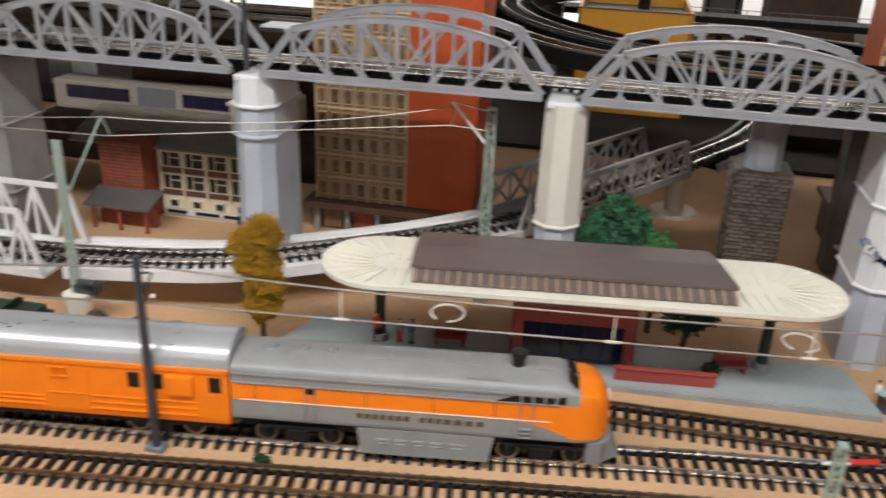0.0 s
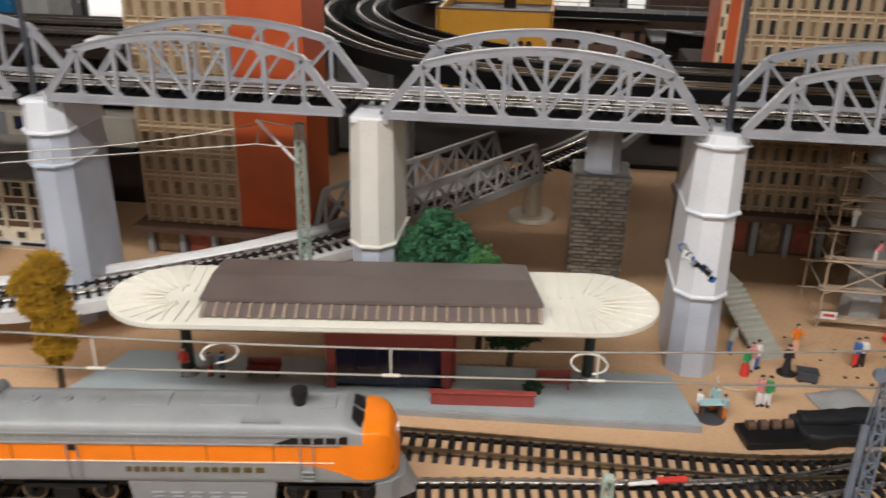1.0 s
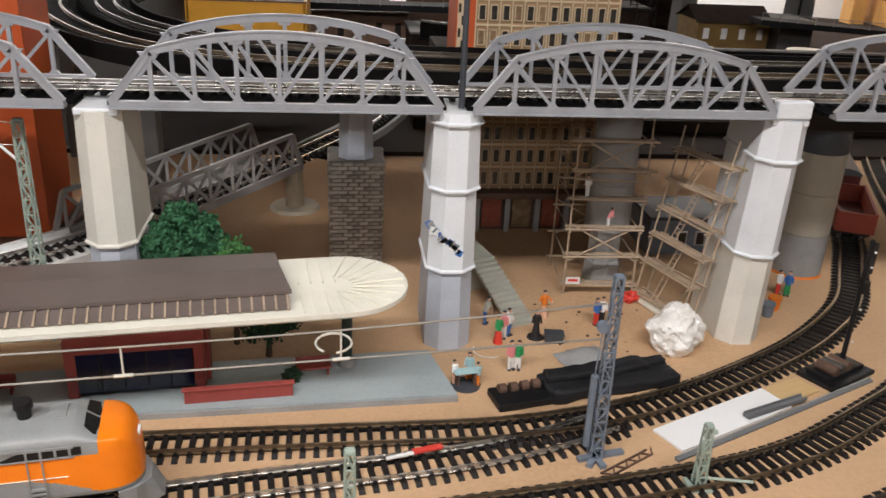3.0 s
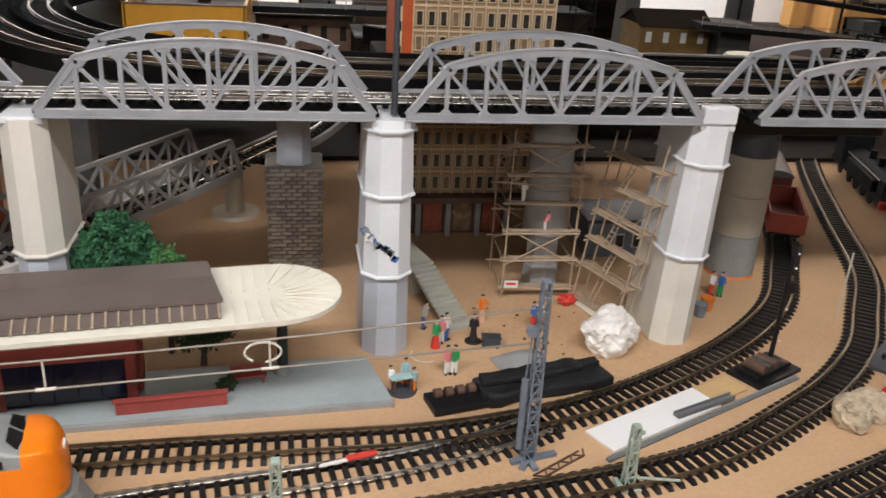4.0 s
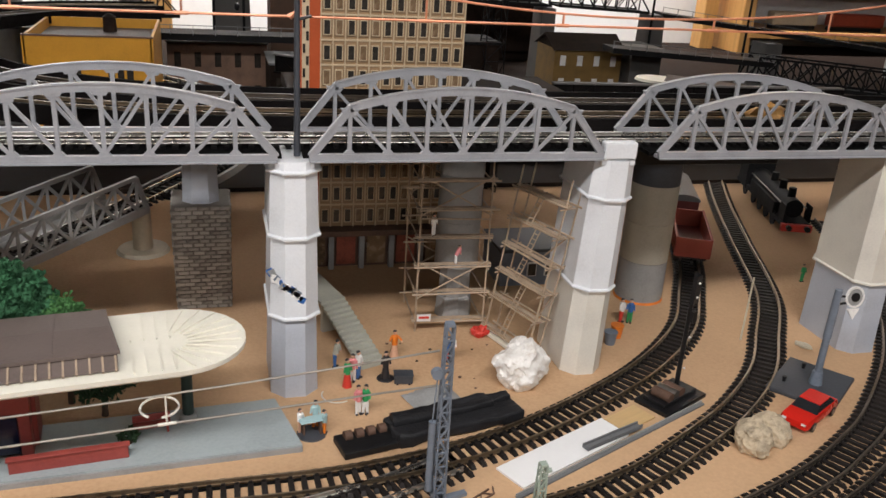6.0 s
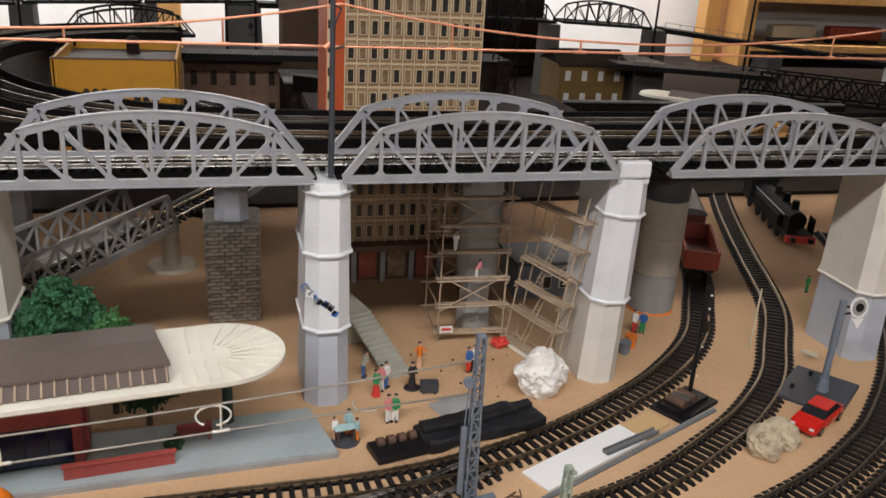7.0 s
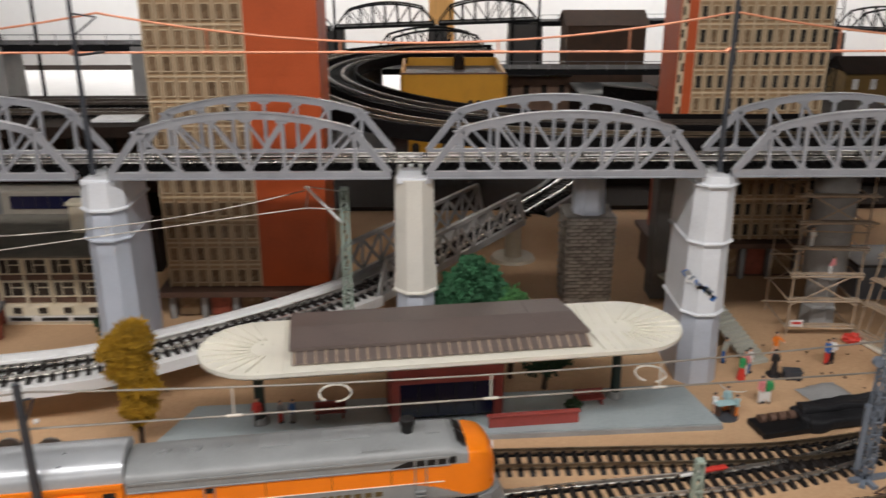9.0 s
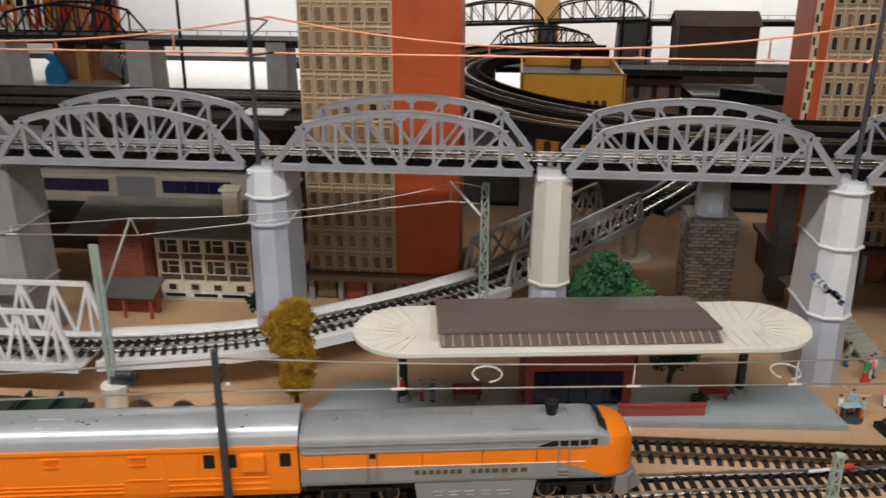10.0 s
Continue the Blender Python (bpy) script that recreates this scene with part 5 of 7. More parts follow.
beam(bm, (-0.087, 0.0010, 0.0020), (0.086, 0.0010, 0.0020), 0.0008, 0.0016)
part("web", bm, M_CONC, strip)
bar = thing("metal_bar", "short grey channel bar lying on the white card", "metal bar", 0.1955, -0.0825, 0.0016, 21.5)
bm = bmesh.new()
beam(bm, (-0.024, 0, 0.0012), (0.024, 0, 0.0012), 0.0048, 0.0010)
part("web", bm, M_VANROOF, bar)
for s in (-1, 1):
    bm = bmesh.new()
    beam(bm, (-0.024, s * 0.0021, 0.0020), (0.024, s * 0.0021, 0.0020), 0.0008, 0.0026)
    part("flange", bm, M_VANROOF, bar)
lv = thing("point_lever", "bright red point lever plate on the turnout", "point lever", -0.0150, -0.1165, 0.0050, 15)
bm = bmesh.new()
box(bm, (0, 0, 0.0012), (0.0165, 0.0038, 0.0016), bev=0.0004)
part("plate", bm, M_FRED, lv)
bm = bmesh.new()
box(bm, (-0.0155, -0.0008, 0.0010), (0.015, 0.0022, 0.0012), bev=0.0003)
part("tie_bar", bm, M_FWHITE, lv)
frame_bit = thing("lattice_offcut", "rusty brown lattice strip lying on the sand", "lattice strip", 0.0905, -0.1275, 0, 31)
for s in (-1, 1):
    bm = bmesh.new()
    beam(bm, (-0.018, s * 0.0022, 0.0008), (0.018, s * 0.0022, 0.0008), 0.0008, 0.0010)
    part("bar", bm, M_BROWNW, frame_bit)
for k in range(8):
    bm = bmesh.new()
    x = -0.0175 + k * 0.005
    s = 1 if k % 2 else -1
    beam(bm, (x, -s * 0.0022, 0.0008), (x + 0.004, s * 0.0022, 0.0008), 0.0007, 0.0008)
    part("brace", bm, M_BROWNW, frame_bit)


def rock(x, y, z, r, flat, material, seed, label):
    bm = bmesh.new()
    g = bmesh.ops.create_icosphere(bm, subdivisions=5, radius=1.0)
    for v in g["verts"]:
        p = v.co.copy()
        k = 1 + 0.24 * noise.noise(p * 1.3 + V((seed, 0, 0))) + 0.14 * noise.noise(p * 3.1 + V((0, seed, 0))) + 0.05 * noise.noise(p * 6 + V((0, 0, seed))) + 0.018 * noise.noise(p * 17 + V((seed, seed, 0))) + 0.010 * noise.noise(p * 38)
        k = round(k * 9) / 9 * 0.55 + k * 0.45
        v.co = V((p.x * r * flat[0] * k, p.y * r * flat[1] * k, max(-r * flat[2] * 0.72, p.z * r * flat[2] * k)))
    solo("rock", bm, material, label, "rock", x, y, z + r * flat[2] * 0.72, seed * 13, group="rocks", smooth=True)


rock(0.1625, -0.0035, 0, 0.0195, (1.12, 0.85, 0.86), M_ROCKW, 3, "rough white quartz rock on the sand board")
rock(0.279, -0.104, 0, 0.0118, (1.1, 1.0, 0.9), M_ROCKT, 5, "rough tan crystalline rock beside the track")
rock(0.2985, -0.0955, 0, 0.0108, (1.15, 0.95, 0.85), M_ROCKT, 8, "rough tan crystalline rock beside the red car")
rock(0.401, 0.012, 0, 0.0048, (1.5, 0.8, 0.4), M_CREAMW, 9, "small flat beige pebble")

car = thing("toy_car", "bright red miniature car parked on the sand", "car", 0.3385, -0.0785, 0, 30)
bm = bmesh.new()
loft(bm, [[(x, y * w, z * h + 0.0035) for y, z in ((-0.0095, 0), (-0.0100, 0.003), (-0.0090, 0.0062), (0.0090, 0.0062), (0.0100, 0.003), (0.0095, 0))] for x, w, h in ((-0.0245, 0.86, 0.72), (-0.0225, 0.96, 0.95), (-0.006, 1.0, 1.05), (0.010, 1.0, 1.06), (0.0225, 0.96, 0.98), (0.0240, 0.88, 0.80))])
part("body", bm, M_CARRED, car, smooth=True)
bm = bmesh.new()
loft(bm, [[(-0.0105, y, 0.0098) for y in (-0.0085, 0.0085)] + [(-0.004, y, 0.0140) for y in (0.0072, -0.0072)], [(0.0185, y, 0.0098) for y in (-0.0085, 0.0085)] + [(0.0125, y, 0.0140) for y in (0.0072, -0.0072)]])
part("glasshouse", bm, M_GLASSD, car, "dark windows")
bm = bmesh.new()
box(bm, (0.0042, 0, 0.0142), (0.0165, 0.0142, 0.0010), bev=0.0004)
part("roof", bm, M_CARRED, car)
for sx in (-0.0150, 0.0150):
    for sy in (-0.0090, 0.0090):
        bm = bmesh.new()
        rod(bm, (sx, sy - 0.0012, 0.0034), (sx, sy + 0.0012, 0.0034), 0.0034, None, 16)
        wh = part("wheel", bm, M_BLACK, car, "black tyre", True)
        bm = bmesh.new()
        rod(bm, (sx, sy - 0.0014, 0.0034), (sx, sy + 0.0014, 0.0034), 0.0018, None, 12)
        part("rim", bm, M_WHEEL, wh, smooth=True)
for sy in (-0.0065, 0.0065):
    bm = bmesh.new()
    box(bm, (-0.0243, sy, 0.0072), (0.0010, 0.0030, 0.0016))
    part("headlight", bm, M_FWHITE, car)

wreck = thing("covered_wagon_load", "black plastic wagon frame under a crumpled black cover", "wagon frame", 0.090, -0.0530, 0, 12)


def crumpled(name, c, size, bev, amp, seed):
    """A rounded box whose skin is creased like cloth."""
    bm = bmesh.new()
    box(bm, c, size, bev=bev)
    bmesh.ops.subdivide_edges(bm, edges=[e for e in bm.edges if e.calc_length() > 0.004], cuts=9, use_grid_fill=True)
    for v in bm.verts:
        q = v.co * 140 + V((seed, 0, 0))
        o = V((noise.noise(q), noise.noise(q + V((9, 0, 0))), noise.noise(q + V((0, 9, 0)))))
        v.co += o * amp + V((0, 0, 0.4 * amp * noise.noise(v.co * 420)))
        v.co.z = max(0.0003, v.co.z)
    part(name, bm, M_TARP, wreck, smooth=True)


crumpled("hull", (0.013, 0, 0.0045), (0.086, 0.0250, 0.0078), 0.0016, 0.0017, 1)
crumpled("ridge", (0.006, 0.0040, 0.0100), (0.068, 0.0110, 0.0052), 0.0016, 0.0016, 2)
crumpled("ridge_stub", (0.046, 0.0055, 0.0090), (0.0170, 0.0070, 0.0044), 0.0010, 0.0012, 3)
bm = bmesh.new()
box(bm, (-0.044, -0.001, 0.0026), (0.038, 0.0205, 0.0046), bev=0.0008)
part("chassis", bm, M_BLACK, wreck)
for k in range(4):
    bm = bmesh.new()
    rod(bm, (-0.0580 + k * 0.0072, 0.0040, 0.0062), (-0.0535 + k * 0.0072, 0.0040, 0.0062), 0.0031, 0.0031, 14)
    part("roller", bm, M_BROWNW, wreck, "brown roller", True)
bm = bmesh.new()
g = bmesh.ops.create_grid(bm, x_segments=14, y_segments=10, size=0.5)
for v in g["verts"]:
    v.co = V((v.co.x * 0.034, v.co.y * 0.022, 0.0012 + 0.006 * max(0, 1 - v.co.x ** 2 * 4) * max(0, 1 - v.co.y ** 2 * 4) + 0.001 * noise.noise(v.co * 8)))
solo("grey_cloth", bm, M_CONC, "crumpled grey cloth lying behind the black cover", "cloth", 0.096, -0.0185, 0, 18, smooth=True)

st = thing("stair_ramp", "pale grey footbridge stairs ending on the sand", "stairs", 0.0615, 0.030, 0)
run = [V((0.004, -0.002, 0.0005)), V((-0.018, 0.058, 0.026)), V((-0.038, 0.112, 0.030))]
n_step = 14
for i in range(n_step):
    a, b = run[0].lerp(run[1], i / n_step), run[0].lerp(run[1], (i + 1) / n_step)
    bm = bmesh.new()
    beam(bm, (a.x, a.y, b.z - 0.0007), (b.x, b.y, b.z - 0.0007), 0.0195, 0.0022)
    part("step", bm, M_STAIR, st)
bm = bmesh.new()
beam(bm, run[0] - V((0, 0, 0.001)), run[1] - V((0, 0, 0.001)), 0.0185, 0.0020)
part("stringer_plate", bm, M_STAIR, st)
bm = bmesh.new()
beam(bm, run[1] - V((0, 0, 0.0007)), run[2], 0.0195, 0.0022)
part("landing", bm, M_STAIR, st)
bm = bmesh.new()
box(bm, (-0.018, 0.058, 0.012), (0.014, 0.004, 0.025), rz=18)
part("trestle", bm, M_STAIR, st)


# ---- figurines ----
def figurine(x, y, shirt, legs, rz=0, z=0.0, h=0.0205, lean=0.0, arm=0.3, label="tiny painted plastic figurine standing on the sand", skirt=False, base=False):
    """A small solid figure in one mesh: legs or skirt, trunk, arms, head and hair."""
    bm = bmesh.new()
    k = h / 0.0205

    def add(fn, idx):
        n = len(bm.faces)
        fn()
        bm.faces.ensure_lookup_table()
        for f in bm.faces[n:]:
            f.material_index = idx
    if skirt:
        add(lambda: rod(bm, (0, 0, 0), (0, 0, 0.0115 * k), 0.0033 * k, 0.0016 * k, 10), 1)
    else:
        for s in (-1, 1):
            add(lambda: rod(bm, (s * 0.0013 * k, s * 0.0006 * k, 0), (s * 0.0008 * k, 0, 0.0100 * k), 0.0009 * k, 0.0014 * k, 8), 1)
            add(lambda: box(bm, (s * 0.0013 * k, -0.0006 * k, 0.0005 * k), (0.0015 * k, 0.0032 * k, 0.0010 * k)), 3)
    add(lambda: rod(bm, (0, 0, 0.0095 * k), (lean, -lean, 0.0165 * k), 0.0020 * k, 0.0024 * k, 10), 0)
    add(lambda: blob(bm, (lean, -lean, 0.0163 * k), 0.0024 * k, 0.0, 2, flat=(1, 0.7, 0.5)), 0)
    for s in (-1, 1):
        add(lambda: rod(bm, (lean + s * 0.0023 * k, -lean, 0.0160 * k), (lean + s * (0.0026 + 0.0015 * arm) * k, -lean - 0.0030 * arm * k, (0.0105 + 0.003 * arm) * k), 0.0008 * k, 0.0007 * k, 7), 0)
        add(lambda: blob(bm, (lean + s * (0.0026 + 0.0015 * arm) * k, -lean - 0.0032 * arm * k, (0.0100 + 0.003 * arm) * k), 0.0008 * k, 0, 1), 2)
    add(lambda: rod(bm, (lean, -lean, 0.0165 * k), (lean, -lean, 0.0180 * k), 0.0008 * k, None, 7), 2)
    add(lambda: blob(bm, (lean, -lean, 0.0190 * k), 0.0015 * k, 0.0, 2, flat=(0.9, 1, 1.1)), 2)
    add(lambda: blob(bm, (lean, -lean + 0.0003, 0.0196 * k), 0.0015 * k, 0.1, 2, flat=(0.95, 1, 0.8)), 3)
    if base:
        add(lambda: rod(bm, (0, 0, 0), (0, 0, 0.0008), 0.0060, 0.0056, 16), 3)
    solo("figurine", bm, (shirt, legs, M_SKIN, M_FDARK), label, "figurine", x, y, z, rz, group="figurines", smooth=True)


for x, y, sh, lg, rz, kw in (
        (0.0460, -0.0290, M_FPINK, M_FWHITE, 10, {}), (0.0505, -0.0290, M_FGREEN, M_FWHITE, -30, {}),
        (0.0440, 0.0050, M_FGREEN, M_FRED, 30, {"skirt": True}), (0.0485, 0.0110, M_FPINK, M_FWHITE, -20, {}), (0.0530, 0.0150, M_FWHITE, M_FBLUE, 40, {}),
        (0.0395, 0.0320, M_STAIR, M_FBLUE, 60, {"lean": 0.0015}), (0.0830, 0.0410, M_FORANGE, M_SKIN, 0, {"arm": 1.2, "skirt": True}),
        (0.1175, 0.0280, M_FBLUE, M_FRED, 20, {}), (0.1220, 0.0300, M_FWHITE, M_FDARK, -20, {}),
        (0.0710, 0.0115, M_FDARK, M_FDARK, 0, {"skirt": True, "base": True}),
        (0.0085, -0.0440, M_FWHITE, M_SKIN, 40, {"h": 0.0165}), (0.0180, -0.0400, M_FTEAL, M_FORANGE, -10, {"h": 0.0190}), (0.0225, -0.0470, M_FTEAL, M_FORANGE, 70, {"h": 0.0165}),
        (0.2740, 0.0720, M_FWHITE, M_FRED, 20, {}), (0.2805, 0.0700, M_FBLUE, M_FGREEN, -30, {}),
        (0.4840, 0.1290, M_FGREEN, M_FGREEN, 0, {"h": 0.017}),
        (-0.2985, -0.0590, M_FRED, M_FDARK, 0, {"z": 0.0042}), (-0.2840, -0.0560, M_CONC, M_FRED, 30, {"z": 0.0042, "h": 0.016}), (-0.2760, -0.0560, M_FBLUE, M_CONC, -30, {"z": 0.0042, "h": 0.017})):
    figurine(x, y, sh, lg, rz, **kw)
tb = thing("camp_table", "small pale table on a dark stand beside the pier", "table", 0.0150, -0.0465, 0)
bm = bmesh.new()
box(bm, (0, 0, 0.0102), (0.0150, 0.0070, 0.0010), rz=10, bev=0.0003)
part("tabletop", bm, M_FTEAL, tb, "pale blue tabletop")
bm = bmesh.new()
rod(bm, (0, 0, 0), (0, 0, 0.0010), 0.0090, 0.0086, 20)
part("base", bm, M_MASTD, tb, "dark round stand")
for sx in (-0.005, 0.005):
    bm = bmesh.new()
    box(bm, (sx, 0, 0.0052), (0.0010, 0.0050, 0.0094), rz=10)
    part("leg", bm, M_BROWNW, tb)
bag = thing("dark_crate", "small dark crate on the sand", "crate", 0.0820, 0.0050, 0, -8)
bm = bmesh.new()
box(bm, (0, 0, 0.0035), (0.0125, 0.0080, 0.0060), bev=0.0006)
part("body", bm, M_MASTD, bag)
bm = bmesh.new()
box(bm, (0, 0, 0.0068), (0.0132, 0.0086, 0.0010), bev=0.0003)
part("lid", bm, M_MASTD, bag)
for sx in (-0.004, 0.004):
    bm = bmesh.new()
    box(bm, (sx, 0, 0.0004), (0.0012, 0.0085, 0.0008))
    part("runner", bm, M_DBROWN, bag)
for x, y, c, lab in ((0.1530, 0.0620, M_FRED, "red crumpled little sack"), (0.2590, 0.0480, M_FORANGE, "orange little bin"), (0.2490, 0.0380, M_MASTB, "grey little bin")):
    bm = bmesh.new()
    if c is M_FRED:
        blob(bm, (0, 0, 0.0045), 0.0058, 0.5, 3, 80, (1.1, 0.8, 0.75))
        solo("red_sack", bm, c, lab + " on the sand", "sack", x, y, 0)
    else:
        rod(bm, (0, 0, 0), (0, 0, 0.0095), 0.0038, 0.0048, 14)
        rod(bm, (0, 0, 0.0092), (0, 0, 0.0104), 0.0052, 0.0052, 14)
        solo("litter_bin", bm, c, lab + " beside the bridge pier", "bin", x, y, 0, smooth=True)
rnd = random.Random(11)
for i in range(18):
    bm = bmesh.new()
    blob(bm, (0, 0, 0.0006), rnd.uniform(0.0005, 0.0014), 0.5, 1, 80, (1.3, 1, 0.6))
    solo("debris_crumb", bm, rnd.choice((M_BROWNW, M_BARK, M_CREAMW, M_BROWNW, M_DBROWN)), "tiny crumb of debris on the sand board", "debris", rnd.uniform(0.03, 0.16), rnd.uniform(-0.02, 0.06), 0, rnd.uniform(0, 180), group="debris crumbs")
hoop = bmesh.new()
loft(hoop, [[V((0.010 * math.cos(a), 0.010 * math.sin(a), 0.001)) + V((0.0005 * math.cos(k), 0, 0.0005 * math.sin(k))) for k in (0, 1.57, 3.14, 4.71)] for a in (radians(150 + 10 * i) for i in range(16))])
solo("bent_wire", hoop, M_WIREW, "bent pale wire lying on the sand", "wire", 0.036, -0.006, 0)
bm = bmesh.new()
rod(bm, (0, 0, 0), (0.002, 0.002, 0.052), 0.0008, 0.0007, 8)
solo("thin_rod", bm, M_CREAMW, "thin pale rod standing between the tracks", "rod", 0.357, 0.030, 0)
pst = thing("torn_poster", "torn blue and white poster stuck on the bridge pier", "poster", 0.0085, -0.0040, 0.0760)
rnd = random.Random(5)
for k in range(16):
    u = k / 15
    px, pz = -0.0135 + 0.0185 * u, 0.0085 - 0.0150 * u + rnd.uniform(-0.0012, 0.0012)
    py = 0.0010 + max(0.0, -0.0065 - px) * 1.05
    bm = bmesh.new()
    a = rnd.uniform(-1.2, 1.2)
    beam(bm, (px - 0.0020 * math.cos(a), py + (0.0010 if px < -0.0065 else 0), pz - 0.0022 * math.sin(a)), (px + 0.0020 * math.cos(a), py - (0.0008 if px < -0.0065 else 0), pz + 0.0022 * math.sin(a)), 0.0006, rnd.uniform(0.0026, 0.0052))
    part("scrap", bm, (M_FBLUE, M_CONC, M_FWHITE, M_MASTB, M_FWHITE)[k % 5], pst)


# ---- scaffolds ----
def scaffold(name, label, x, y, rz, w, d, levels, top, tilt=(0.0, 0.0), ladders=False, crosses=True):
    """Paired poles lashed with ledgers, planks, crossed braces and, if asked, ladders; tilt leans it sideways."""
    t = thing(name, label, "scaffold", x, y, 0, rz)
    rnd = random.Random(len(levels) * 7 + int(w * 1000))
    jit = lambda e: rnd.uniform(-e, e)
    at = lambda px, py, z: V((px + tilt[0] * z, py + tilt[1] * z, z))
    for px in (0, w):
        for py in (0, d):
            bm = bmesh.new()
            rod(bm, at(px, py, 0), at(px + jit(0.0012), py, top + jit(0.004)), 0.0008, 0.0006, 7)
            part("standard", bm, M_BAMBOO, t, smooth=True)
    for z in levels:
        for py in (0, d):
            bm = bmesh.new()
            rod(bm, at(-0.004 + jit(0.002), py - 0.0012, z + jit(0.0008)), at(w + 0.004 + jit(0.002), py - 0.0012, z + jit(0.0008)), 0.0008, None, 7)
            part("ledger", bm, M_BAMBOO, t, smooth=True)
        for px in (0, w):
            bm = bmesh.new()
            rod(bm, at(px, -0.004, z - 0.0015), at(px, d + 0.004, z - 0.0015), 0.0006, None, 7)
            part("transom", bm, M_BAMBOO, t, smooth=True)
        bm = bmesh.new()
        beam(bm, at(-0.003, 0.002, z + 0.0012), at(w + 0.003, 0.002, z + 0.0012), 0.0042, 0.0008)
        part("plank", bm, M_BAMBOO, t)
    for k, (za, zb) in enumerate(zip(levels, levels[1:])):
        if crosses and k in (1, 4):
            for py in (-0.0008, d):
                for a, b in ((0, w), (w, 0)):
                    bm = bmesh.new()
                    rod(bm, at(a, py, za - 0.004), at(b, py, zb + 0.004), 0.0006, None, 6)
                    part("brace", bm, M_BAMBOO, t)
        elif crosses and k == 3:
            bm = bmesh.new()
            rod(bm, at(0, -0.0012, zb - 0.006), at(w, -0.0012, zb - 0.007), 0.0006, None, 6)
            part("guard_rail", bm, M_BAMBOO, t)
        if ladders:
            bm = bmesh.new()
            lx = w * (0.50 if k % 2 else 0.40)
            for e in (-0.0024, 0.0024):
                beam(bm, at(lx + e, -0.001, za), at(lx + e + 0.004, 0.003, zb + 0.004), 0.0007, 0.0007)
            for q in range(7):
                u = (q + 0.5) / 7
                zz = za + (zb + 0.004 - za) * u
                beam(bm, at(lx - 0.0024 + 0.004 * u, -0.001 + 0.004 * u, zz), at(lx + 0.0024 + 0.004 * u, -0.001 + 0.004 * u, zz), 0.0005, 0.0005)
            part("ladder", bm, M_BAMBOO, t)
    if ladders:
        for za, zb in ((levels[0], levels[2]), (levels[3], levels[4])):
            bm = bmesh.new()
            rod(bm, at(w * 0.62, d, za), at(w, d, zb), 0.0006, None, 6)
            part("brace", bm, M_BAMBOO, t)
    return t


scaffold("scaffold", "bamboo-coloured scaffold round a grey concrete column", 0.1060, 0.0770, -3, 0.0525, 0.052, (0.0085, 0.0315, 0.053, 0.0755, 0.097, 0.1185), 0.135)
scaffold("scaffold", "leaning bamboo-coloured scaffold with ladders beside the pier", 0.1585, 0.0680, -71, 0.0500, 0.0110, (0.006, 0.032, 0.053, 0.074, 0.096, 0.118), 0.134, tilt=(0.085, 0.100), ladders=True, crosses=False)
bm = bmesh.new()
beam(bm, (0, 0, 0.0012), (0.0160, -0.0500, 0.0012), 0.0060, 0.0022)
solo("pale_plank", bm, M_CREAM, "pale plank lying on the sand at the scaffold's foot", "plank", 0.1590, 0.0700, 0.001)
figurine(0.1165, 0.0785, M_FWHITE, M_FWHITE, 20, z=0.0765, h=0.017, label="tiny white figurine working on the scaffold")
figurine(0.1345, 0.0775, M_FPINK, M_FWHITE, 80, z=0.0540, h=0.014, lean=0.003, label="tiny pink figurine bending on the scaffold")
sgn = thing("scaffold_sign", "small white sign board on the scaffold foot", "sign", 0.1115, 0.0728, 0.0095, -3)
bm = bmesh.new()
box(bm, (0, 0, 0.0036), (0.0105, 0.0008, 0.0056))
part("board", bm, M_FWHITE, sgn)
bm = bmesh.new()
box(bm, (0, -0.0006, 0.0040), (0.0075, 0.0004, 0.0018))
part("lettering_bar", bm, M_FRED, sgn)
col = thing("concrete_column", "weathered round concrete column on an octagonal foot", "column", 0.1435, 0.106, 0)
bm = bmesh.new()
loft(bm, [[(r * math.cos(a), r * math.sin(a), z) for a in (2 * math.pi * i / 8 for i in range(8))] for r, z in ((0.0150, 0), (0.0140, 0.016), (0.0125, 0.018), (0.0125, 0.044))])
part("foot", bm, M_CONC, col)
for z0, z1 in ((0.044, 0.080), (0.0805, 0.116), (0.1165, 0.150)):
    bm = bmesh.new()
    rod(bm, (0, 0, z0), (0, 0, z1), 0.0170, 0.0165, 28)
    part("drum", bm, M_CONC, col, smooth=True)

# ---- stone pillar ----
sp = thing("stone_pillar", "rough grey stone-block pillar carrying a grey pier head", "pillar", -0.0470, 0.1560, 0, 0)
bm = bmesh.new()
prism(bm, [(-0.0195, -0.0195), (0.0195, -0.0195), (0.0195, 0.0195), (-0.0195, 0.0195)], 0, 0.0835, 1.06)
part("core", bm, M_MORTAR, sp)
bm = bmesh.new()
loft(bm, [[(a, b - 0.015, 0.0815) for a, b in octagon(0.0135, 0, 0.030, 0.007)], [(a, b - 0.015, 0.088) for a, b in octagon(0.0130, 0, 0.030, 0.007)], [(a * 0.9, (b - 0.015) * 0.9, 0.150) for a, b in octagon(0.0125, 0, 0.030, 0.007)]])
part("pier_head", bm, M_PIERB, sp, "blue-grey octagonal head")


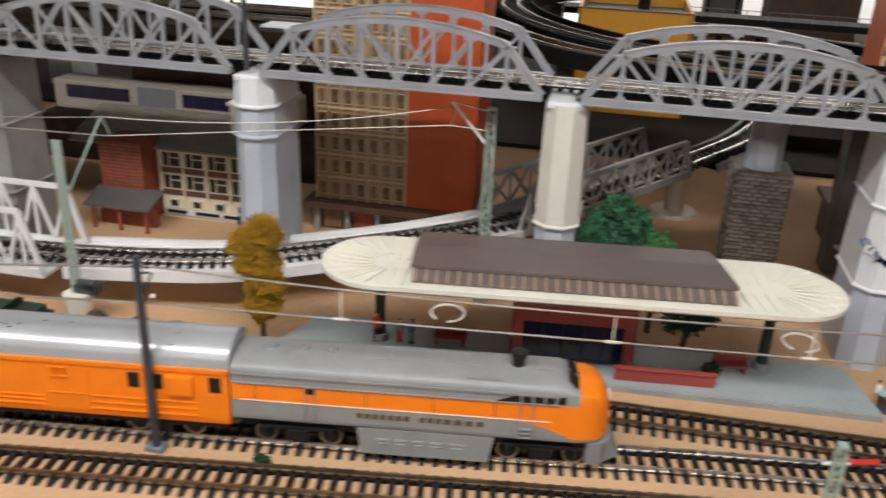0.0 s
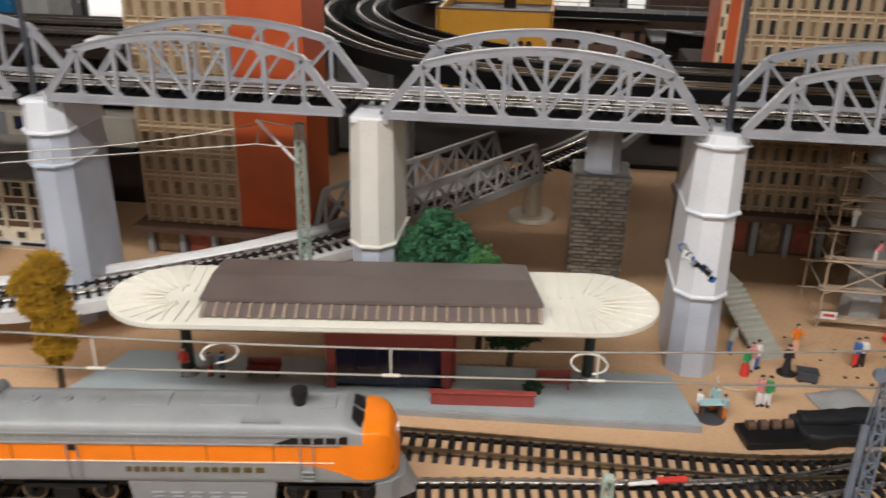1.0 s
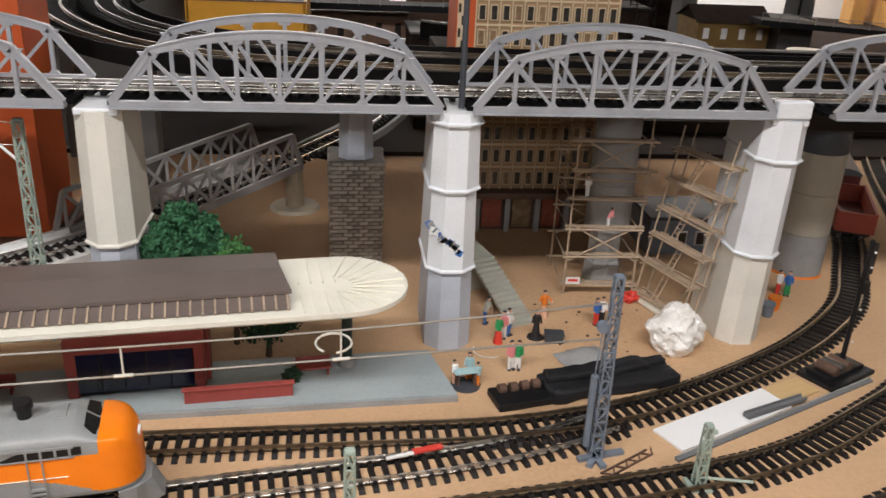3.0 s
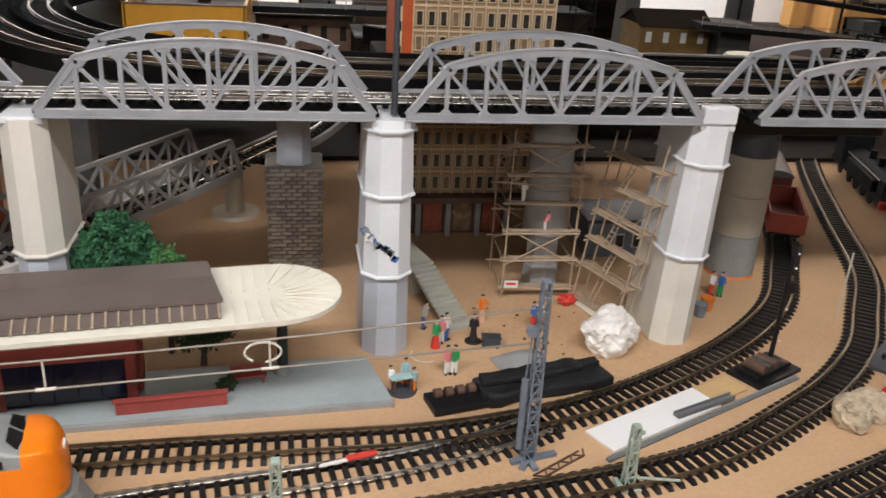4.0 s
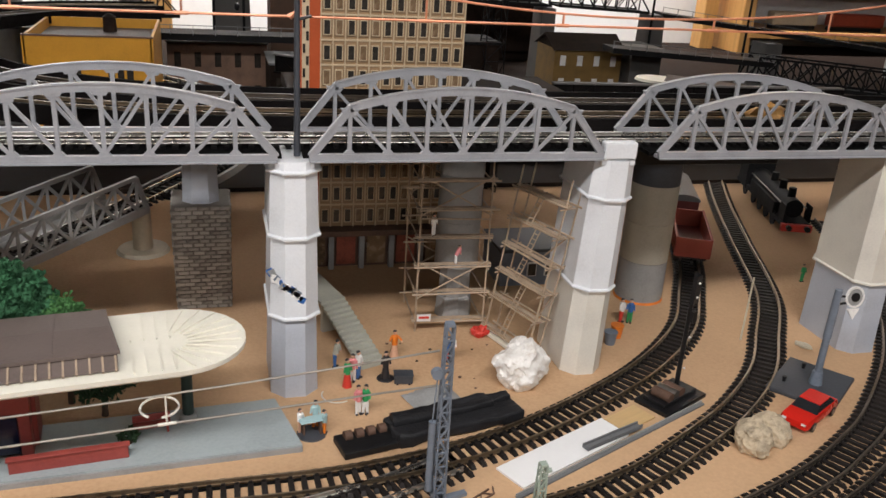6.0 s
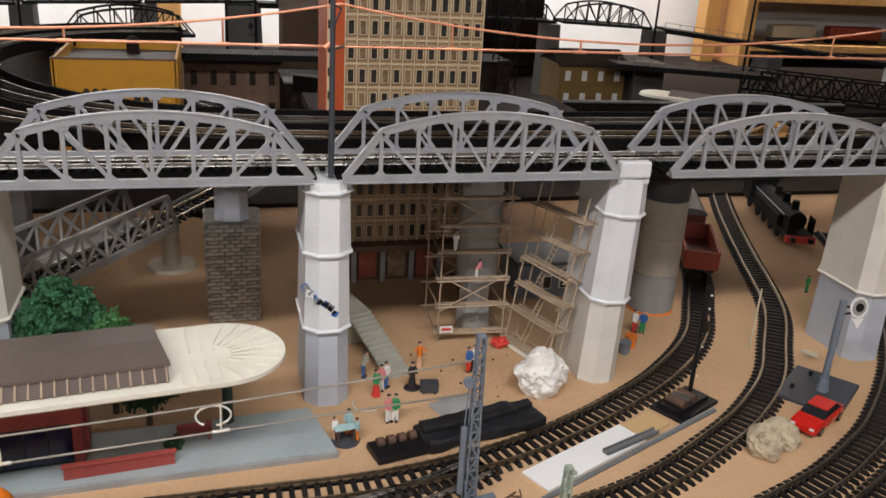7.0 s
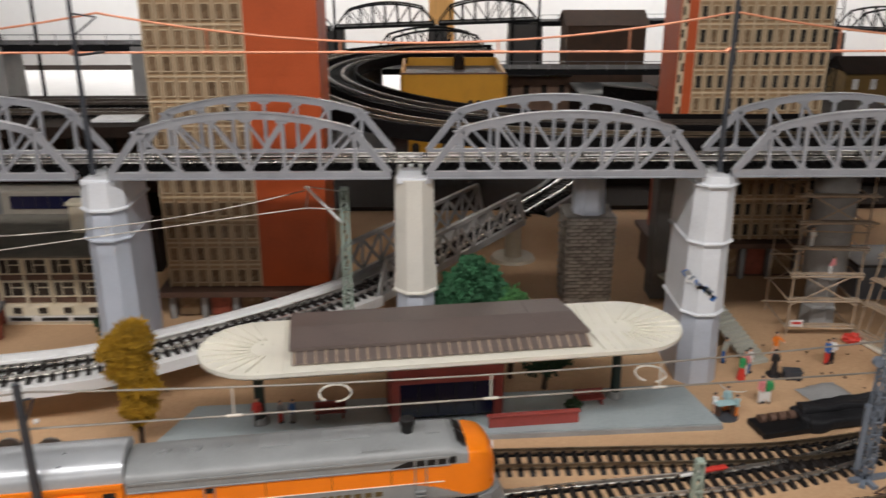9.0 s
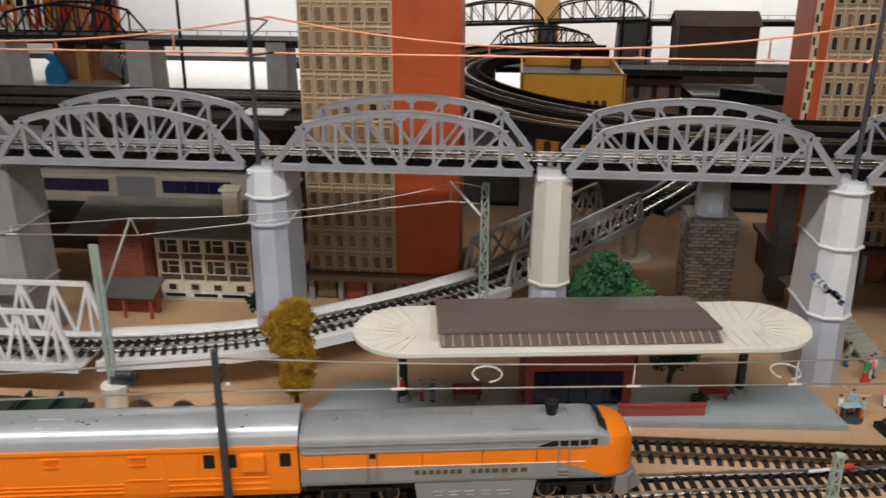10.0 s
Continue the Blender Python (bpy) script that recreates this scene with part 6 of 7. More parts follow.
# ---- tower blocks ----
def window_mesh(w, h, frame_mat, pane_mat, f=0.0007, cross=False):
    bm = bmesh.new()
    n = 0
    box(bm, (0, -0.0002, 0), (w, 0.0006, h))
    for fc in bm.faces:
        fc.material_index = 1
    n = len(bm.faces)
    for s in (-1, 1):
        box(bm, (s * w / 2, -0.0006, 0), (f, 0.0016, h + f))
        box(bm, (0, -0.0006, s * h / 2), (w + f, 0.0016, f))
    if cross:
        box(bm, (-w * 0.12, -0.0006, 0), (f * 0.8, 0.0014, h))
        box(bm, (w * 0.2, -0.0006, h * 0.1), (w * 0.6, 0.0014, f * 0.8))
    bm.faces.ensure_lookup_table()
    for fc in bm.faces[n:]:
        fc.material_index = 0
    return finish(bm, (frame_mat, pane_mat))


def tower(name, label, x0, xm, x1, y, depth, z0, z1, cols, row, win_w, win_h, pane_mats, orange_left, seed):
    """A tan slab with windows beside an orange stair shaft, on a brown shop floor."""
    t = thing(name, label, "tower block", 0, 0, 0)
    tan, orr = ((xm, x1), (x0, xm)) if orange_left else ((x0, xm), (xm, x1))
    bm = bmesh.new()
    box(bm, ((tan[0] + tan[1]) / 2, y + depth / 2, (z0 + z1) / 2), (tan[1] - tan[0], depth, z1 - z0))
    part("slab_wall", bm, M_TAN, t)
    bm = bmesh.new()
    box(bm, ((orr[0] + orr[1]) / 2, y - 0.0012 + depth / 2, (z0 + z1) / 2 + 0.003), (orr[1] - orr[0], depth, z1 - z0 + 0.006))
    part("stair_shaft", bm, M_TOWERO, t, "orange-red plain shaft")
    cw = (tan[1] - tan[0]) / cols
    for k in range(cols + 1):
        bm = bmesh.new()
        box(bm, (tan[0] + k * cw, y - 0.0010, (z0 + z1) / 2), (0.0010, 0.0020, z1 - z0))
        part("mullion", bm, M_TANF, t)
    rows = int((z1 - z0) / row)
    meshes = [window_mesh(win_w, win_h, M_TANF, p) for p in pane_mats]
    rnd = random.Random(seed)
    for r in range(rows):
        z = z0 + row * (r + 0.5)
        bm = bmesh.new()
        box(bm, ((tan[0] + tan[1]) / 2, y - 0.0006, z + row * 0.5), (tan[1] - tan[0], 0.0012, 0.0014))
        part("floor_band", bm, M_TANF, t)
        for c in range(cols):
            me = meshes[0] if rnd.random() < (0.97 if pane_mats[0] is M_PANEL else 0.80) or len(meshes) == 1 else meshes[1]
            piece("window", me, t, Matrix.Translation((tan[0] + (c + 0.5) * cw, y - 0.0004, z)))
    bm = bmesh.new()
    box(bm, ((x0 + x1) / 2, y + depth / 2, z0 - 0.0030), (x1 - x0 + 0.018, depth + 0.026, 0.0050), bev=0.0006)
    part("ledge", bm, M_BROWNW, t, "brown projecting ledge")
    bm = bmesh.new()
    box(bm, ((x0 + x1) / 2, y + depth / 2 + 0.004, z0 / 2 - 0.003), (x1 - x0 + 0.010, depth, z0 - 0.006))
    part("shop_floor", bm, M_BROWNW, t)
    n = 5
    for k in range(n):
        x = x0 + (x1 - x0) * (k + 0.5) / n
        bm = bmesh.new()
        box(bm, (x, y + 0.0015, z0 / 2 - 0.003), ((x1 - x0) / n * 0.62, 0.0020, (z0 - 0.006) * 0.80))
        part("shop_poster", bm, M_BRICKP if k % 2 else M_PANEL, t, "faded brown shop poster")
    for k in range(n + 1):
        x = x0 + (x1 - x0) * k / n
        bm = bmesh.new()
        box(bm, (x, y - 0.0010, z0 / 2 - 0.003), (0.0045, 0.0050, z0 - 0.006))
        part("shop_column", bm, M_CONC, t)
    bm = bmesh.new()
    box(bm, ((x0 + x1) / 2, y + depth / 2, z1 + 0.004), (x1 - x0 + 0.002, depth + 0.002, 0.004))
    part("roof_slab", bm, M_DBROWN, t)
    return t


tower("tower_block", "tan tower block with beige windows and an orange shaft", -0.4035, -0.3265, -0.2695, 0.1235, 0.06, 0.0285, 0.290, 7, 0.0196, 0.0068, 0.0118, (M_PANEL, M_PANE), False, 4)
t2 = tower("tower_block", "tan tower block with dark windows and an orange shaft", 0.0325, 0.0485, 0.1655, 0.205, 0.05, 0.0392, 0.335, 12, 0.0197, 0.0054, 0.0116, (M_PANE, M_PANEL), True, 5)

bm = bmesh.new()
box(bm, (0.0365, 0.2034, 0.187), (0.0058, 0.0012, 0.296))
strip_t = part("glazed_strip", bm, M_TANF, t2, "narrow tan strip with dark panes")
bm = bmesh.new()
box(bm, (0, 0, 0), (0.0020, 0.0010, 0.0070))
strip_me = finish(bm, M_PANE)
for k in range(30):
    piece("pane", strip_me, strip_t, Matrix.Translation((0.0352 if k % 2 else 0.0378, 0.2026, 0.046 + k * 0.0096)))

# ---- buildings at the back ----
yb = thing("yellow_building", "yellow roofless factory model with dark arched windows", "building", -0.1550, 0.45, 0.045)
W2, D2, H2 = 0.1210, 0.150, 0.113
for nm, c, s in (("front_wall", (0, 0, H2 / 2), (W2, 0.003, H2)), ("back_wall", (0, D2, H2 / 2), (W2, 0.003, H2)), ("side_wall", (-W2 / 2, D2 / 2, H2 / 2), (0.003, D2 + 0.003, H2)), ("side_wall", (W2 / 2, D2 / 2, H2 / 2), (0.003, D2 + 0.003, H2))):
    bm = bmesh.new()
    box(bm, c, s)
    part(nm, bm, M_YELLOW, yb)
bm = bmesh.new()
box(bm, (0, D2 / 2, H2 - 0.012), (W2 - 0.004, D2 - 0.004, 0.003))
part("flat_roof", bm, M_FARP, yb, "sunken grey roof")
bm = bmesh.new()
box(bm, (0, 0.000, H2 + 0.0008), (W2 + 0.003, 0.0045, 0.0016))
part("parapet", bm, M_BROWNW, yb)
for k, (wx, wz, big) in enumerate([(-0.030, H2 - 0.040, 0), (-0.021, H2 - 0.040, 0), (-0.012, H2 - 0.040, 0), (0.020, H2 - 0.040, 0), (0.029, H2 - 0.040, 0), (0.038, H2 - 0.040, 0)] + [(-0.045 + 0.018 * i, 0.022, 1) for i in range(6)]):
    bm = bmesh.new()
    w, h = (0.0065, 0.020) if not big else (0.0090, 0.020)
    side_prism(bm, [(wx - w / 2, wz - h / 2), (wx + w / 2, wz - h / 2), (wx + w / 2, wz + h / 2 - w / 3), (wx + w / 4, wz + h / 2), (wx - w / 4, wz + h / 2), (wx - w / 2, wz + h / 2 - w / 3)], -0.0022, -0.0014)
    part("window", bm, M_PANE, yb, "dark arched window")
chim = solo("roof_tank", (lambda b: (rod(b, (0, 0, 0), (0, 0, 0.016), 0.0075, 0.0070, 16), rod(b, (0, 0, 0.016), (0, 0, 0.020), 0.0078, 0.002, 16), b)[2])(bmesh.new()), M_DBROWN, "dark brown tank on the yellow building's roof", "tank", -0.145, 0.56, 0.1485, smooth=True)


def plain_building(name, label, x, y, z, w, d, h, wall, roof, rows=0, cols=0, gable=False, chimneys=0, pane=None):
    b = thing(name, label, "building", x, y, z)
    bm = bmesh.new()
    box(bm, (0, d / 2, h / 2), (w, d, h))
    part("wall_block", bm, wall, b)
    bm = bmesh.new()
    if gable:
        loft(bm, [[(sx, -0.006, h - 0.002), (sx, d / 2, h + d * 0.26), (sx, d + 0.006, h - 0.002), (sx, d / 2, h + d * 0.26 - 0.005)] for sx in (-w / 2 - 0.005, w / 2 + 0.005)])
        loft(bm, [[(sx, 0, h), (sx, d / 2, h + d * 0.24), (sx, d, h)] for sx in (-w / 2, w / 2)])
    else:
        box(bm, (0, d / 2, h + 0.0015), (w + 0.004, d + 0.004, 0.003), bev=0.0006)
    part("roof", bm, roof, b)
    for r in range(rows):
        for c in range(cols):
            bm = bmesh.new()
            box(bm, (w * ((c + 0.5) / cols - 0.5), -0.0002, h * (r + 0.6) / (rows + 0.1)), (w / cols * 0.32, 0.0016, h / rows * 0.42))
            part("window", bm, pane or M_PANE, b)
    for k in range(chimneys):
        bm = bmesh.new()
        box(bm, (w * ((k + 1) / (chimneys + 1) - 0.5), d * 0.4, h + 0.006), (0.007, 0.006, 0.010), bev=0.0005)
        part("chimney", bm, M_LDARK, b)
    return b


plain_building("brick_workshop", "brown brick workshop with a pale flat roof and chimneys", -0.027, 0.82, 0.0, 0.142, 0.10, 0.099, M_WORKS, M_CONC, 2, 5, chimneys=2)
plain_building("brown_mill", "dark brown gabled mill high behind the bridges", 0.126, 0.96, 0.0, 0.136, 0.08, 0.168, M_MILL, M_MILL, 0, 0, gable=True, chimneys=0)
plain_building("yellow_house", "ochre house with a dark roof and white windows", 0.618, 0.95, 0.0, 0.130, 0.09, 0.085, M_OCHRE, M_DBROWN, 2, 4, gable=True, pane=M_FWHITE)
plain_building("grey_warehouse", "dark grey warehouse block", 0.722, 0.93, 0.0, 0.060, 0.09, 0.090, M_FARP, M_FARP)
plain_building("engine_shed", "dark engine shed with a pale roof edge", 0.100, 0.70, 0.02, 0.120, 0.10, 0.070, M_DBROWN, M_VANROOF, 1, 5)
plain_building("concrete_silo", "dull concrete block beside the yellow building", -0.287, 0.71, 0.0, 0.066, 0.06, 0.127, M_CONC, M_FARP)
plain_building("coaling_tower", "dark coaling tower block behind the bridge", 0.235, 0.42, 0.0, 0.070, 0.06, 0.165, M_DBROWN, M_FARB, 2, 3)
hut = plain_building("grey_hut", "blue-grey hut with white-framed windows behind the scaffold", 0.228, 0.150, 0.0, 0.062, 0.05, 0.031, M_MASTB, M_MASTD)
for wx in (-0.003, 0.013):
    for nm, dy, sx, sz, m in (("window_frame", -0.0006, 0.0085, 0.0125, M_FWHITE), ("pane", -0.0014, 0.0066, 0.0105, M_PANE)):
        bm = bmesh.new()
        box(bm, (wx, dy, 0.0150), (sx, 0.0012, sz))
        part(nm, bm, m, hut)
# Made-up block that hides lit ground and keeps this space dark.
plain_building("dark_block", "dark brown backdrop block with windows, added to darken the space under the upper tracks", -0.56, 0.34, 0.0, 0.28, 0.08, 0.125, M_BROWNW, M_DBROWN, 2, 7)

b3 = thing("school_building", "cream school building model with large gridded windows", "building", -0.4975, 0.110, 0.0)
bm = bmesh.new()
box(bm, (0, 0.025, 0.031), (0.086, 0.050, 0.062))
part("wall_block", bm, M_SCHOOL, b3)
wm3 = window_mesh(0.0170, 0.0130, M_SCHOOL, M_PANE, 0.0008, True)
for r, z in enumerate((0.0330, 0.0530)):
    for c in range(4):
        piece("window", wm3, b3, Matrix.Translation((-0.0315 + c * 0.021, -0.0006, z)))
    bm = bmesh.new()
    box(bm, (0, -0.0004, z - 0.0098), (0.084, 0.0010, 0.0052))
    part("spandrel", bm, M_BROWNW, b3)
wm4 = window_mesh(0.0080, 0.0065, M_SCHOOL, M_PANE, 0.0006)
for c in range(4):
    piece("window", wm4, b3, Matrix.Translation((-0.0315 + c * 0.021, -0.0006, 0.0135)))
for c in range(5):
    bm = bmesh.new()
    box(bm, (-0.0425 + c * 0.02125, -0.0014, 0.040), (0.0014, 0.0026, 0.042))
    part("pilaster", bm, M_SCHOOL, b3)
bm = bmesh.new()
box(bm, (0, -0.0014, 0.0060), (0.082, 0.0012, 0.0052))
part("sign_board", bm, M_FWHITE, b3, "white sign board")
for a, b in ((-0.038, -0.020), (-0.012, 0.010), (0.014, 0.037)):
    bm = bmesh.new()
    box(bm, ((a + b) / 2, -0.0024, 0.0060), (b - a, 0.0006, 0.0028))
    part("lettering_bar", bm, M_LDARK, b3)
bm = bmesh.new()
loft(bm, [[(x, -0.004, 0.0625), (x, 0.050, 0.0820), (x, 0.053, 0.0800), (x, -0.004, 0.0610)] for x in (-0.125, 0.046)])
part("roof", bm, M_SLATE, b3, "sloping grey roof")
bm = bmesh.new()
box(bm, (0.0195, 0.030, 0.086), (0.0145, 0.012, 0.026), bev=0.0006)
box(bm, (0.0195, 0.030, 0.0985), (0.0185, 0.015, 0.0030), bev=0.0005)
part("chimney", bm, M_SCHOOL, b3, "cream chimney block")
bh = thing("brick_house", "small red brick house with a dark porch roof", "building", -0.563, 0.085, 0.0)
bm = bmesh.new()
box(bm, (0, 0.020, 0.035), (0.038, 0.036, 0.070))
part("wall_block", bm, M_BRICKP, bh)
for k in range(22):
    bm = bmesh.new()
    box(bm, (0, 0.0018, 0.006 + k * 0.003), (0.0384, 0.0006, 0.0006))
    part("brick_course", bm, M_BROWNW, bh)
bm = bmesh.new()
loft(bm, [[(x, -0.022, 0.0225), (x, 0.004, 0.031), (x, 0.004, 0.029), (x, -0.022, 0.0205)] for x in (-0.024, 0.036)])
part("porch_roof", bm, M_FARP, bh, "dark grey porch roof")
for x in (-0.018, 0.006, 0.030):
    bm = bmesh.new()
    box(bm, (x, -0.017, 0.0105), (0.0024, 0.0024, 0.021))
    part("porch_post", bm, M_BRICKP, bh)
bm = bmesh.new()
box(bm, (0.006, -0.002, 0.010), (0.050, 0.006, 0.020))
part("porch_wall", bm, M_BRICKP, bh)

sc = thing("standing_coach", "cream model tram coach with long navy windows behind the bridge", "railway coach", -0.595, 0.235, 0.0)
bm = bmesh.new()
box(bm, (0, 0.015, 0.066), (0.260, 0.030, 0.030), bev=0.002)
part("body", bm, M_TRAM, sc)
for x0, x1 in ((-0.115, -0.045), (0.012, 0.085)):
    for k in range(6):
        bm = bmesh.new()
        box(bm, (x0 + (x1 - x0) * (k + 0.5) / 6, -0.0006, 0.0700), ((x1 - x0) / 6 - 0.0006, 0.0012, 0.0125))
        part("window", bm, M_NAVY, sc)
bm = bmesh.new()
box(bm, (-0.016, -0.0008, 0.0665), (0.040, 0.0014, 0.027))
part("side_panel", bm, M_VANROOF, sc)
bm = bmesh.new()
box(bm, (0, 0.015, 0.0480), (0.250, 0.028, 0.008))
part("underframe", bm, M_LDARK, sc)
bm = bmesh.new()
box(bm, (0, 0.015, 0.0220), (0.300, 0.040, 0.044))
part("stand", bm, M_DBROWN, sc, "dark raised stand")

# ---- upper levels ----
def board(name, label, c, s, material):
    bm = bmesh.new()
    box(bm, (0, 0, 0), s, bev=0.001)
    return solo(name, bm, material, label, "board", *c)


board("upper_board", "dark painted upper baseboard behind the bridge", (0.165, 0.255, 0.135), (0.270, 0.24, 0.010), M_DBROWN)
board("upper_board", "dark painted upper baseboard behind the bridge", (-0.72, 0.262, 0.148), (0.62, 0.16, 0.010), M_DBROWN)
board("upper_board", "dark painted upper baseboard behind the bridge", (0.36, 0.60, 0.010), (0.66, 0.16, 0.020), M_DBROWN)
board("dark_lintel", "black lintel beam over the curved tracks", (0.322, 0.118, 0.136), (0.17, 0.045, 0.026), M_BLACK)
for x, y, r in ((0.312, 0.118, 0.0200),):
    rp = thing("round_column", "grey round column with a dark cap beside the tracks", "column", x, y, 0)
    for z0, z1, m in ((0.0, 0.002, M_FORANGE), (0.002, 0.036, M_CONC), (0.0365, 0.070, M_DRUM), (0.0705, 0.103, M_DRUM), (0.103, 0.123, M_MASTD)):
        bm = bmesh.new()
        rod(bm, (0, 0, z0), (0, 0, z1), r + (0.0008 if z0 == 0 else 0), r, 30)
        part("drum", bm, m, rp, smooth=True)


def plate_girder(x0, x1, y, z, h, slope=0.0):
    t = thing("plate_girder_bridge", "dark grey plate girder with ribs behind the bridge", "bridge", group="plate girders")
    bm = bmesh.new()
    beam(bm, (x0, y, z), (x1, y + slope, z), 0.002, h)
    part("web", bm, M_GIRDD, t)
    for dz in (-h / 2, h / 2):
        bm = bmesh.new()
        beam(bm, (x0, y, z + dz), (x1, y + slope, z + dz), 0.009, 0.0016)
        part("flange", bm, M_FARP if dz > 0 else M_GIRDD, t)
    n = int((x1 - x0) / 0.022)
    for k in range(n + 1):
        u = k / n
        bm = bmesh.new()
        box(bm, (x0 + (x1 - x0) * u, y + slope * u - 0.002, z), (0.0016, 0.004, h - 0.002))
        part("rib", bm, M_GIRDD, t)
        if k < n:
            v = (k + 1) / n
            e0, e1 = (-1, 1) if k % 2 else (1, -1)
            bm = bmesh.new()
            beam(bm, (x0 + (x1 - x0) * u, y + slope * u - 0.0022, z + e0 * h * 0.40), (x0 + (x1 - x0) * v, y + slope * v - 0.0022, z + e1 * h * 0.40), 0.0010, 0.0016)
            part("brace", bm, M_GIRDD, t)
    return t


plate_girder(0.035, 0.300, 0.520, 0.124, 0.020, -0.190)
plate_girder(0.300, 0.640, 0.330, 0.132, 0.020, -0.010)
for x, y in ((0.02, 0.165), (0.30, 0.175), (0.56, 0.175), (-0.21, 0.205), (-0.33, 0.42)):
    bm = bmesh.new()
    box(bm, (0, 0, 0.075), (0.014, 0.022, 0.150), bev=0.001)
    solo("trestle_post", bm, M_FARP, "grey post carrying the raised trackbed", "post", x, y, 0, group="trestle posts")


# ---- dark arched bridges far behind ----
def dark_span():
    span = thing("far_arch_bridge", "black arched truss bridge span far behind", "bridge", group="far bridges")
    for y in (0.0, 0.055):
        bm = bmesh.new()
        box(bm, (SPAN / 2, y, 0.002), (SPAN, 0.003, 0.005))
        part("bottom_chord", bm, M_FARB, span)
        bm = bmesh.new()
        pts = [(0.0, 0.003)] + [(0.125 + 0.75 * i / 10, arch_height(0.125 + 0.75 * i / 10)) for i in range(11)] + [(1.0, 0.003)]
        loft(bm, [[(u * SPAN, y + dy, h + dz) for dy, dz in ((-0.0015, -0.0017), (0.0015, -0.0017), (0.0015, 0.0017), (-0.0015, 0.0017))] for u, h in pts])
        part("arch_chord", bm, M_FARB, span)
        for k in range(1, 8):
            bm = bmesh.new()
            beam(bm, (k / 8 * SPAN, y, 0), (k / 8 * SPAN, y, arch_height(k / 8)), 0.0020, 0.0020)
            if k < 7:
                a, b = (k, k + 1) if k < 4 else (k + 1, k)
                beam(bm, (a / 8 * SPAN, y, arch_height(a / 8)), (b / 8 * SPAN, y, 0.003), 0.0014, 0.0016)
            part("web_member", bm, M_FARB, span)
    bm = bmesh.new()
    box(bm, (SPAN / 2, 0.0275, 0.001), (SPAN, 0.052, 0.003))
    part("deck", bm, M_FARB, span)
    return span


fs = dark_span()
fs.matrix_basis = pose(-0.356, 1.08, 0.148, 0, -2, 0)
for x, y, z, ry, rz in ((-0.164, 1.08, 0.155, -2, 0), (-0.552, 1.08, 0.142, -1, 0), (0.592, 1.05, 0.147, 2, 0), (0.392, 1.05, 0.150, 1, 0), (-0.905, 0.50, 0.186, 0, 0), (-1.10, 0.50, 0.186, 0, 0), (-0.262, 0.86, 0.124, 0, 12)):
    copy_thing(fs, pose(x, y, z, 0, ry, rz))


def far_pier(x, y, h, w=0.030, m=None):
    bm = bmesh.new()
    loft(bm, [[(sx * w / 2, sy * 0.028, 0) for sx, sy in ((-1, -1), (1, -1), (1, 1), (-1, 1))], [(sx * w / 2 * 0.86, sy * 0.025, h) for sx, sy in ((-1, -1), (1, -1), (1, 1), (-1, 1))]])
    solo("far_pier", bm, m or M_FARP, "grey tapered bridge pier far behind", "bridge pier", x, y + 0.028, 0, group="far piers")


for x, y, h, w in ((-0.360, 1.08, 0.146, 0.042), (-0.165, 1.08, 0.152, 0.042), (0.0, 1.08, 0.156, 0.070), (0.575, 1.05, 0.143, 0.030), (0.800, 1.05, 0.138, 0.034), (1.02, 0.98, 0.10, 0.04), (-0.17, 0.87, 0.122, 0.03)):
    far_pier(x, y, h, w)
# Paler grey on these three stands in for their lit right faces.
for x, w in ((-0.712, 0.036), (-0.530, 0.030), (-0.905, 0.036)):
    far_pier(x, 0.50, 0.184, w, M_CONC)


def far_deck(a, b, w=0.05):
    t = thing("far_trackbed", "black raised trackbed with a thin rail far behind", "trackbed", group="far trackbeds")
    bm = bmesh.new()
    beam(bm, a, b, w, 0.009)
    part("deck", bm, M_FARB, t)
    d = V(b) - V(a)
    n = max(2, int(d.length / 0.03))
    side = V((d.y, -d.x, 0)).normalized() * w / 2
    bm = bmesh.new()
    beam(bm, V(a) + side + V((0, 0, 0.016)), V(b) + side + V((0, 0, 0.016)), 0.001, 0.001)
    part("handrail", bm, M_VANROOF, t)
    for k in range(n + 1):
        bm = bmesh.new()
        p = V(a).lerp(V(b), k / n) + side
        beam(bm, p + V((0, 0, 0.003)), p + V((0, 0, 0.017)), 0.0009, 0.0009)
        part("rail_post", bm, M_VANROOF, t)


far_deck((-0.720, 0.528, 0.1820), (-0.42, 0.528, 0.1820))
far_deck((0.812, 1.078, 0.138), (1.35, 1.00, 0.085))
far_deck((0.025, 1.10, 0.158), (0.30, 1.12, 0.158))
far_deck((-0.60, 0.78, 0.118), (0.30, 0.80, 0.112))
far_deck((0.62, 0.88, 0.098), (0.92, 0.86, 0.083))
lattice_bridge("black_trestle_bridge", "black lattice truss bridge far behind", (0.885, 0.87, 0.056), (1.165, 0.80, 0.040), 0.05, 0.044, 9, M_FARB)
lattice_bridge("cream_fence_girder", "cream lattice girder far behind the bridge", (-0.76, 0.70, 0.062), (-0.54, 0.70, 0.062), 0.04, 0.022, 12, M_CREAMW)
cr = lattice_mast("lattice_tower", "dark lattice crane tower behind the bridge", 0.262, 0.42, 0, 0.34, 0.013, M_FARB, 16)
cr["category"] = "lattice tower"
cr2 = lattice_mast("lattice_tower", "dark lattice crane tower behind the bridge", 0.222, 0.47, 0, 0.36, 0.006, M_FARB, 22)
cr2["category"] = "lattice tower"
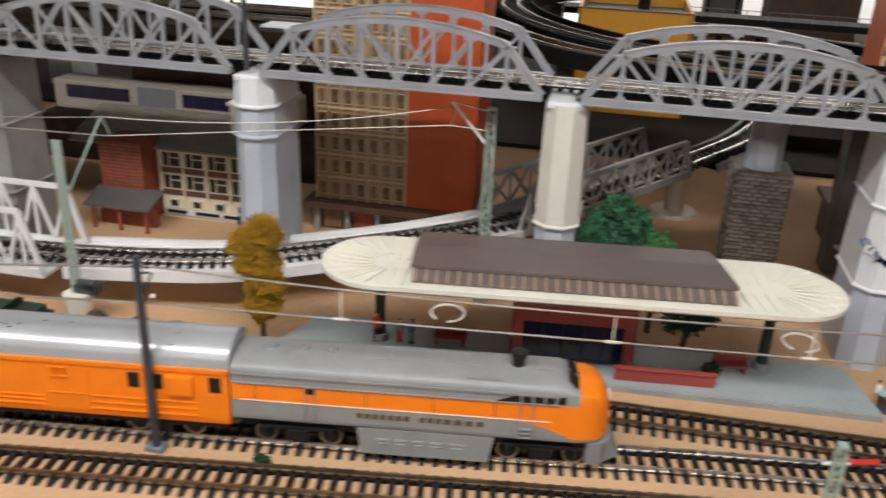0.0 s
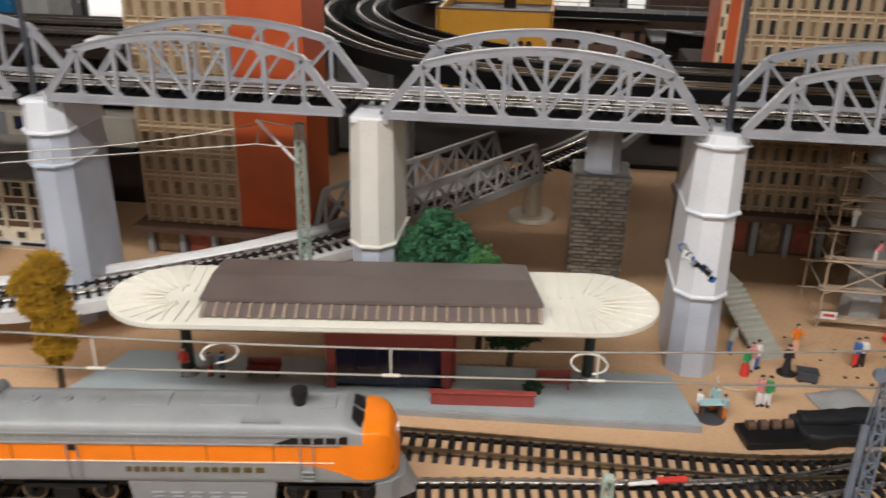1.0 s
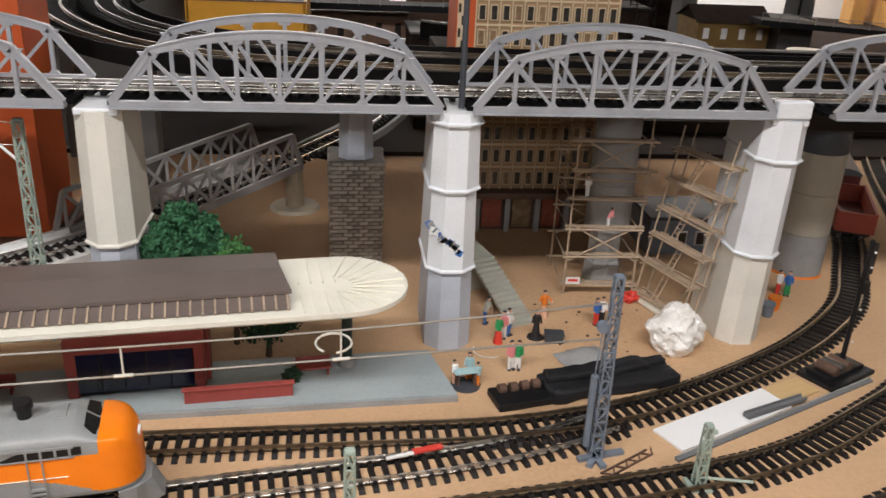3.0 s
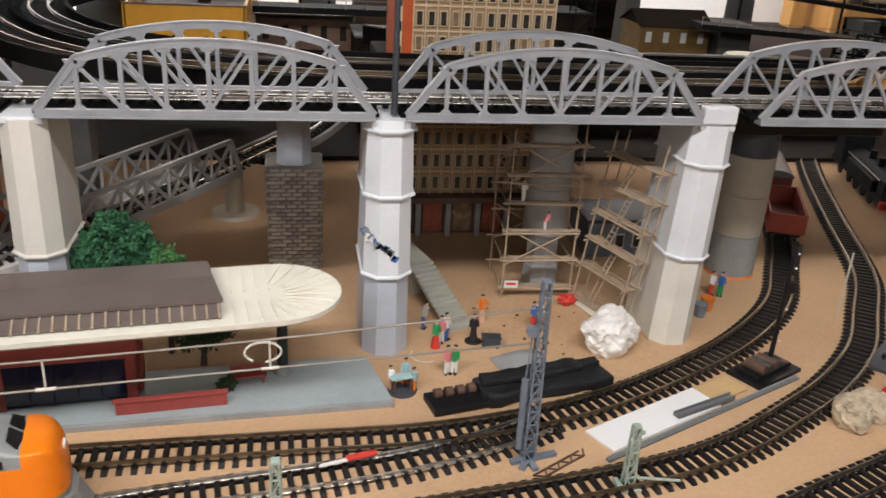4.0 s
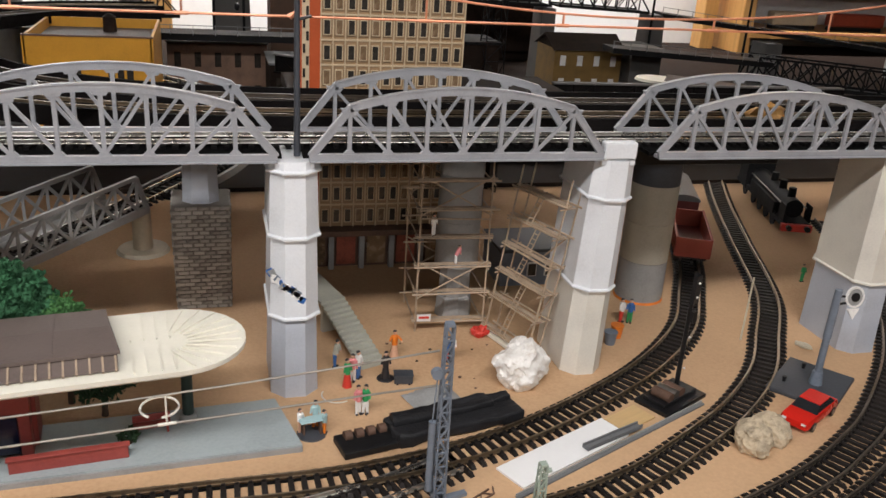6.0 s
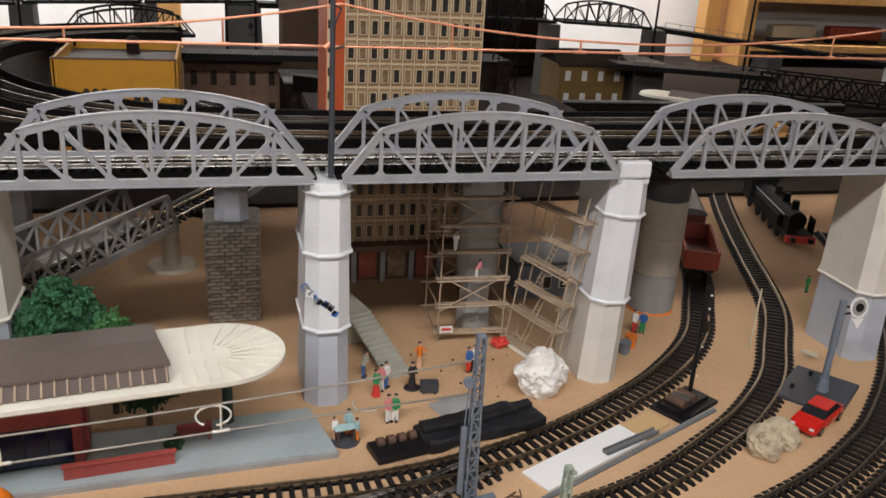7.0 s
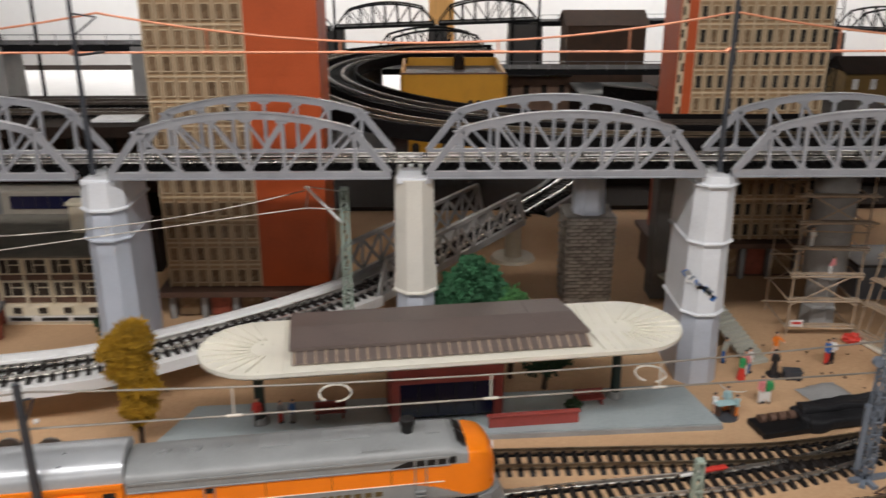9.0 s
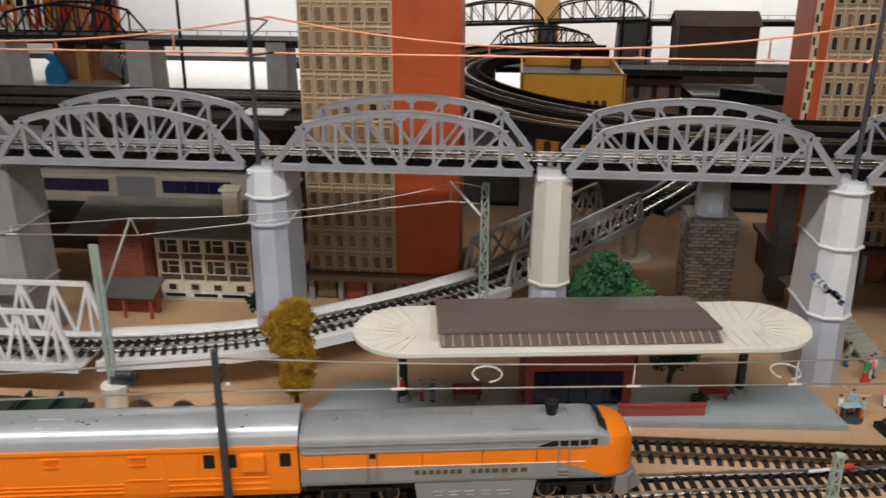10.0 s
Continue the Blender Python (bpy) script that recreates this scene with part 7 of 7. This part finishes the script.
for x, y, h in ((-0.03, 1.04, 0.30), (0.775, 1.03, 0.28), (-0.66, 0.52, 0.33), (-0.50, 0.53, 0.33), (0.02, 1.06, 0.28), (0.93, 0.95, 0.26), (-0.35, 1.02, 0.24)):
    bm = bmesh.new()
    rod(bm, (0, 0, 0), (0, 0, h), 0.0028, 0.0018, 8)
    solo("far_mast", bm, M_FARB, "thin dark mast far behind", "mast", x, y, 0, group="far masts")
hk = thing("crane_hook", "black crane hook hanging from a thin cable", "crane hook", 0.0050, 0.93, 0.125)
bm = bmesh.new()
rod(bm, (0, 0, 0.020), (0, 0, 0.10), 0.0005, None, 6)
part("cable", bm, M_FARB, hk)
bm = bmesh.new()
beam(bm, (0, -0.003, 0.100), (0.015, 0.132, 0.118), 0.003, 0.004)
part("jib", bm, M_FARB, hk)
bm = bmesh.new()
blob(bm, (0, 0, 0.015), 0.0055, 0.1, 2, flat=(0.8, 0.8, 1.2))
part("block", bm, M_BLACK, hk)
bm = bmesh.new()
for i in range(9):
    a, b = radians(100 - 32 * i), radians(100 - 32 * (i + 1))
    rod(bm, (0.0035 * math.cos(a), 0, 0.0035 * math.sin(a) + 0.003), (0.0035 * math.cos(b), 0, 0.0035 * math.sin(b) + 0.003), 0.0009, None, 6)
part("hook", bm, M_BLACK, hk)
cc = thing("far_canopy", "cream station canopy with a brown ridge far behind", "canopy", 0.700, 0.66, 0.074, -42)
bm = bmesh.new()
prism(bm, stadium(0.125, 0.030), 0.0, 0.004, 0.98)
part("plate", bm, M_CREAM, cc)
bm = bmesh.new()
loft(bm, [[(x, -0.018, 0.004), (x, 0, 0.012), (x, 0.018, 0.004)] for x in (-0.075, 0.075)])
part("ridge_roof", bm, M_ROOFB, cc)
for x in (-0.08, 0.08):
    bm = bmesh.new()
    rod(bm, (x, 0, -0.074), (x, 0, 0.001), 0.003, None, 8)
    part("post", bm, M_DGREEN, cc)

bl = thing("steam_locomotive", "black model steam locomotive with a red front beam", "locomotive", 0.580, 0.322, 0, 72)
bm = bmesh.new()
rod(bm, (-0.075, 0, 0.027), (0.050, 0, 0.027), 0.0098, 0.0105, 20)
part("boiler", bm, M_FARB, bl, smooth=True)
bm = bmesh.new()
box(bm, (0.066, 0, 0.030), (0.034, 0.032, 0.040), bev=0.002)
part("cab", bm, M_FARB, bl)
bm = bmesh.new()
box(bm, (0, 0, 0.0135), (0.180, 0.030, 0.005), bev=0.0008)
part("running_board", bm, M_FARB, bl)
bm = bmesh.new()
box(bm, (-0.0915, 0, 0.0115), (0.006, 0.032, 0.008), bev=0.0008)
part("buffer_beam", bm, M_FRED, bl, "red buffer beam")
for s in (-1, 1):
    bm = bmesh.new()
    box(bm, (-0.012, s * 0.0125, 0.0215), (0.092, 0.0065, 0.0130), bev=0.0012)
    part("side_tank", bm, M_FARB, bl)
    bm = bmesh.new()
    rod(bm, (-0.080, s * 0.0108, 0.0300), (0.048, s * 0.0108, 0.0300), 0.0008, None, 6)
    part("handrail", bm, M_WHEEL, bl, "thin steel handrail")
    bm = bmesh.new()
    box(bm, (-0.080, s * 0.0135, 0.0255), (0.018, 0.0010, 0.0180), bev=0.0004)
    part("smoke_deflector", bm, M_FARB, bl)
    bm = bmesh.new()
    rod(bm, (-0.0948, s * 0.0095, 0.0125), (-0.0995, s * 0.0095, 0.0125), 0.0026, 0.0030, 12)
    part("buffer", bm, M_LDARK, bl, smooth=True)
for x in (-0.060, -0.030, 0.0):
    bm = bmesh.new()
    rod(bm, (x, 0, 0.035), (x, 0, 0.046), 0.0045, 0.0040, 12)
    part("dome", bm, M_FARB, bl, smooth=True)
for x in (-0.055, -0.030, -0.005, 0.020, 0.055):
    for s in (-1, 1):
        bm = bmesh.new()
        rod(bm, (x, s * 0.0125, 0.0105), (x, s * 0.0140, 0.0105), 0.0085, None, 18)
        part("wheel", bm, M_FARB, bl, smooth=True)
    bm = bmesh.new()
    rod(bm, (x, -0.0125, 0.0105), (x, 0.0125, 0.0105), 0.001, None, 6)
    part("axle", bm, M_FARB, bl)
bag2 = bmesh.new()
blob(bag2, (0, 0, 0.010), 0.012, 0.6, 3, 70, (1.3, 0.9, 0.9))
solo("crumpled_bag", bag2, M_WOODP, "crumpled tan paper bag on the lintel", "paper bag", 0.392, 0.100, 0.149)

# ---- room beyond the layout ----
dc = thing("tall_cabinet", "tall dark brown cabinet standing behind the layout", "cabinet", 0.542, 1.310, 0.005)
for nm, c, sz in (("carcass", (0, 0.06, 0.32), (0.218, 0.12, 0.64)), ("door", (-0.055, -0.008, 0.32), (0.099, 0.016, 0.60)), ("door", (0.055, -0.008, 0.32), (0.099, 0.016, 0.60))):
    bm = bmesh.new()
    box(bm, c, sz, bev=0.003)
    part(nm, bm, M_DBROWN, dc)


def post(x, y, w, d, h, z=-0.93, name="wooden_post", label="honey-coloured wooden post of the room"):
    bm = bmesh.new()
    box(bm, (0, 0, h / 2), (w, d, h), bev=0.003)
    solo(name, bm, M_WOODP, label, "post", x, y, z)


post(-0.150, 1.58, 0.060, 0.05, 2.70)
post(1.235, 1.60, 0.040, 0.05, 2.70)
shelf = thing("display_cabinet", "open wooden display cabinet with model trains on its shelves", "cabinet", 1.70, 1.50, -0.93)
for nm, c, s in (("side_panel", (-0.40, 0.1, 0.95), (0.035, 0.20, 1.9)), ("side_panel", (0.55, 0.1, 0.95), (0.035, 0.20, 1.9)), ("back_panel", (0.07, 0.195, 0.95), (0.95, 0.01, 1.9))):
    bm = bmesh.new()
    box(bm, c, s, bev=0.003)
    part(nm, bm, M_WOODP if nm == "side_panel" else M_WHITE, shelf)
for z in (0.86, 0.985, 1.11, 1.235, 1.36, 1.50):
    bm = bmesh.new()
    box(bm, (0.075, 0.09, z), (0.93, 0.19, 0.020), bev=0.002)
    part("shelf_board", bm, M_WOODP, shelf)
rnd = random.Random(21)
for z in (0.995, 1.12, 1.245, 1.37):
    x = -0.30
    while x < 0.45:
        w = rnd.uniform(0.12, 0.22)
        tm = thing("shelf_model", "small model train on the display shelf", "model train", 1.70 + x + w / 2, 1.555, -0.93 + z, group="shelf models")
        bm = bmesh.new()
        box(bm, (0, 0, 0.028), (w, 0.034, 0.034), bev=0.004)
        part("body", bm, rnd.choice((M_TEAL, M_WAGON, M_FGREEN, M_CREAMW, M_MASTB)), tm)
        bm = bmesh.new()
        box(bm, (0, 0, 0.006), (w * 0.95, 0.026, 0.012))
        part("underframe", bm, M_LDARK, tm)
        x += w + rnd.uniform(0.02, 0.06)
pp = bmesh.new()
rod(pp, (0, 0, 0), (0, 0, 2.7), 0.022, None, 20)
solo("steel_pipe", pp, M_SILVER, "bright steel pipe standing from floor to ceiling", "pipe", 1.49, 1.18, -0.93, smooth=True)
board("white_shelf", "long white shelf board behind the layout", (-0.95, 1.270, 0.012), (1.5, 0.37, 0.020), M_WHITE)
bm = bmesh.new()
box(bm, (0, 0, 0.10), (0.150, 0.012, 0.20), bev=0.001)
solo("tool_board", bm, M_PANELW, "reddish brown wooden tool panel on the shelf", "panel", -1.113, 1.165, 0.022)
bm = bmesh.new()
box(bm, (0, 0, 0.10), (0.027, 0.020, 0.20), bev=0.001)
solo("wooden_upright", bm, M_WOODP, "honey-coloured wooden upright in front of the tool panel", "post", -1.116, 1.146, 0.022)


def hanging_tool(x, y, z, h, m, lean, spread):
    """Pliers or shears hung by the jaws: two bowed handles and a dark jaw."""
    t = thing("hanging_tool", "pliers with bright plastic handles hanging on the panel", "tool", x, y, z, group="wall tools")
    for s in (-1, 1):
        bm = bmesh.new()
        secs = []
        for i in range(9):
            u = i / 8
            cx = s * spread * math.sin(math.pi * (0.12 + 0.72 * u)) + lean * u
            r = 0.0042 * (0.75 + 0.35 * math.sin(math.pi * u))
            secs.append([(cx + r * math.cos(k * 1.047), r * 0.8 * math.sin(k * 1.047), -h * u) for k in range(6)])
        loft(bm, secs)
        part("handle", bm, m, t, smooth=True)
    bm = bmesh.new()
    loft(bm, [[(-0.007, -0.003, -0.004), (0.007, -0.003, -0.004), (0.007, 0.003, -0.004), (-0.007, 0.003, -0.004)], [(-0.006, -0.003, 0.010), (0.006, -0.003, 0.010), (0.006, 0.003, 0.010), (-0.006, 0.003, 0.010)], [(-0.002, -0.002, 0.026), (0.002, -0.002, 0.026), (0.002, 0.002, 0.026), (-0.002, 0.002, 0.026)]])
    part("jaw", bm, M_LDARK, t, "dark steel jaw")


rnd = random.Random(31)
tool_mats = (M_FORANGE, M_FRED, M_PINE, M_FORANGE, M_FWHITE, M_WOODP, M_FRED, M_FORANGE, M_FWHITE)
for i in range(17):
    x = -1.292 + i * 0.0156
    hanging_tool(x, 1.122 + 0.012 * (i % 3), 0.186 + rnd.uniform(-0.012, 0.020), rnd.uniform(0.045, 0.075), tool_mats[i % 9], rnd.uniform(-0.010, 0.010), rnd.uniform(0.006, 0.011))
for x, z, w, h, m, nm in ((-1.262, 0.140, 0.030, 0.022, M_FWHITE, "white plastic case lid on the rail"), (-1.030, 0.188, 0.036, 0.030, M_FBLUE, "blue plastic case on the rail")):
    bm = bmesh.new()
    loft(bm, [[(sx * w / 2 * k, sy * 0.012 * k, zz * h) for sx, sy in ((-1, -1), (1, -1), (1, 1), (-1, 1))] for zz, k in ((0, 0.9), (0.15, 1), (0.7, 0.95), (1, 0.6))])
    solo("tool_case", bm, m, nm, "case", x, 1.138, z)
bm = bmesh.new()
box(bm, (0, 0, 0), (0.300, 0.070, 0.004), bev=0.0005)
solo("tool_rail", bm, M_LDARK, "dark rail board under the hanging tools", "rail", -1.160, 1.135, 0.105)
for x in (-1.305, -1.02):
    bm = bmesh.new()
    box(bm, (0, 0, 0.040), (0.008, 0.060, 0.081))
    solo("rail_bracket", bm, M_LDARK, "dark bracket carrying the tool rail", "bracket", x, 1.135, 0.022)
can2 = thing("blue_canister", "bright sky-blue plastic spray bottle behind the layout", "canister", -1.160, 1.108, 0.022)
bm = bmesh.new()
loft(bm, [[(sx * w, sy * 0.012, z) for sx, sy in ((-1, -0.6), (-0.7, -1), (0.7, -1), (1, -0.6), (1, 0.6), (0.7, 1), (-0.7, 1), (-1, 0.6))] for w, z in ((0.018, 0), (0.020, 0.004), (0.020, 0.026), (0.012, 0.040), (0.008, 0.043))])
part("body", bm, M_SKYBLUE, can2)
bm = bmesh.new()
loft(bm, [[(sx * w + o, sy * 0.006, z) for sx, sy in ((-1, -1), (1, -1), (1, 1), (-1, 1))] for w, o, z in ((0.007, 0, 0.042), (0.009, -0.002, 0.048), (0.013, -0.004, 0.052), (0.010, -0.004, 0.058))])
part("spray_head", bm, M_SKYBLUE, can2)
bm = bmesh.new()
secs = []
for i in range(150):
    a = 2 * math.pi * i / 18
    u = i / 149
    c = V((-0.020 + 0.044 * u + 0.004 * math.cos(a), 0.016 * math.sin(a), 0.058 - 0.024 * u + 0.022 * math.cos(a)))
    secs.append([c + V((0.0018 * math.cos(k), 0.0006 * math.cos(k), 0.0018 * math.sin(k))) for k in (0, 1.26, 2.51, 3.77, 5.03)])
loft(bm, secs)
solo("cable_coil", bm, M_CONC, "coil of grey spiral hose lying on the shelf", "cable coil", -1.036, 1.108, 0.022, smooth=True)
lattice_bridge("cream_lattice_bridge", "small cream lattice girder bridge far behind", (-0.70, 0.565, 0.079), (-0.535, 0.555, 0.085), 0.030, 0.022, 11, M_CREAMW)
for x in (-0.69, -0.545):
    bm = bmesh.new()
    box(bm, (0, 0, 0.038), (0.012, 0.030, 0.076), bev=0.001)
    solo("trestle_post", bm, M_FARP, "grey post carrying the cream bridge", "post", x, 0.56, 0.0, group="trestle posts")
bm = bmesh.new()
box(bm, (0, 0, 0), (0.040, 0.030, 0.002), 0.4)
solo("card_scrap", bm, M_PAPER, "white card scrap lying on the upper board", "card", -0.462, 0.215, 0.1545)

# ---- stones of the pillar ----
rnd = random.Random(77)
bm = bmesh.new()
box(bm, (0, 0, 0), (0.0076, 0.0020, 0.0027), bev=0.0005)
stone_me = finish(bm, M_STONE)
for r in range(26):
    z = 0.0018 + r * 0.0032
    sc1 = 1.0 + 0.06 * z / 0.0815
    for side in range(3):
        for k in range(5):
            o = (k - 2) * 0.0079 + (0.0020 if r % 2 else -0.0020)
            o = max(-0.0165, min(0.0165, o)) * sc1
            e = 0.0195 * sc1 + rnd.uniform(-0.0002, 0.0005)
            m = {0: pose(o, -e, z), 1: pose(-e, o, z, 0, 0, 90), 2: pose(e, o, z, 0, 0, 90)}[side]
            piece("stone", stone_me, sp, m @ pose(0, 0, 0, 0, rnd.uniform(-4, 4), 0) @ Matrix.Diagonal((rnd.uniform(0.85, 1.02), 1, rnd.uniform(0.85, 1.05), 1)))
